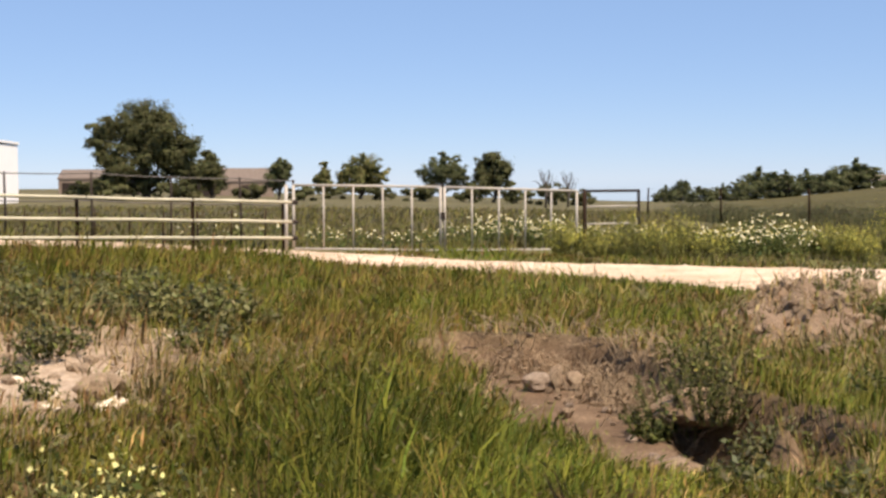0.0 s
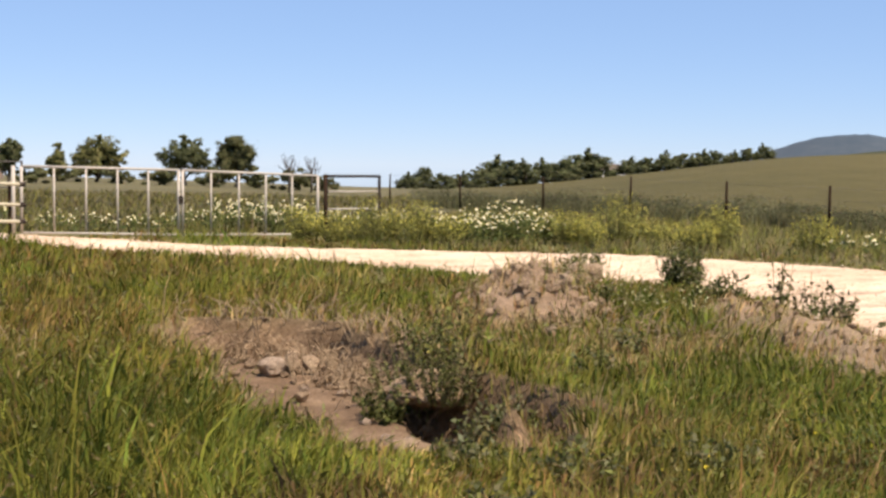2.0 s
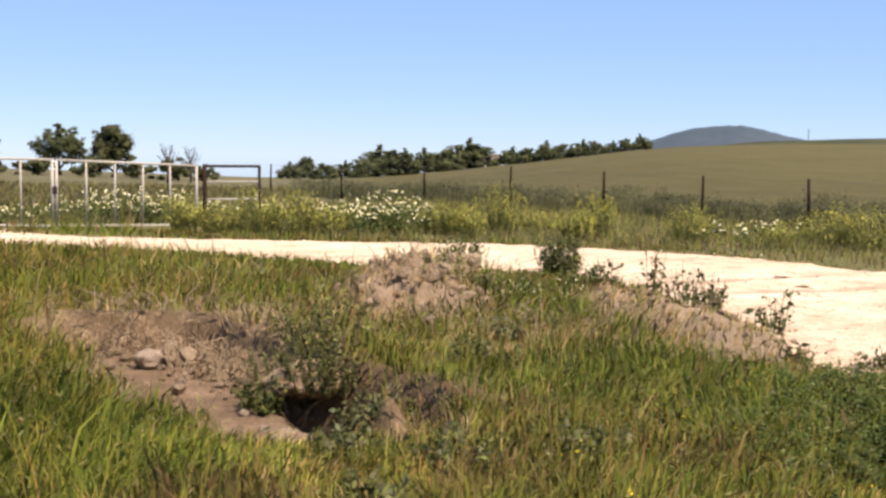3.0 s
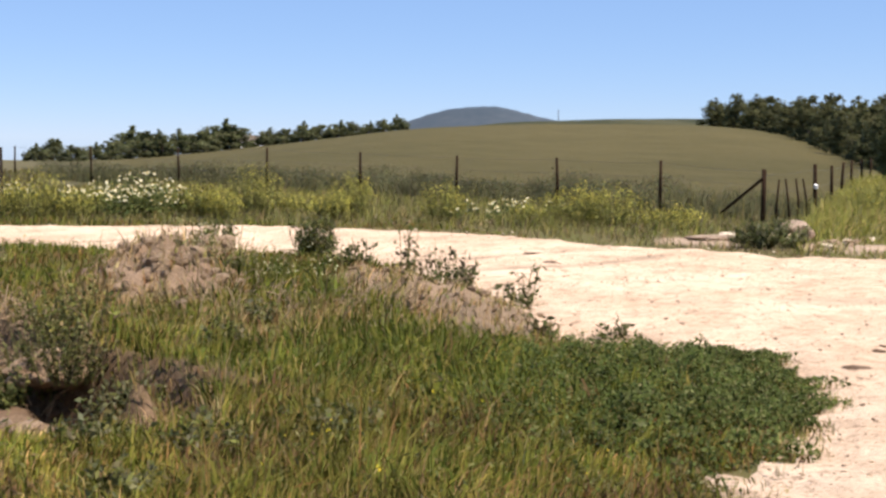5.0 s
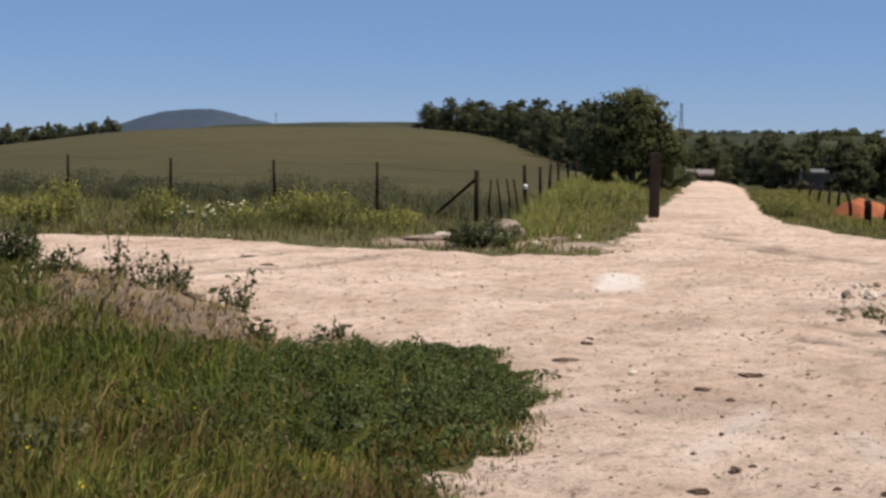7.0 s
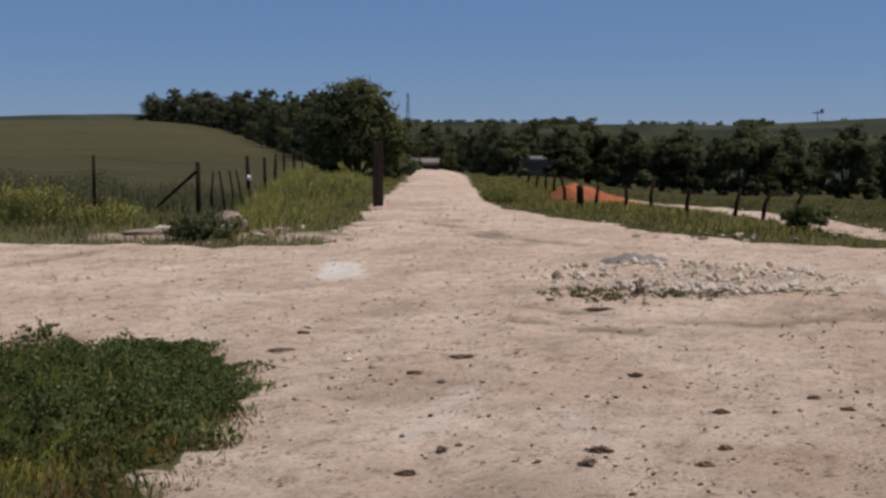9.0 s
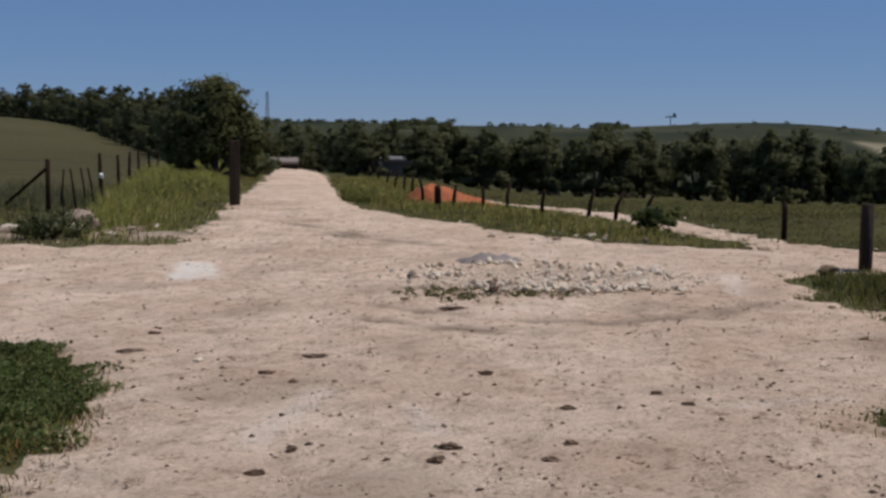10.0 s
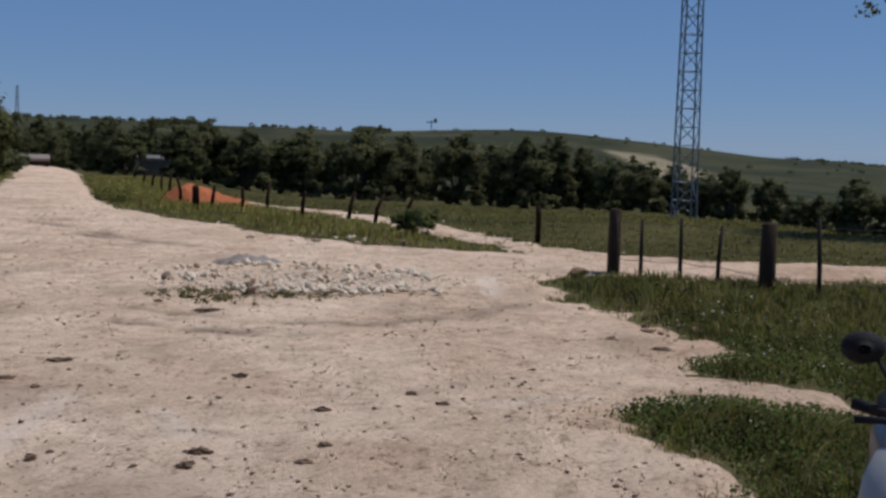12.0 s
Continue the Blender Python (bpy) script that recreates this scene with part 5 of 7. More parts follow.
# crooked posts between the two tracks
CROOKED = [(56.9, 62), (57.3, 56), (57.7, 50), (58.1, 45), (58.5, 41), (58.95, 37.5), (59.45, 33.5), (60.75, 30.6), (62.1, 30.2), (63.2, 29.6), (64.75, 27.4), (66.75, 27.0), (67.95, 26.0), (69.3, 27.0)]
wire_fence("crooked_fence", "old wire fence on crooked dark branch posts between the tracks", [bearing(b, d) for b, d in CROOKED], [0.62, 0.66, 0.6, 0.64, 0.6, 0.66, 0.72, 0.58, 0.54, 0.68, 0.56, 0.62, 0.58, 0.5], (0.9, 0.55), 0.042, M_POST, 0.17, 9, 0.003)
solid("short_post", Shape().tube([(0, 0, -0.1), (0.01, 0, 0.45), (0.0, 0.02, 0.55)], [0.085, 0.08, 0.07], 8), M_POST, at(60.1, 29.2), "short rotten stump of a post in the grass", "post", smooth=True)
solid("lone_post", Shape().tube([(0, 0, -0.1), (0.03, 0, 0.5), (0.05, 0.02, 0.62)], [0.05, 0.045, 0.04], 8), M_POST, at(75.25, 22.0), "single dark post beside the side track", "post", smooth=True)

# stout posts and stakes of the right-hand paddock
wire_fence("paddock_fence", "paddock wire fence with slim dark stakes", [bearing(b, d) for b, d in ((78.8, 16.9), (79.9, 16.8), (81.6, 16.7), (83.2, 16.4), (85.4, 15.4), (87.5, 14.8), (90.6, 14.2), (94, 13.6))],
           [0.8, 0.76, 0.8, 0.74, 0.8, 0.95, 0.95, 0.95], (0.92, 0.6, 0.3), 0.026, M_STEEL, 0.04, 11, 0.004)
for b, d, h, w in ((78.7, 17.0, 0.86, 0.085), (85.3, 15.35, 0.86, 0.095)):
    solid("paddock_post", Shape().tube([(0, 0, -0.2), (0.01, 0, h * 0.5), (0.035, 0, h * 0.97), (0.035, 0, h)], [w, w * 0.98, w * 0.92, w * 0.7], 10), M_SLEEPER, at(b, d), "thick round dark wooden post of the paddock", "post", "paddock posts", smooth=True)


def lattice_mast(name, b, d, h, w0, w1, label, rod, turn=20, bays=16):
    g = thing(name, at(b, d), label, "pylon", turn=turn)
    legs = [(-1, -1), (1, -1), (1, 1), (-1, 1)]

    def corner(i, z):
        k = (w0 + (w1 - w0) * z / h) / 2
        return Vector((legs[i][0] * k, legs[i][1] * k, z))
    for i in range(4):
        part("leg", Shape().tube([corner(i, -0.2), corner(i, h)], rod, 5), M_PYLON, g)
    for side in range(4):
        s = Shape()
        for n in range(bays):
            z0, z1 = h * n / bays, h * (n + 1) / bays
            i, j = side, (side + 1) % 4
            s.tube([corner(i if n % 2 else j, z0), corner(j if n % 2 else i, z1)], rod * 0.55, 4)
            s.tube([corner(i, z1), corner(j, z1)], rod * 0.5, 4)
        part("lattice", s, M_PYLON, g)
    return g


lattice_mast("lattice_pylon", 81.38, 55.0, 27.5, 0.855, 0.35, "slender grey steel lattice pylon in the pasture", 0.035, 25, 36)
lattice_mast("distant_pylon", 52.35, 420, 28.0, 2.0, 0.5, "grey lattice pylon far beyond the trees", 0.08, 30, 12)


def ridge_pole():
    g = thing("wind_pump", at(70.05, 880), "small dark wind pump standing on the far ridge", "pump", turn=-70)
    part("mast", Shape().tube([(0, 0, -1), (0, 0, 7.2)], [0.4, 0.3], 6), M_PYLON, g)
    part("vane", Shape().box((-3.4, -0.15, 5.2), (4.0, 0.15, 5.9), None, 0.03), M_PYLON, g)
    part("rotor", Shape().tube([(2.6, -0.4, 7.0), (2.6, 0.4, 7.0)], 1.2, 10), M_PYLON, g)


ridge_pole()


def hill_mast():
    g = thing("radio_mast", at(34.55, 860), "thin pale radio mast far behind the field", "mast")
    part("mast", Shape().tube([(0, 0, -1), (0, 0, 9.0)], [0.3, 0.16], 6), M_PYLON, g)
    for z in (6.2, 7.8):
        part("crossbar", Shape().box((-0.9, -0.1, z), (0.9, 0.1, z + 0.2)), M_PYLON, g)


hill_mast()


# ---- buildings ----
def barn(name, place, size, wall, roof, label, turn=0, doors=0):
    l, w, h, rise = size
    g = thing(name, place, label, "building", turn=turn)
    part("wall", Shape().box((-l / 2, -w / 2, -1.0), (l / 2, w / 2, h), None, 0.02), wall, g)
    s = Shape()
    e = 0.08
    s.add([(-l / 2 - e, -w / 2 - e, h), (l / 2 + e, -w / 2 - e, h), (l / 2 + e, 0, h + rise), (-l / 2 - e, 0, h + rise), (-l / 2 - e, w / 2 + e, h), (l / 2 + e, w / 2 + e, h),
           (-l / 2 - e, -w / 2 - e, h + 0.15), (l / 2 + e, -w / 2 - e, h + 0.15), (l / 2 + e, 0, h + rise + 0.15), (-l / 2 - e, 0, h + rise + 0.15), (-l / 2 - e, w / 2 + e, h + 0.15), (l / 2 + e, w / 2 + e, h + 0.15)],
          [(6, 7, 8, 9), (9, 8, 11, 10), (0, 3, 2, 1), (3, 4, 5, 2), (0, 1, 7, 6), (4, 10, 11, 5), (0, 6, 9, 3), (3, 9, 10, 4), (1, 2, 8, 7), (2, 5, 11, 8)])
    part("roof", s, roof, g)
    for i in range(doors):
        x = -l / 2 + l * (i + 0.5) / doors
        # no opening is cut: a dark slab stands for the shade inside
        part("doorway_dark", Shape().box((x - 0.9, -w / 2 - 0.06, 0), (x + 0.9, -w / 2 + 0.02, min(2.2, h - 0.3))), M_STEEL, g, "dark slab painting the shade inside a doorway")
    return g


barn("white_barn", at(-20.25, 92), (10.0, 9.0, 4.0, 0.2), M_RENDER, M_RENDER, "plain white rendered farm building with a low roof", -12)
barn("farm_shed", at(-12.7, 132), (7.5, 6.0, 1.4, 0.85), M_WALL, M_TILE, "long low brown shed with a tiled roof", 5, 3)
barn("farm_shed", at(-7.3, 135), (9.0, 6.0, 1.4, 1.3), M_WALL, M_TILE, "low brown shed with a broad tiled roof behind trees", 4, 2)
barn("white_farmhouse", (*bearing(20.9, 215), -1.2), (5.2, 4.0, 2.4, 0.9), M_RENDER, M_TILE, "small white farmhouse far behind the olive row", -18)
barn("grey_shed", at(58.05, 74), (1.7, 1.9, 0.82, 0.16), M_SHED, M_SHED, "low grey sheet-metal shed among the trees", -50, 0)
# closed dark walls stand for the shade of the pale shed's open front
barn("pale_shed", at(53.15, 86), (1.7, 1.5, 0.36, 0.26), M_STEEL, M_DUSTY, "low shed with a dusty pale roof and shade-dark walls at the track end", -53, 0)


# ---- stones ----
def stone_mesh(name, seed, material, flat=0.7, detail=2, flats=11):
    bm = bmesh.new()
    bmesh.ops.create_icosphere(bm, subdivisions=detail, radius=0.5)
    r = random.Random(seed)
    o = Vector((r.uniform(0, 50), r.uniform(0, 50), r.uniform(0, 50)))
    cuts = [(Vector((r.gauss(0, 1), r.gauss(0, 1), r.gauss(0, 1))).normalized(), r.uniform(0.2, 0.4)) for _ in range(flats)]
    for v in bm.verts:
        for n, k in cuts:
            over = v.co.dot(n) - k
            if over > 0:
                v.co -= n * over * 0.85
        v.co *= 1 + 0.3 * noise.noise(v.co * 2.4 + o) + 0.16 * noise.noise(v.co * 7 + o)
        v.co.z *= flat
    me = bpy.data.meshes.new(name)
    bm.to_mesh(me)
    bm.free()
    me.materials.append(material)
    return me


def put(name, me, place, size, label, category, group="", turn=(0, 0, 0)):
    ob = new(name, me)
    s = size if isinstance(size, tuple) else (size,) * 3
    ob.matrix_basis = pose(*place, *turn) @ Matrix.Diagonal((*s, 1))
    return tagged(ob, label, category, group)


ROCKS = [stone_mesh("rock", i, M_ROCK, 0.8, 3, 4) for i in (1, 2, 3)]
LIME = [stone_mesh("stone", 10 + i, M_STONE, 0.65, 1) for i in range(5)]
BOULDER = [stone_mesh("boulder", 20 + i, M_STONE, 0.75, 3) for i in range(3)]

TAN = [stone_mesh("rock", 30 + i, M_PALECLOD, 0.75, 3) for i in range(3)]


def ground_at(x, y, lift=0.0):
    return x, y, land1(x, y) + lift


# rocks in the hollow
put("rock", ROCKS[0], ground_at(1.84, 12.5, 0.1), (0.31, 0.28, 0.28), "rounded brown rock lying on the mud of the hollow", "rock")
put("rock", TAN[0], ground_at(2.06, 12.62, 0.13), (0.16, 0.18, 0.42), "upright pale rock beside the rounded one", "rock", turn=(10, 15, 30))
put("rock", TAN[1], ground_at(2.24, 12.6, 0.1), (0.24, 0.2, 0.32), "pale broken rock in the hollow", "rock", turn=(0, 25, 70))
put("rock", TAN[2], ground_at(1.96, 11.1, 0.06), (0.16, 0.12, 0.26), "small pale rock on the bank of the hollow", "rock", turn=(30, 0, 20))
put("rock", TAN[1], ground_at(2.45, 8.9, 0.05), (0.3, 0.2, 0.18), "flat pale rock at the pit's edge", "rock", turn=(0, 0, 40))
put("rock", ROCKS[1], ground_at(2.75, 8.2, 0.05), (0.34, 0.24, 0.2), "brown rock at the lip of the hollow", "rock")
put("rock", ROCKS[2], ground_at(2.5, 7.7, 0.04), (0.3, 0.25, 0.2), "brown earthy rock in the grass edge", "rock")
put("boulder", stone_mesh("boulder", 58, M_PALECLOD, 0.75, 3), ground_at(-2.2, 10.9, 0.1), (0.5, 0.34, 0.36), "pale chalky boulder on the scraped bank", "rock", turn=(0, 0, 20))
rr = random.Random(21)
PALE = [stone_mesh("stone", 50 + i, M_PALECLOD, 0.7, 1) for i in range(4)]
for i in range(110):
    a, d = rr.uniform(0, 6.28), math.sqrt(rr.random()) * 1.8
    x, y = -2.75 + math.cos(a) * d, 11.9 + math.sin(a) * d * 1.1
    put("stone", PALE[i % 4] if i % 5 else LIME[i % 4], ground_at(x, y, 0.01), 0.05 + 0.24 * rr.random() ** 2, "pale chalk stone on the scraped bank", "stone", "stones on the bank", (0, 0, rr.uniform(0, 360)))
for i in range(22):
    k = rr.random()
    x, y = 1.5 + 1.6 * k + rr.uniform(-.7, .9), 12.2 - 4.2 * k + rr.uniform(-.4, .4)
    put("stone", (PALE + ROCKS)[i % 7], ground_at(x, y, 0.01), rr.uniform(0.04, 0.12), "small stone on the mud of the hollow", "stone", "stones in the hollow", (0, 0, rr.uniform(0, 360)))

# clods of the spoil mounds
CLODS = [stone_mesh("clod", 40 + i, M_CLOD if i % 2 else M_PALECLOD, 0.8, 2) for i in range(6)]


def spoil(ax, ay, bx, by, w, n, lo, hi, seed, label, lumps=None):
    g = thing("spoil_heap", ground_at((ax + bx) / 2, (ay + by) / 2), label, "soil heap")
    inv = g.matrix_basis.inverted()
    r = random.Random(seed)
    for i in range(n):
        k = r.random()
        x, y = ax + (bx - ax) * k + r.gauss(0, w), ay + (by - ay) * k + r.gauss(0, w)
        s = (lo + (hi - lo) * r.random() ** 2.2) * (1.5 if r.random() < 0.06 else 1)
        ob = new("clod", (lumps or CLODS)[r.randrange(len(lumps or CLODS))])
        ob.parent = g
        ob.matrix_basis = inv @ pose(*ground_at(x, y, s * 0.12), r.uniform(-30, 30), r.uniform(-30, 30), r.uniform(0, 360)) @ Matrix.Diagonal((s, s * r.uniform(0.7, 1.1), s * 0.9, 1))


spoil(6.2, 16.7, 4.7, 13.4, 0.6, 300, 0.07, 0.3, 5, "heap of brown clods and pale lumps beside the track")
spoil(7.5, 13.8, 6.9, 9.7, 0.3, 240, 0.03, 0.14, 6, "low ridge of crumbled pale soil along the track")
spoil(1.2, 14.1, 3.3, 10.9, 0.28, 280, 0.04, 0.17, 7, "crumbled brown earth on the bank of the hollow", CLODS[1::2])


def dry_stalks(ax, ay, bx, by, wide, count, seed):
    """Dead stems and roots lying over a bank."""
    g = thing("dead_stems", ground_at((ax + bx) / 2, (ay + by) / 2), "tangle of dry straw-coloured stems on the bank", "dead plants")
    r = random.Random(seed)
    o = Vector(g.matrix_basis.translation)
    for k in range(6):
        s = Shape()
        for i in range(count // 6):
            q = (k + r.random()) / 6
            x, y = ax + (bx - ax) * q + r.gauss(0, wide), ay + (by - ay) * q + r.gauss(0, wide)
            p = Vector(ground_at(x, y, 0.0)) - o
            a, l = r.uniform(0, 6.28), r.uniform(0.12, 0.45)
            e = p + Vector((math.cos(a) * l * 0.7, math.sin(a) * l * 0.7 - 0.1, r.uniform(0.05, 0.3)))
            s.tube([p, p.lerp(e, 0.5) + Vector((0, 0, 0.06)), e], [0.0055, 0.005, 0.003], 4)
        tagged(part("stem_tuft", s, M_DRY, g), kind="stuff")


dry_stalks(2.5, 13.0, 3.1, 10.4, 0.24, 620, 31)
dry_stalks(1.0, 14.0, 2.6, 13.8, 0.2, 260, 35)
dry_stalks(-2.6, 12.6, -0.7, 11.4, 0.35, 110, 32)
dry_stalks(5.9, 16.0, 4.6, 13.2, 0.5, 110, 33)
dry_stalks(4.9, 12.6, 6.6, 10.4, 0.35, 120, 34)


# ---- rubble in the middle of the junction ----
def rubble():
    g = thing("rubble_patch", ground_at(14.4, 5.9), "low spread of white limestone rubble dumped on the junction", "rubble")
    o = Vector(g.matrix_basis.translation)
    r = random.Random(51)
    # thick along the front and the southern end, thin in the worn middle
    bands = [((12.95, 5.95), (13.1, 5.15), (14.0, 4.2), 0.24, 0.56), ((15.05, 7.4), (16.05, 6.4), (14.95, 4.7), 0.32, 0.24), ((13.3, 6.8), (13.9, 7.3), (15.0, 7.5), 0.3, 0.12), ((13.85, 6.15), (14.45, 5.75), (14.55, 4.95), 0.5, 0.14)]
    for n in range(300):
        p0, p1, p2, wide, _ = r.choices(bands, [q[4] for q in bands])[0]
        k = r.random()
        a, b = Vector((*p0, 0)).lerp(Vector((*p1, 0)), k), Vector((*p1, 0)).lerp(Vector((*p2, 0)), k)
        p = a.lerp(b, k) + Vector((r.gauss(0, wide * 0.7), r.gauss(0, wide * 0.7), 0)) - Vector((o.x, o.y, 0))
        s = r.uniform(0.055, 0.145) * (1.5 if r.random() < 0.1 else 1)
        ob = new("stone", (LIME * 5 + PALE[:2] + ROCKS[:1])[r.randrange(28)])
        ob.parent = g
        ob.matrix_basis = pose(p.x, p.y, 0.05 + s * 0.22, r.uniform(-40, 40), r.uniform(-40, 40), r.uniform(0, 360)) @ Matrix.Diagonal((s, s * r.uniform(0.6, 1), s * r.uniform(0.6, 1), 1))


rubble()


def scatter(name, label, pts, sizes, material, seed, flat=0.6, category="gravel"):
    """Many small lumps in one mesh, each a squashed octahedron with cut tips."""
    r = np.random.RandomState(seed)
    n = len(pts)
    a = r.uniform(0, 6.283, n)
    tip = np.array([(1, 0, 0), (0, 1, 0), (-1, 0, 0), (0, -1, 0), (0.25, 0.1, 0.8), (0, 0, -0.5)])
    p = tip[None] * (1 + r.uniform(-0.35, 0.35, (n, 6, 1)))
    x = p[:, :, 0] * np.cos(a)[:, None] - p[:, :, 1] * np.sin(a)[:, None]
    y = p[:, :, 0] * np.sin(a)[:, None] + p[:, :, 1] * np.cos(a)[:, None]
    v = np.stack([x, y * r.uniform(0.5, 1, (n, 1)), p[:, :, 2] * flat], -1) * (sizes / 2)[:, None, None] + pts[:, None, :]
    k = np.arange(n)[:, None, None] * 6
    f = (k + np.array([(0, 1, 4), (1, 2, 4), (2, 3, 4), (3, 0, 4), (1, 0, 5), (2, 1, 5), (3, 2, 5), (0, 3, 5)])[None]).reshape(-1, 3)
    return tagged(new(name, fast_mesh(name, v.reshape(-1, 3), [f], material)), label, category, kind="stuff")


def road_litter():
    r = np.random.RandomState(61)
    x, y = sample(24000, 20, 112, 4.0, 34, r, 0.5)
    k = road_edge(x, y) > 0.02
    x, y = x[k], y[k]
    z = land(x, y) + 0.045
    n = len(x)
    d = np.hypot(x, y)
    dark = r.rand(n) < 0.3
    s = np.minimum((0.007 + 0.0013 * d) * r.lognormal(0, 0.6, n), 0.05)
    scatter("gravel", "loose pale stone chips over the track", np.c_[x, y, z][~dark], s[~dark] * 0.85, M_PALECLOD, 62)
    scatter("crumbs", "scattered dark clods and dung crumbs on the track", np.c_[x, y, z][dark], s[dark] * 1.1, M_DUNG, 63, 0.5)
    x, y = sample(1700, -2, 112, 8, 32, r)
    dep = road_edge(x, y)
    k = (dep < 0.15) & (dep > -0.5)
    x, y = x[k], y[k]
    scatter("edge_stones", "pale stones and lumps along the ragged edges of the track", np.c_[x, y, land(x, y) + 0.03], r.uniform(0.02, 0.08, len(x)), M_STONE, 64, 0.8)
    a, q = r.uniform(0, 6.28, 1700), r.uniform(0, 1, 1700) ** 0.7
    x, y = 14.2 + q * (1.9 * np.cos(a) * 0.788 + 1.5 * np.sin(a) * 0.616), 5.75 + q * (-1.9 * np.cos(a) * 0.616 + 1.5 * np.sin(a) * 0.788)
    scatter("rubble_chips", "small limestone chips between the rubble stones", np.c_[x, y, land(x, y) + 0.05], r.uniform(0.015, 0.06, len(x)), M_STONE, 65)


road_litter()


def crumb_patch(x, y, w, l, turn, seed):
    """A flattened dark cake of dung or earth."""
    bm = bmesh.new()
    bmesh.ops.create_icosphere(bm, subdivisions=3, radius=1.0)
    for v in bm.verts:
        k = 1 + 0.7 * noise.noise(v.co * 1.9 + Vector((seed, 0, 0))) + 0.5 * noise.noise(v.co * 5 + Vector((0, seed, 0)))
        v.co = Vector((v.co.x * k * l * 0.42, v.co.y * k * w * 0.52, v.co.z * 0.016 * k))
    me = bpy.data.meshes.new("dung_cake")
    bm.to_mesh(me)
    bm.free()
    me.materials.append(M_DUNG)
    ob = new("dung_cake", me)
    ob.matrix_basis = pose(*ground_at(x, y, 0.05), 0, 0, turn)
    tagged(ob, "flattened dark dung cake on the pale track", "dung", "dung cakes")


for i, (b, d, l, w) in enumerate(((55.3, 9.4, 0.19, 0.08), (54.3, 8.5, 0.06, 0.06), (53.1, 8.8, 0.1, 0.05), (59.0, 12.8, 0.09, 0.07), (61.5, 6.7, 0.13, 0.07), (61.0, 6.45, 0.09, 0.05), (62.9, 8.8, 0.1, 0.06), (66.1, 6.5, 0.1, 0.07),
                                  (66.9, 6.8, 0.08, 0.05), (53.0, 6.3, 0.11, 0.05), (70.5, 8.2, 0.09, 0.05), (47.2, 9.8, 0.22, 0.1), (48.1, 10.8, 0.12, 0.06), (54.5, 6.7, 0.06, 0.05), (66.7, 7.7, 0.1, 0.05), (71.9, 7.9, 0.1, 0.05),
                                  (33.2, 19.0, 0.26, 0.16), (34.0, 17.5, 0.2, 0.1), (61.2, 12.2, 0.3, 0.06), (80.5, 11.7, 0.14, 0.1), (81.2, 10.7, 0.17, 0.1))):
    x, y = bearing(b, d)
    crumb_patch(x, y, w, l, -b, i * 3.7)
put("stone", LIME[2], (*bearing(50.1, 9.35), 0.06), 0.11, "single white stone lying on the track", "stone")

# boulders and stones at the fence corner
put("boulder", stone_mesh("boulder", 27, M_ROCK, 0.75, 3), at(44.75, 22.3, 0.3), (0.8, 0.62, 0.64), "weathered brown boulder at the fence corner", "rock", turn=(0, 0, 30))
put("boulder", BOULDER[1], at(44.4, 22.0, 0.14), (0.8, 0.55, 0.42), "pale boulder under the weathered one", "rock", turn=(0, 0, 100))
put("boulder", ROCKS[0], at(41.1, 23.0, 0.05), (1.0, 0.5, 0.16), "flat slab of pale stone on the verge", "rock", turn=(0, 0, -30))
put("boulder", BOULDER[1], at(41.9, 23.4, 0.05), (0.5, 0.4, 0.3), "pale stone beside the flat slab", "rock", turn=(0, 0, 60))
rr = random.Random(71)
for i in range(30):
    b, d = (rr.uniform(45.5, 48.2), rr.uniform(21.3, 24)) if i < 20 else (rr.uniform(27, 34), rr.uniform(25.0, 28))
    put("stone", (PALE + LIME[:2])[i % 6], at(b, d, 0.03), rr.uniform(0.1, 0.3), "pale limestone lump on the verge", "stone", "verge stones", (0, 0, rr.uniform(0, 360)))
for i in range(18):
    put("stone", (PALE + LIME)[i % 9], at(rr.uniform(62.2, 69.5), rr.uniform(20.3, 21.6), 0.04), rr.uniform(0.07, 0.2), "pale stone at the grassy edge of the junction", "stone", "stones at the junction edge", (0, 0, rr.uniform(0, 360)))
for i in range(16):
    put("stone", (PALE + CLODS)[i % 10], at(rr.uniform(77.5, 84), rr.uniform(11.0, 13.6), 0.03), rr.uniform(0.05, 0.14), "pale crumbled lump below the paddock verge", "stone", "lumps below the verge", (0, 0, rr.uniform(0, 360)))
put("boulder", CLODS[1], at(77.2, 16.3, 0.06), (0.3, 0.26, 0.22), "dark earthy boulder at the grass tip", "rock")


def dust_spread():
    nx, ny = 30, 20
    X, Y = np.meshgrid(np.linspace(-1.0, 1.0, nx), np.linspace(-0.6, 0.6, ny))
    Z = 0.08 * np.exp(-(X / 0.5) ** 2 - (Y / 0.26) ** 2) * (1 + 0.4 * waves(X, Y, 0.4, 75)) + 0.012 * waves(X, Y, 0.2, 76) + 0.02
    Z -= 0.1 * step(0.45, 1.0, np.hypot(X, Y / 0.6) + 0.2 * waves(X, Y, 0.5, 77))
    ob = new("soil_mound", fast_mesh("soil_mound", np.c_[X.ravel(), Y.ravel(), Z.ravel()], [grid_faces(ny, nx, False)], M_ASH, smooth=True))
    ob.matrix_basis = pose(*at(62.7, 16.8, 0.02), 0, 0, -62) @ Matrix.Diagonal((0.8, 0.7, 1.2, 1))
    tagged(ob, "low heap of grey dust behind the rubble", "soil heap")


dust_spread()


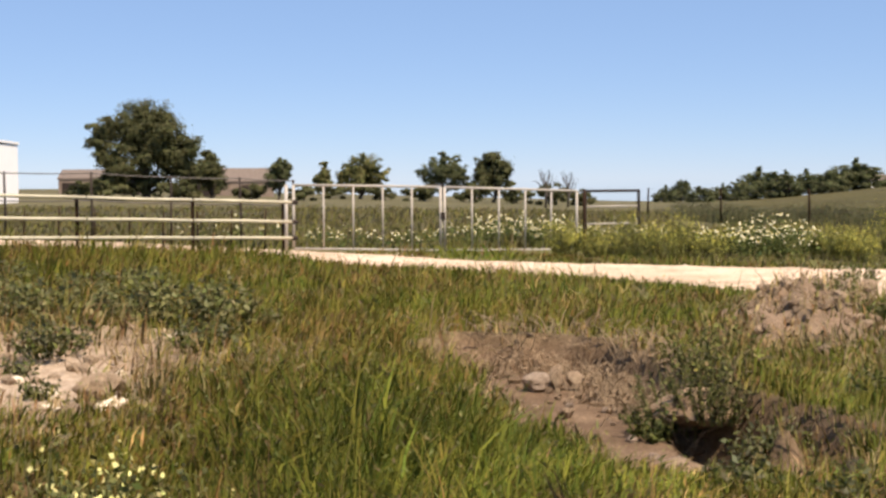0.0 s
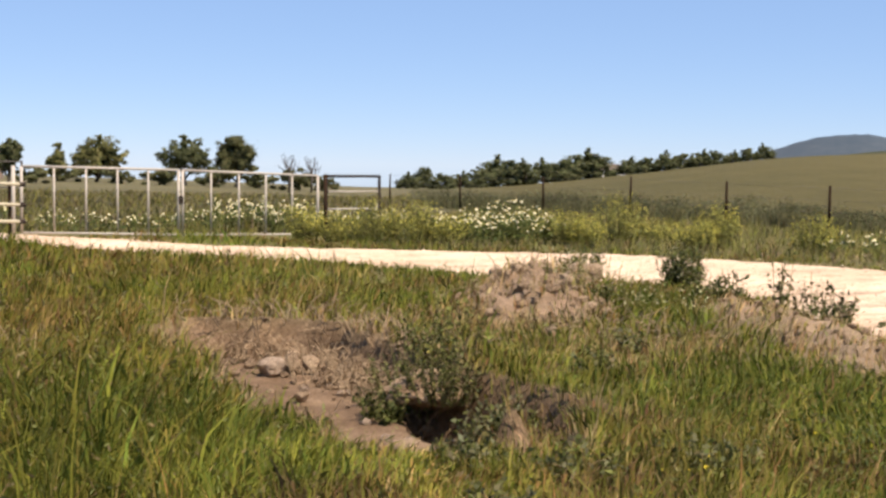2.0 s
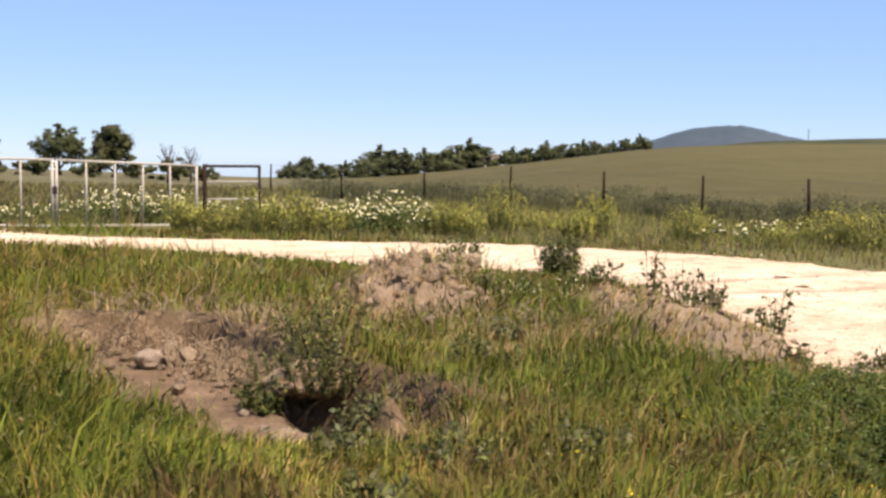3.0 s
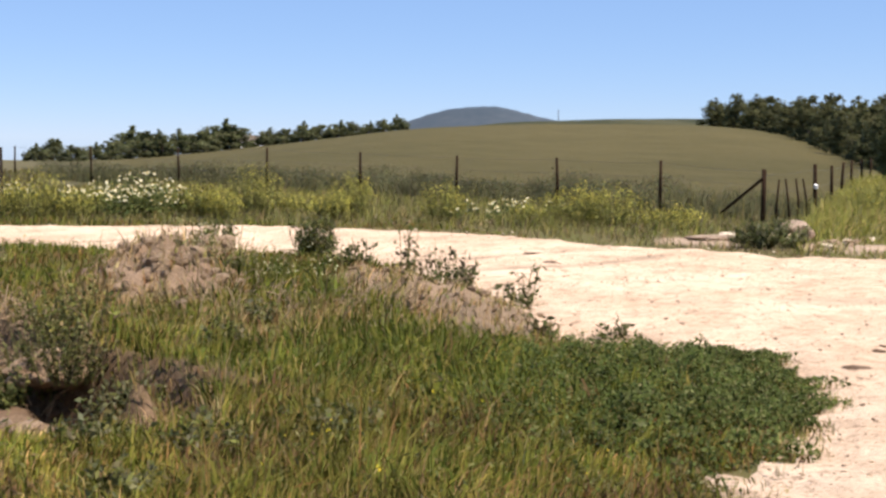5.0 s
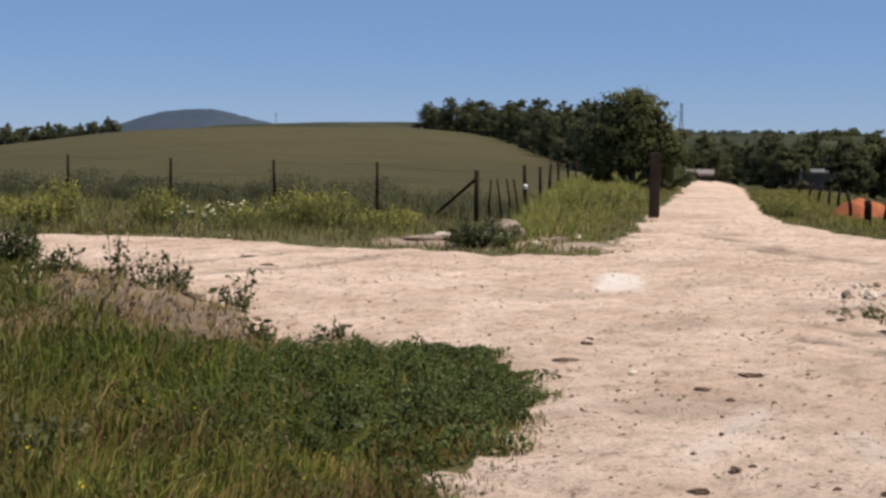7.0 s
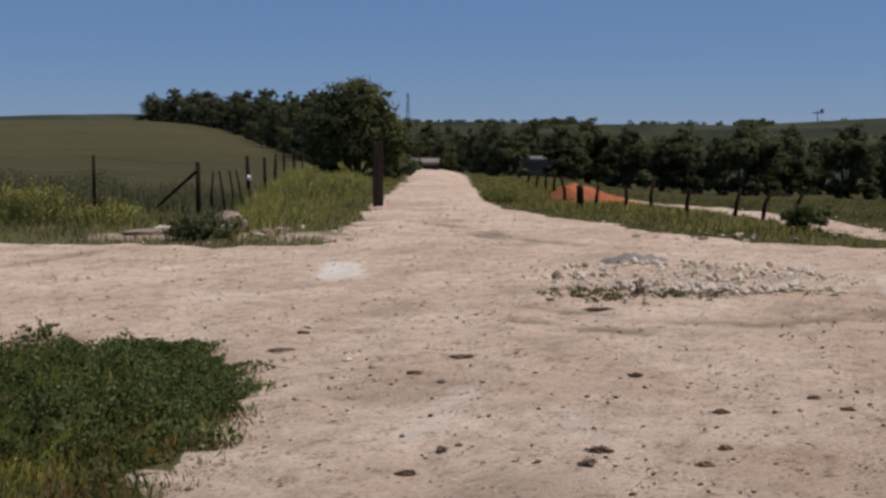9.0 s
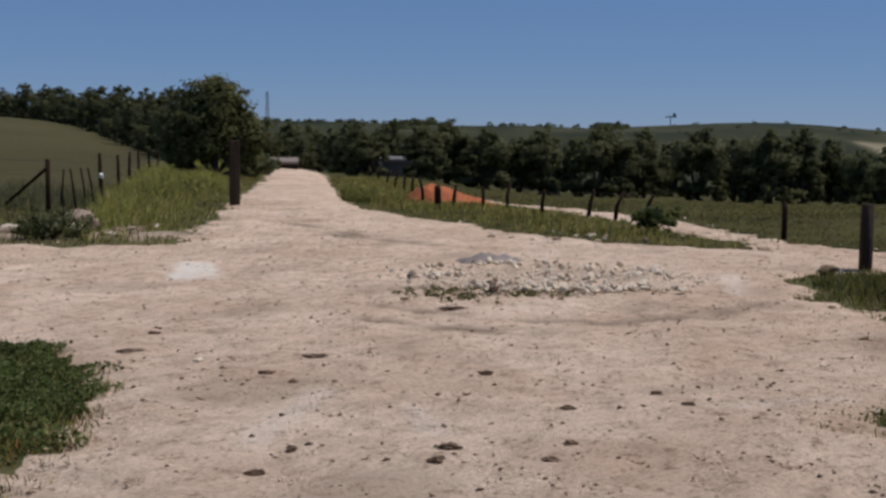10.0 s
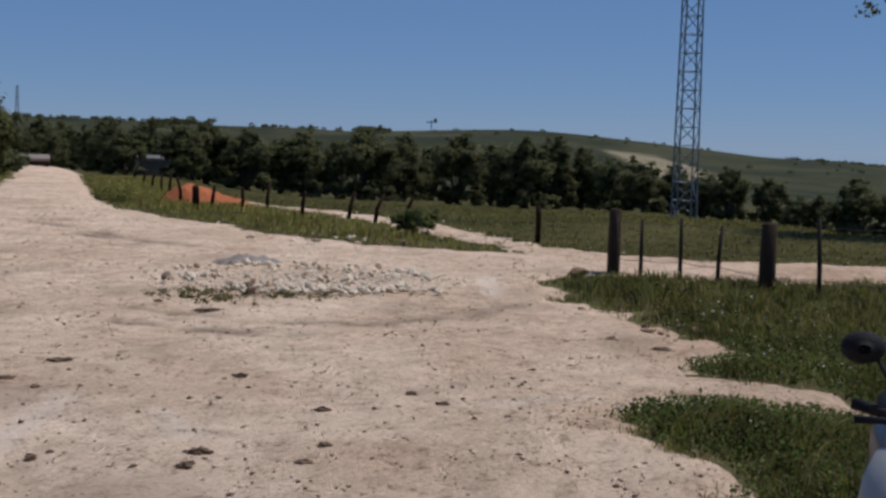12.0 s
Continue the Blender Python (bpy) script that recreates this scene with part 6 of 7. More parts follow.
def orange_heap():
    nx, ny = 48, 30
    X, Y = np.meshgrid(np.linspace(-3.2, 3.2, nx), np.linspace(-1.8, 1.8, ny))
    k = 0.8 * step(-3.1, -1.2, X) * np.clip((2.4 - X) / 3.6, 0, 1) ** 0.9 * np.exp(-(Y / 0.9) ** 2)
    Z = k * (1 + 0.1 * waves(X, Y, 0.9, 71)) + 0.03 * waves(X, Y, 0.35, 72) * np.clip(k * 4, 0, 1) - 0.12
    me = fast_mesh("earth_heap", np.c_[X.ravel(), Y.ravel(), Z.ravel()], [grid_faces(ny, nx, False)], M_ORANGE, smooth=True)
    ob = new("soil_mound", me)
    ob.matrix_basis = pose(*at(60.95, 34.5, -0.02), 0, 0, -61.0) @ Matrix.Diagonal((0.62, 0.6, 0.85, 1))
    tagged(ob, "heap of bright orange earth tipped beside the track", "soil heap")


orange_heap()


# ---- weeds, flowers and bushes ----
def upward(cs, spread, rs):
    """Shading directions of a loose mound: up and outwards."""
    c = np.array([tuple(p) for p in cs])
    return np.repeat(np.c_[c[:, :2] / (spread + 0.05) * 0.6, np.full(len(c), 0.9)] + rs.normal(0, 0.25, (len(c), 3)), 4, 0)


def weed(seed, h, spread, stalks, leaf, colours, label, place, flower=None, name="weed", per=9, group=""):
    """Leafy stalks from one root; flower: (tint, size, count on each stalk)."""
    r = random.Random(seed)
    g = thing(name, place, label, "weed", group)
    st, cs, fl = Shape(), [], []
    for i in range(stalks):
        a, l = r.uniform(0, 6.28), spread * math.sqrt(r.random())
        hh = h * r.uniform(0.45, 1.1) * (1 - 0.35 * (l / (spread + 0.01)) ** 2)
        top = Vector((math.cos(a) * l, math.sin(a) * l, hh))
        foot = Vector((math.cos(a) * l * 0.55, math.sin(a) * l * 0.55, -0.03))
        mid = foot.lerp(top, 0.55) + Vector((r.uniform(-.03, .03), r.uniform(-.03, .03), 0))
        st.tube([foot, mid, top], [0.006 + 0.004 * h, 0.005, 0.003], 4, (0.2, 0.2, 0.08))
        for k in range(per):
            q = r.uniform(0.12, 1.0)
            c = foot.lerp(top, q) + Vector((r.gauss(0, 1), r.gauss(0, 1), r.gauss(0, 0.6))) * leaf * 0.9
            cs.append(c)
        if flower:
            for k in range(flower[2]):
                fl.append(top + Vector((r.gauss(0, 1), r.gauss(0, 1), r.gauss(-0.3, 1))) * 0.07)
    tagged(part("stalk_growth", st, M_GRASS, g), kind="stuff")
    rs = np.random.RandomState(seed)
    v, q, t = cards(np.array([tuple(c) for c in cs]), leaf, tints(len(cs), colours, [1] * len(colours), rs), seed, 1.9, 0.2)
    tagged(part("leaves", fast_mesh("leaves", v, [q], M_WEED, t, soft=upward(cs, spread, rs)), M_WEED, g), kind="stuff")
    if fl:
        v, q, t = cards(np.array([tuple(c) for c in fl]), flower[1], tints(len(fl), [flower[0]], [1], rs, 0.15), seed + 1, 1.0)
        part("blossom", fast_mesh("blossom", v, [q], M_PETAL, t, soft=upward(fl, spread, rs)), M_PETAL, g, "clusters of small yellow flowers")
    return g


WEEDY, DARKW, SAGE = [(0.14, 0.165, 0.045), (0.2, 0.205, 0.07)], [(0.09, 0.115, 0.042), (0.125, 0.145, 0.055)], [(0.22, 0.22, 0.13), (0.15, 0.16, 0.085)]
DRYW = [(0.22, 0.18, 0.1), (0.14, 0.15, 0.07), (0.1, 0.09, 0.05)]
YFLOWER = (0.72, 0.6, 0.05)

# bushes along the near edge of the track
weed(81, 0.68, 0.4, 70, 0.03, DARKW + SAGE + WEEDY, "dense dark green thistle bush at the track edge", ground_at(8.35, 17.2, -0.02), None, "track_weed", 34)
for i, (x, y, h, n) in enumerate(((7.75, 14.3, 0.55, 9), (7.8, 13.2, 0.75, 9), (7.95, 12.7, 0.6, 10), (8.05, 12.3, 0.45, 14), (7.85, 10.75, 0.6, 4), (7.6, 11.6, 0.34, 8), (7.9, 15.3, 0.4, 8), (7.3, 10.0, 0.28, 6), (7.5, 13.9, 0.4, 8), (7.1, 9.2, 0.2, 8), (7.5, 8.6, 0.2, 8))):
    weed(90 + i, h, 0.22 if n > 3 else 0.05, n, 0.04, DARKW + DRYW, "dark spindly thistle at the edge of the track", ground_at(x, y), None, "thistle", 12, "thistles along the track")
# bush that overhangs the pit, and leafy weeds round the hollow
weed(82, 0.8, 0.55, 90, 0.024, [(0.27, 0.29, 0.11), (0.34, 0.33, 0.14), (0.38, 0.32, 0.17), (0.2, 0.22, 0.09)], "tall tangled green weed with dry stems over the pit", ground_at(2.98, 10.65, -0.12), None, "pit_weed", 10)
weed(87, 0.6, 0.5, 50, 0.024, [(0.24, 0.27, 0.08), (0.32, 0.32, 0.1), (0.18, 0.2, 0.07)], "tall feathery weed behind the pit", ground_at(3.3, 11.1, -0.05), None, "pit_weed", 22)
weed(83, 0.42, 0.36, 34, 0.034, [(0.22, 0.26, 0.08), (0.3, 0.3, 0.15)] + SAGE, "leafy green weed at the pit's rim", ground_at(3.32, 9.25, -0.04), None, "pit_weed", 14)
weed(84, 0.36, 0.26, 30, 0.026, DARKW + WEEDY, "leafy weeds growing at the foot of the bank", ground_at(2.55, 10.2, -0.02), None, "pit_weed", 24)
weed(85, 0.5, 0.4, 50, 0.02, DRYW + WEEDY, "tangled drying weeds over the lip of the pit", (3.02, 10.05, -0.22), None, "pit_weed", 30)
put("earth_lip", stone_mesh("earth_lip", 47, M_CLOD, 0.8, 4, 2), (3.05, 10.45, -0.2), (0.95, 0.75, 0.4), "overhanging lip of brown earth above a dark pit", "earth bank", turn=(0, 0, 20))
for i, (x, y, h, s, n) in enumerate(((2.9, 6.3, 0.24, 0.3, 14), (3.7, 6.4, 0.24, 0.35, 16), (2.4, 6.9, 0.2, 0.25, 12), (0.65, 12.9, 0.3, 0.2, 10), (-1.0, 14.4, 0.42, 0.15, 8), (-2.7, 11.0, 0.2, 0.2, 10), (-3.2, 12.0, 0.22, 0.25, 10),
                                     (4.3, 9.9, 0.3, 0.25, 10), (5.9, 14.0, 0.3, 0.3, 12), (6.4, 16.1, 0.35, 0.35, 14), (5.0, 11.0, 0.24, 0.2, 9), (2.2, 5.6, 0.22, 0.3, 14), (4.9, 5.4, 0.2, 0.3, 12))):
    weed(110 + i, h, s, n * 2, 0.028, SAGE + WEEDY, "leafy green weed in the meadow grass", ground_at(x, y), None, "leafy_weed", 12, "leafy weeds")
for i, (x, y, w) in enumerate(((-3.5, 14.6, 1.6), (-2.4, 14.3, 1.3), (-4.9, 15.2, 1.8), (-1.5, 13.9, 0.8))):
    weed(130 + i, 0.72, w * 0.5, int(60 * w), 0.04, [(0.33, 0.32, 0.16), (0.25, 0.25, 0.11), (0.19, 0.21, 0.07)], "tall grey-green leafy weeds above the scraped bank", ground_at(x, y, -0.02), None, "sage_weed", 26, "weeds above the bank")
for i, (x, y) in enumerate(((11.95, 6.2), (12.25, 5.9), (12.0, 5.6), (12.5, 5.45), (12.4, 6.1), (11.8, 5.85), (12.55, 5.1))):
    weed(420 + i, 0.06, 0.38, 34, 0.02, DRYW + [(0.22, 0.21, 0.09)], "low green weed at the edge of the rubble", ground_at(x + 0.25, y + 0.1, 0.03), None, "rubble_weed", 8, "weeds round the rubble")
rr = random.Random(35)
for i in range(9):
    weed(440 + i, rr.uniform(0.3, 0.5), 0.5, 40, 0.035, WEEDY + SAGE, "tall leafy weeds growing in the meadow", at(rr.uniform(-20, -9), rr.uniform(13.5, 23)), None, "meadow_weed", 18, "tall meadow weeds")
# yellow-flowered weeds close to the camera
rr = random.Random(33)
for i in range(11):
    b, d = rr.uniform(-20, -11.5), rr.uniform(5.2, 7.4)
    weed(150 + i, rr.uniform(0.36, 0.5), 0.16, 8, 0.03, WEEDY, "wild mustard weed with small pale yellow flowers", at(b, d), ((0.75, 0.72, 0.3), 0.032, 4), "mustard_weed", 6, "mustard weeds")
for i in range(9):
    b, d = rr.uniform(18, 40), rr.uniform(5.4, 11.5)
    weed(170 + i, rr.uniform(0.2, 0.3), 0.15, 5, 0.025, WEEDY, "low weed with a few yellow flowers", at(b, d), (YFLOWER, 0.016, 2), "flowering_weed", 6, "flowering weeds")

for i in range(12):
    weed(470 + i, rr.uniform(0.3, 0.46), 0.18, 8, 0.025, WEEDY, "green weed with small pale flowers on the mound", ground_at(rr.uniform(5.5, 7.0), rr.uniform(12.2, 15.6)), ((0.8, 0.78, 0.5), 0.02, 3), "flowering_weed", 8, "pale flowers on the mound")

# mustard and daisies along the verge
MUST = [(19.6, 28.0, 0.7, 0.6), (24.3, 27.6, 0.5, 0.6), (7.0, 29.5, 0.62, 0.7), (8.6, 29.2, 0.7, 0.8), (10.2, 28.8, 0.72, 0.9), (11.8, 28.4, 0.78, 0.9), (13.4, 28.2, 0.74, 0.8), (18.6, 28.5, 0.62, 0.8), (21.0, 29.0, 0.85, 0.9), (22.8, 29.6, 0.55, 0.8), (25.1, 28.6, 0.72, 0.8),
        (29.3, 27.4, 0.6, 0.8), (33.6, 26.4, 0.58, 0.9), (35.2, 26.0, 0.66, 1.0), (36.8, 25.6, 0.62, 1.0), (39.3, 25.4, 0.52, 0.9), (47.5, 30.0, 0.55, 1.0), (48.6, 33.0, 0.6, 1.1), (49.6, 37.0, 0.62, 1.2), (47.9, 36.0, 0.6, 1.2), (56.5, 33.0, 0.4, 0.9)]
for i, (b, d, h, w) in enumerate(MUST):
    full = 8 if b < 14 else (6 if b < 44 else -3)
    weed(200 + i, h * (1.3 if i % 3 else 0.9), w * 0.7, 80, 0.024, [(0.28, 0.29, 0.1), (0.21, 0.235, 0.08), (0.37, 0.36, 0.1)], "mound of wild mustard in yellow flower on the verge", at(b, d), ((0.72, 0.67, 0.13), 0.021, full + 5), "wild_mustard", 34, "mustard on the verge")


def daisies(seed, b, d, h, w, n):
    """A mound of white daisies with yellow eyes."""
    g = thing("daisy_clump", at(b, d), "mound of tall white daisies with yellow eyes", "flowers", "daisies on the verge")
    r = random.Random(seed)
    st, pt, ey, cs = Shape(), Shape(), Shape(), []
    for i in range(n):
        a, l = r.uniform(0, 6.28), math.sqrt(r.random())
        x, y = math.cos(a) * l * w, math.sin(a) * l * w * 0.7
        z = h * (1 - 0.45 * l * l) * r.uniform(0.62, 1.08)
        st.tube([(x * 0.8, y * 0.8, 0), (x, y, z)], [0.006, 0.004], 3, (0.16, 0.19, 0.06))
        for k in range(7):
            cs.append((x + r.gauss(0, 0.07), y + r.gauss(0, 0.07), z * r.uniform(0.15, 0.95)))
        s = r.uniform(0.024, 0.042)
        m = Matrix.Translation((x, y, z)) @ Euler((r.gauss(0.5, 0.35), r.gauss(0, 0.4), r.uniform(-0.9, 0.9))).to_matrix().to_4x4()
        ring = [m @ Vector((math.cos(j * math.pi / 5) * s * (1.0 if j % 2 else 0.78), math.sin(j * math.pi / 5) * s * (1.0 if j % 2 else 0.78), 0)) for j in range(10)]
        pt.add(ring + [m @ Vector((0, 0, 0.012))], [(j, (j + 1) % 10, 10) for j in range(10)], (0.84, 0.81, 0.58))
        eye = [m @ Vector((math.cos(j * math.pi / 3) * s * 0.38, math.sin(j * math.pi / 3) * s * 0.38, 0.014)) for j in range(6)]
        ey.add(eye + [m @ Vector((0, 0, 0.026))], [(j, (j + 1) % 6, 6) for j in range(6)], (0.75, 0.55, 0.08))
    tagged(part("stalk_growth", st, M_GRASS, g), kind="stuff")
    v, q, t = cards(np.array(cs), 0.055, tints(len(cs), [(0.14, 0.18, 0.06), (0.2, 0.22, 0.08), (0.1, 0.13, 0.05)], [1, 1, 1], np.random.RandomState(seed)), seed, 2.0)
    tagged(part("leaves", fast_mesh("leaves", v, [q], M_WEED, t, soft=upward(cs, w, np.random.RandomState(seed))), M_WEED, g), kind="stuff")
    tagged(part("petals", pt, M_PETAL, g, "white daisy petals"), kind="stuff")
    tagged(part("eyes", ey, M_PETAL, g, "yellow daisy centres"), kind="stuff")


for i, (b, d, h, w, n) in enumerate(((3.4, 33.5, 0.85, 1.0, 120), (5.0, 33.2, 0.92, 1.1, 150), (6.6, 33.6, 0.85, 1.0, 120), (9.8, 33.8, 0.72, 1.1, 130), (14.4, 29.6, 0.8, 0.9, 90), (15.6, 29.0, 0.98, 1.1, 190), (16.9, 28.8, 0.86, 0.9, 120),
                                     (-1.8, 33.0, 0.5, 1.2, 50), (0.4, 33.4, 0.55, 0.9, 30), (32.4, 27.2, 0.66, 1.1, 60), (-3.3, 34.0, 0.6, 0.9, 30), (-7.6, 36, 0.8, 1.2, 30))):
    daisies(300 + i, b, d, h * 0.95, w * 1.3, int(n * 0.7))


def clover_patch():
    """Dense low leaves over the tongue of turf that reaches into the junction."""
    r = np.random.RandomState(91)
    x, y = r.uniform(4.0, 9.0, 190000), r.uniform(3.5, 9.0, 190000)
    dep = road_edge(x, y)
    core = np.exp(-((x - 6.05) ** 2 + (y - 5.6) ** 2) / 1.3) + 0.8 * np.exp(-(off_line(x, y, 6.5, 7.2, 7.4, 6.9)[0] / 0.7) ** 2)
    k = (dep < 0.08) & (r.rand(len(x)) < core * (0.35 + 0.65 * step(-0.3, 0.3, waves(x, y, 0.7, 96) + 1.2 * core - 0.3)))
    x, y = x[k], y[k]
    n = len(x)
    top = (0.15 + 0.08 * waves(x, y, 0.6, 92)) * (0.35 + 0.65 * step(-0.1, 0.7, -dep[k]))
    z = land(x, y) + np.clip(top, 0.02, 0.3) * np.sqrt(r.rand(n)) + 0.02
    v, q, t = cards(np.c_[x, y, z], r.uniform(0.012, 0.026, n), (1 + 0.25 * waves(x, y, 0.5, 97))[:, None] * tints(n, [(0.11, 0.15, 0.042), (0.14, 0.18, 0.058), (0.085, 0.115, 0.034), (0.22, 0.24, 0.1)], [4, 4, 2, 2], r), 93, 1.4, 0.3)
    tagged(new("clover", fast_mesh("clover", v, [q], M_WEED, t, soft=np.repeat(np.c_[r.normal(0, 0.3, (n, 2)), np.ones(n)], 4, 0))), "dense dark green clover at the edge of the junction", "clover", kind="stuff")
    x, y = r.uniform(6.8, 12.0, 60000), r.uniform(-1.5, 3.0, 60000)
    dep = road_edge(x, y)
    k = (dep < 0.05) & (r.rand(len(x)) < 0.5)
    x, y = x[k], y[k]
    n = len(x)
    z = land(x, y) + (0.05 + 0.09 * step(0, 0.6, -dep[k])) * np.sqrt(r.rand(n)) + 0.02
    v, q, t = cards(np.c_[x, y, z], r.uniform(0.012, 0.026, n), tints(n, [(0.08, 0.12, 0.03), (0.11, 0.15, 0.045), (0.2, 0.21, 0.08)], [4, 4, 1], r), 94, 1.3, 0.4)
    tagged(new("low_weeds", fast_mesh("low_weeds", v, [q], M_WEED, t, soft=np.repeat(np.c_[r.normal(0, 0.3, (n, 2)), np.ones(n)], 4, 0))), "low broad-leaved weeds in the roadside tufts", "weeds", kind="stuff")


clover_patch()

weed(88, 0.48, 0.66, 120, 0.035, SAGE + DARKW, "bushy grey-green weed before the boulders", at(43.6, 21.6, -0.02), None, "verge_weed", 30)
shrub("track_bush", 86, 0.62, 1.0, "dense rounded green bush between the two tracks", at(69.8, 22.9, -0.02), 0.045, 2800, DARKW + WEEDY, "", 11)
for i, (b, d) in enumerate(((81.0, 7.9), (83.0, 8.2), (82.5, 12.5), (86.0, 12.0), (84.0, 14.0), (88.0, 11.0), (81.5, 14.4), (83.2, 13.0), (85.2, 11.2), (87.2, 12.8), (80.4, 15.2), (86.6, 10.4), (89.5, 12.0), (84.6, 12.2), (84.4, 7.6), (86.5, 8.0), (82.2, 14.8), (88.6, 9.9))):
    weed(400 + i, 0.15, 0.2, 8, 0.02, DARKW + WEEDY, "dark leafy weed in the roadside grass", at(b, d), ((0.7, 0.68, 0.55), 0.018, 3), "roadside_weed", 9, "roadside weeds")

# young bare tree beyond the gate
def bare_tree(b, d):
    g = thing("bare_tree", at(b, d), "leafless grey tree standing among the shrubs", "tree")
    r = random.Random(44)
    s, tw = Shape(), Shape()
    s.tube([(0, 0, -0.2), (0.06, 0, 1.0), (0.03, 0.05, 2.0)], [0.1, 0.08, 0.05], 7)
    for i in range(12):
        a, z = r.uniform(0, 6.28), r.uniform(0.7, 1.9)
        l = r.uniform(0.4, 1.0)
        f = Vector((0.05, 0.03, z))
        e = f + Vector((math.cos(a) * l, math.sin(a) * l, r.uniform(0.7, 1.3)))
        tw.tube([f, f.lerp(e, 0.5) + Vector((0, 0, -0.08)), e], [0.035, 0.025, 0.012], 5)
        for k in range(5):
            q = f.lerp(e, r.uniform(0.4, 1.0))
            tw.tube([q, q + Vector((r.gauss(0, 0.22), r.gauss(0, 0.22), r.uniform(0.15, 0.5)))], [0.014, 0.006], 4)
    part("trunk", s, M_BARK, g, smooth=True)
    part("branch", tw, M_BARK, g, "bare grey branches")


bare_tree(6.6, 100)
bare_tree(7.6, 108)

# tree whose outer twigs hang into the last view
tree("oak_tree", 61, 9.5, 7.0, 4.6, "evergreen oak beside the paddock with low hanging twigs", 0.09, 15000, OAK_LEAF, 10, 0.26, at(96.0, 30.0), 0, "",
     [(0, 0, 6.6, 2.2), (0.8, -0.6, 6.2, 1.9), (-0.6, 0.8, 6.5, 1.9), (0, 1.6, 6.7, 1.4), (0, 2.6, 6.0, 0.95), (0, 3.5, 5.1, 0.8), (0, 0, 8.0, 1.5), (1.0, -1.2, 6.0, 1.6)])


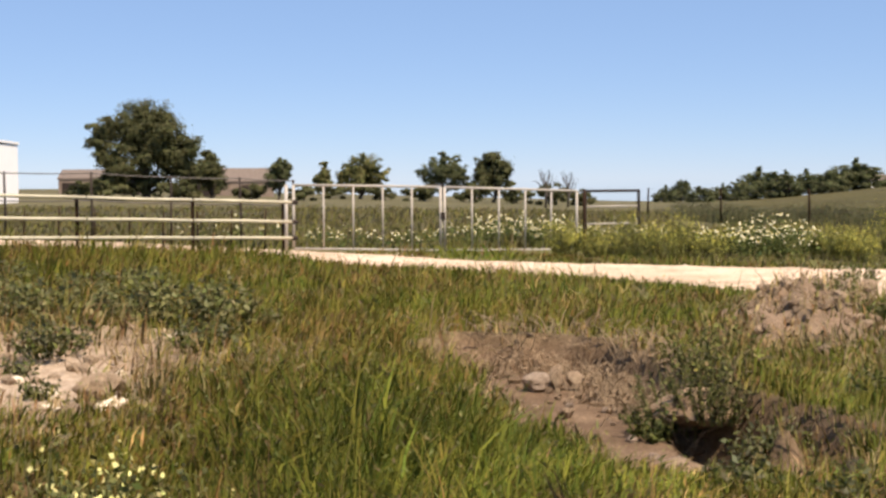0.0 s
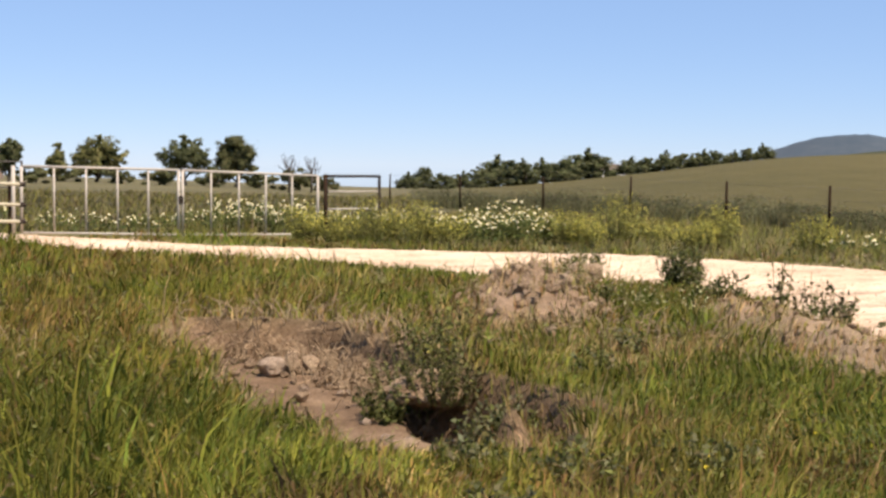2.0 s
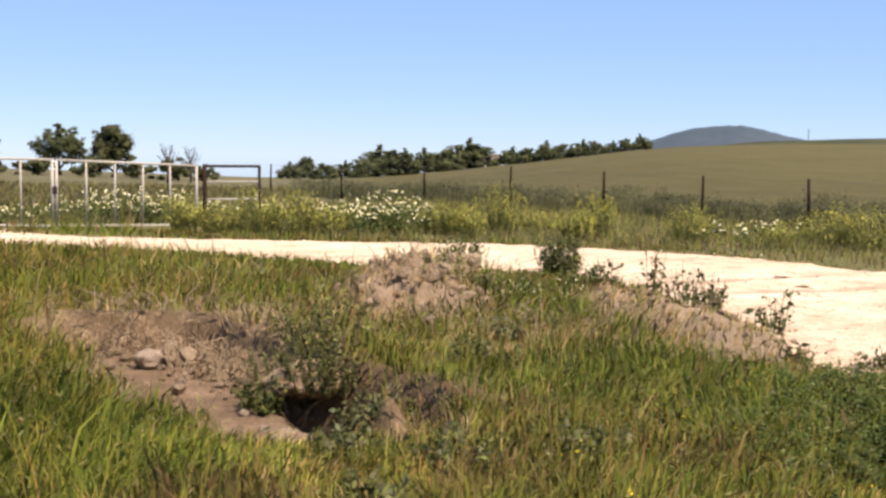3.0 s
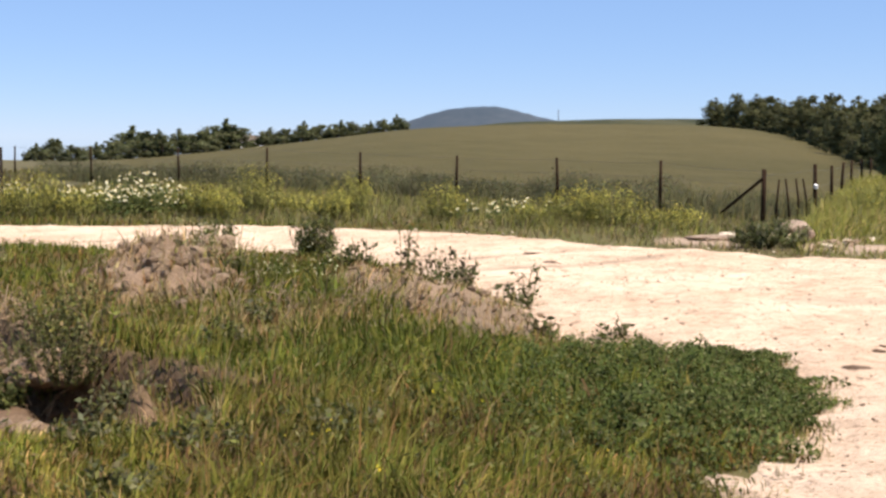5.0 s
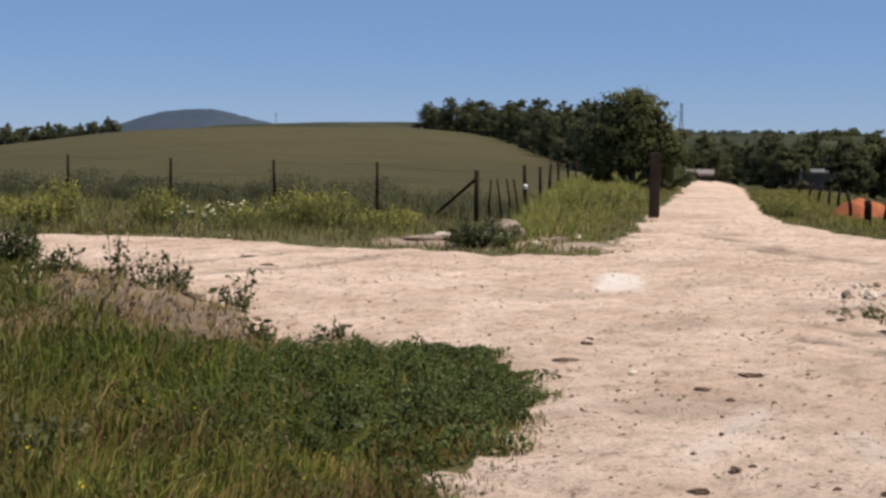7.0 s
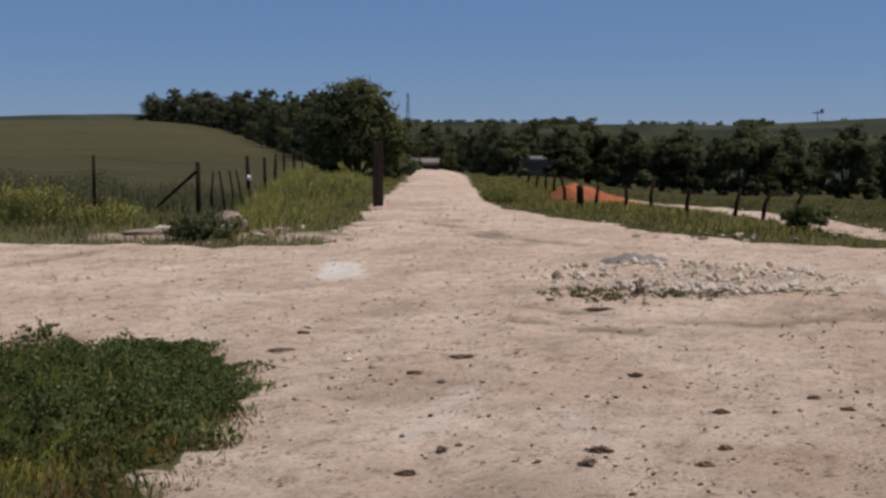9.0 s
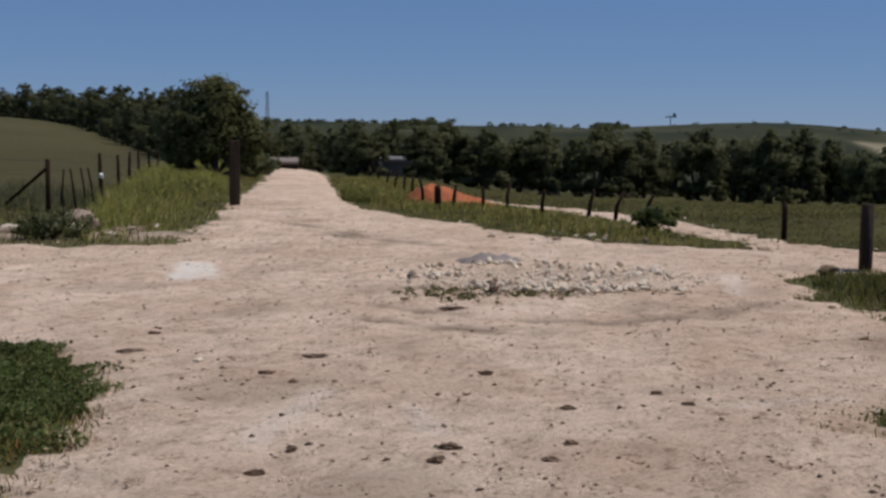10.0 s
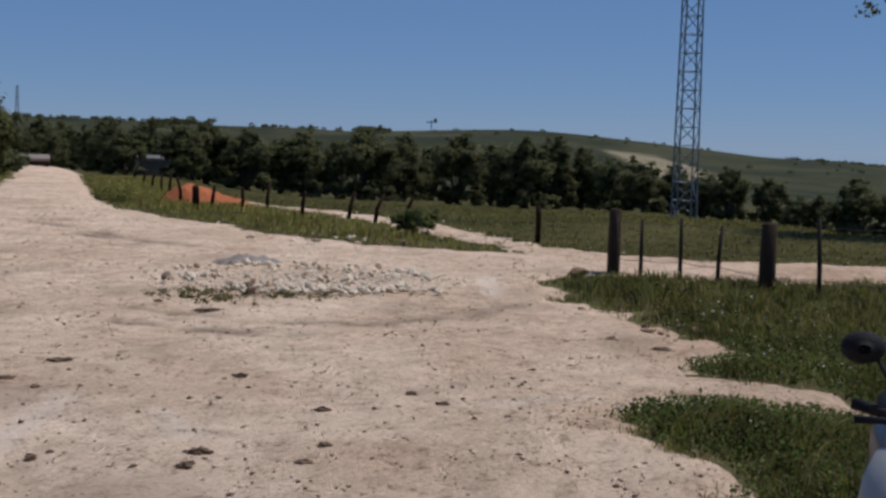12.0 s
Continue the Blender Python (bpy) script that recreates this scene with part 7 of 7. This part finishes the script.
# ---- parked motor scooter ----
def motor_scooter():
    g = thing("motor_scooter", (5.25, -0.70, 0.0), "parked motor scooter with silver-blue fairing and black mirrors", "scooter", turn=8)

    def loft(rings):
        s = Shape()
        n = len(rings[0])
        s.add([p for ring in rings for p in ring], [(i * n + j, i * n + (j + 1) % n, (i + 1) * n + (j + 1) % n, (i + 1) * n + j) for i in range(len(rings) - 1) for j in range(n)]
              + [tuple(reversed(range(n))), tuple((len(rings) - 1) * n + j for j in range(n))])
        return s

    def oval(x, y, z, rx, ry, n=20, power=1.0):
        return [(x + rx * math.cos(2 * math.pi * j / n), y + ry * math.sin(2 * math.pi * j / n), z) for j in range(n)]
    # nose points towards -x; the fairing is tall and narrow
    part("front_fairing", loft([oval(-0.36, 0, 0.36, 0.06, 0.16), oval(-0.36, 0, 0.46, 0.13, 0.3), oval(-0.33, 0, 0.6, 0.15, 0.33), oval(-0.29, 0, 0.7, 0.13, 0.31), oval(-0.25, 0, 0.77, 0.1, 0.27), oval(-0.2, 0, 0.8, 0.05, 0.14)]), M_FAIRING, g, "silver-blue front fairing", True)
    part("side_panel", loft([oval(0.45, 0, 0.36, 0.42, 0.17), oval(0.45, 0, 0.5, 0.46, 0.2), oval(0.5, 0, 0.66, 0.44, 0.18), oval(0.52, 0, 0.72, 0.4, 0.14)]), M_DARKLAC, g, "dark navy rear body", True)
    part("seat", loft([oval(0.48, 0, 0.715, 0.42, 0.15), oval(0.48, 0, 0.76, 0.44, 0.17), oval(0.5, 0, 0.8, 0.38, 0.13)]), M_RUBBER, g, "black padded seat", True)
    part("footboard", Shape().box((-0.3, -0.17, 0.3), (0.2, 0.17, 0.37), None, 0.02), M_RUBBER, g)
    part("leg_shield", Shape().box((-0.24, -0.24, 0.36), (-0.19, 0.24, 0.84), None, 0.02), M_DARKLAC, g, "dark navy inner leg shield")
    part("headlight", loft([[(-0.5, 0.1 * math.cos(a), 0.62 + 0.07 * math.sin(a)) for a in [2 * math.pi * j / 16 for j in range(16)]], [(-0.46, 0.13 * math.cos(a), 0.62 + 0.09 * math.sin(a)) for a in [2 * math.pi * j / 16 for j in range(16)]]]), M_ZINC, g, "oval headlight")
    bar = part("handlebar", Shape().tube([(-0.11, -0.33, 0.885), (-0.17, -0.15, 0.85), (-0.17, 0.15, 0.85), (-0.11, 0.33, 0.885)], 0.014, 8), M_STEEL, g, smooth=True)
    for s in (-1, 1):
        part("grip", Shape().tube([(-0.13, s * 0.24, 0.867), (-0.11, s * 0.33, 0.885)], 0.019, 10), M_RUBBER, bar, smooth=True)
        part("brake_lever", Shape().tube([(-0.2, s * 0.17, 0.85), (-0.21, s * 0.25, 0.855), (-0.19, s * 0.33, 0.85)], [0.012, 0.011, 0.014], 8), M_RUBBER, bar, "black brake lever", True)
        stem = part("mirror", Shape().tube([(-0.13, s * 0.22, 0.86), (-0.12, s * 0.23, 0.97), (-0.1, s * 0.26, 1.03)], 0.006, 6), M_RUBBER, g, "black round rear-view mirror", True)
        cup = Shape()
        ring = [(-0.1 + dx, s * 0.305 + ry * math.cos(a), 1.06 + rz * math.sin(a)) for dx, ry, rz in ((-0.036, 0.02, 0.015), (-0.03, 0.042, 0.031), (-0.016, 0.062, 0.046), (0.004, 0.07, 0.052)) for a in [2 * math.pi * j / 20 for j in range(20)]]
        cup.add(ring, [(i * 20 + j, i * 20 + (j + 1) % 20, (i + 1) * 20 + (j + 1) % 20, (i + 1) * 20 + j) for i in range(3) for j in range(20)] + [tuple(range(20)), tuple(60 + j for j in range(20))])
        part("mirror_shell", cup, M_RUBBER, stem, smooth=True)
    for x in (-0.52, 0.72):
        t = Shape()
        n, m = 32, 10
        vs = [(x + (0.2 + 0.055 * math.cos(b)) * math.cos(a), 0.055 * math.sin(b), 0.255 + (0.2 + 0.055 * math.cos(b)) * math.sin(a)) for a in [2 * math.pi * i / n for i in range(n)] for b in [2 * math.pi * j / m for j in range(m)]]
        t.add(vs, [(i * m + j, i * m + (j + 1) % m, ((i + 1) % n) * m + (j + 1) % m, ((i + 1) % n) * m + j) for i in range(n) for j in range(m)])
        wheel = part("wheel", Shape().tube([(x, -0.045, 0.255), (x, 0.045, 0.255)], 0.05, 14), M_STEEL, g, "wheel with steel hub")
        part("tyre", t, M_RUBBER, wheel, smooth=True)
        part("rim", Shape().tube([(x, -0.02, 0.255), (x, 0.02, 0.255)], 0.165, 24), M_ZINC, wheel)
    part("mudguard", loft([oval(-0.52, 0, 0.5, 0.17, 0.065), oval(-0.52, 0, 0.54, 0.13, 0.055), oval(-0.51, 0, 0.56, 0.07, 0.03)]), M_FAIRING, g, smooth=True)
    part("fork", Shape().tube([(-0.52, 0.07, 0.255), (-0.36, 0.07, 0.6)], 0.02, 8).tube([(-0.52, -0.07, 0.255), (-0.36, -0.07, 0.6)], 0.02, 8), M_STEEL, g, smooth=True)
    part("side_stand", Shape().tube([(0.2, 0.1, 0.32), (0.22, 0.2, 0.03)], 0.012, 6), M_STEEL, g)


motor_scooter()
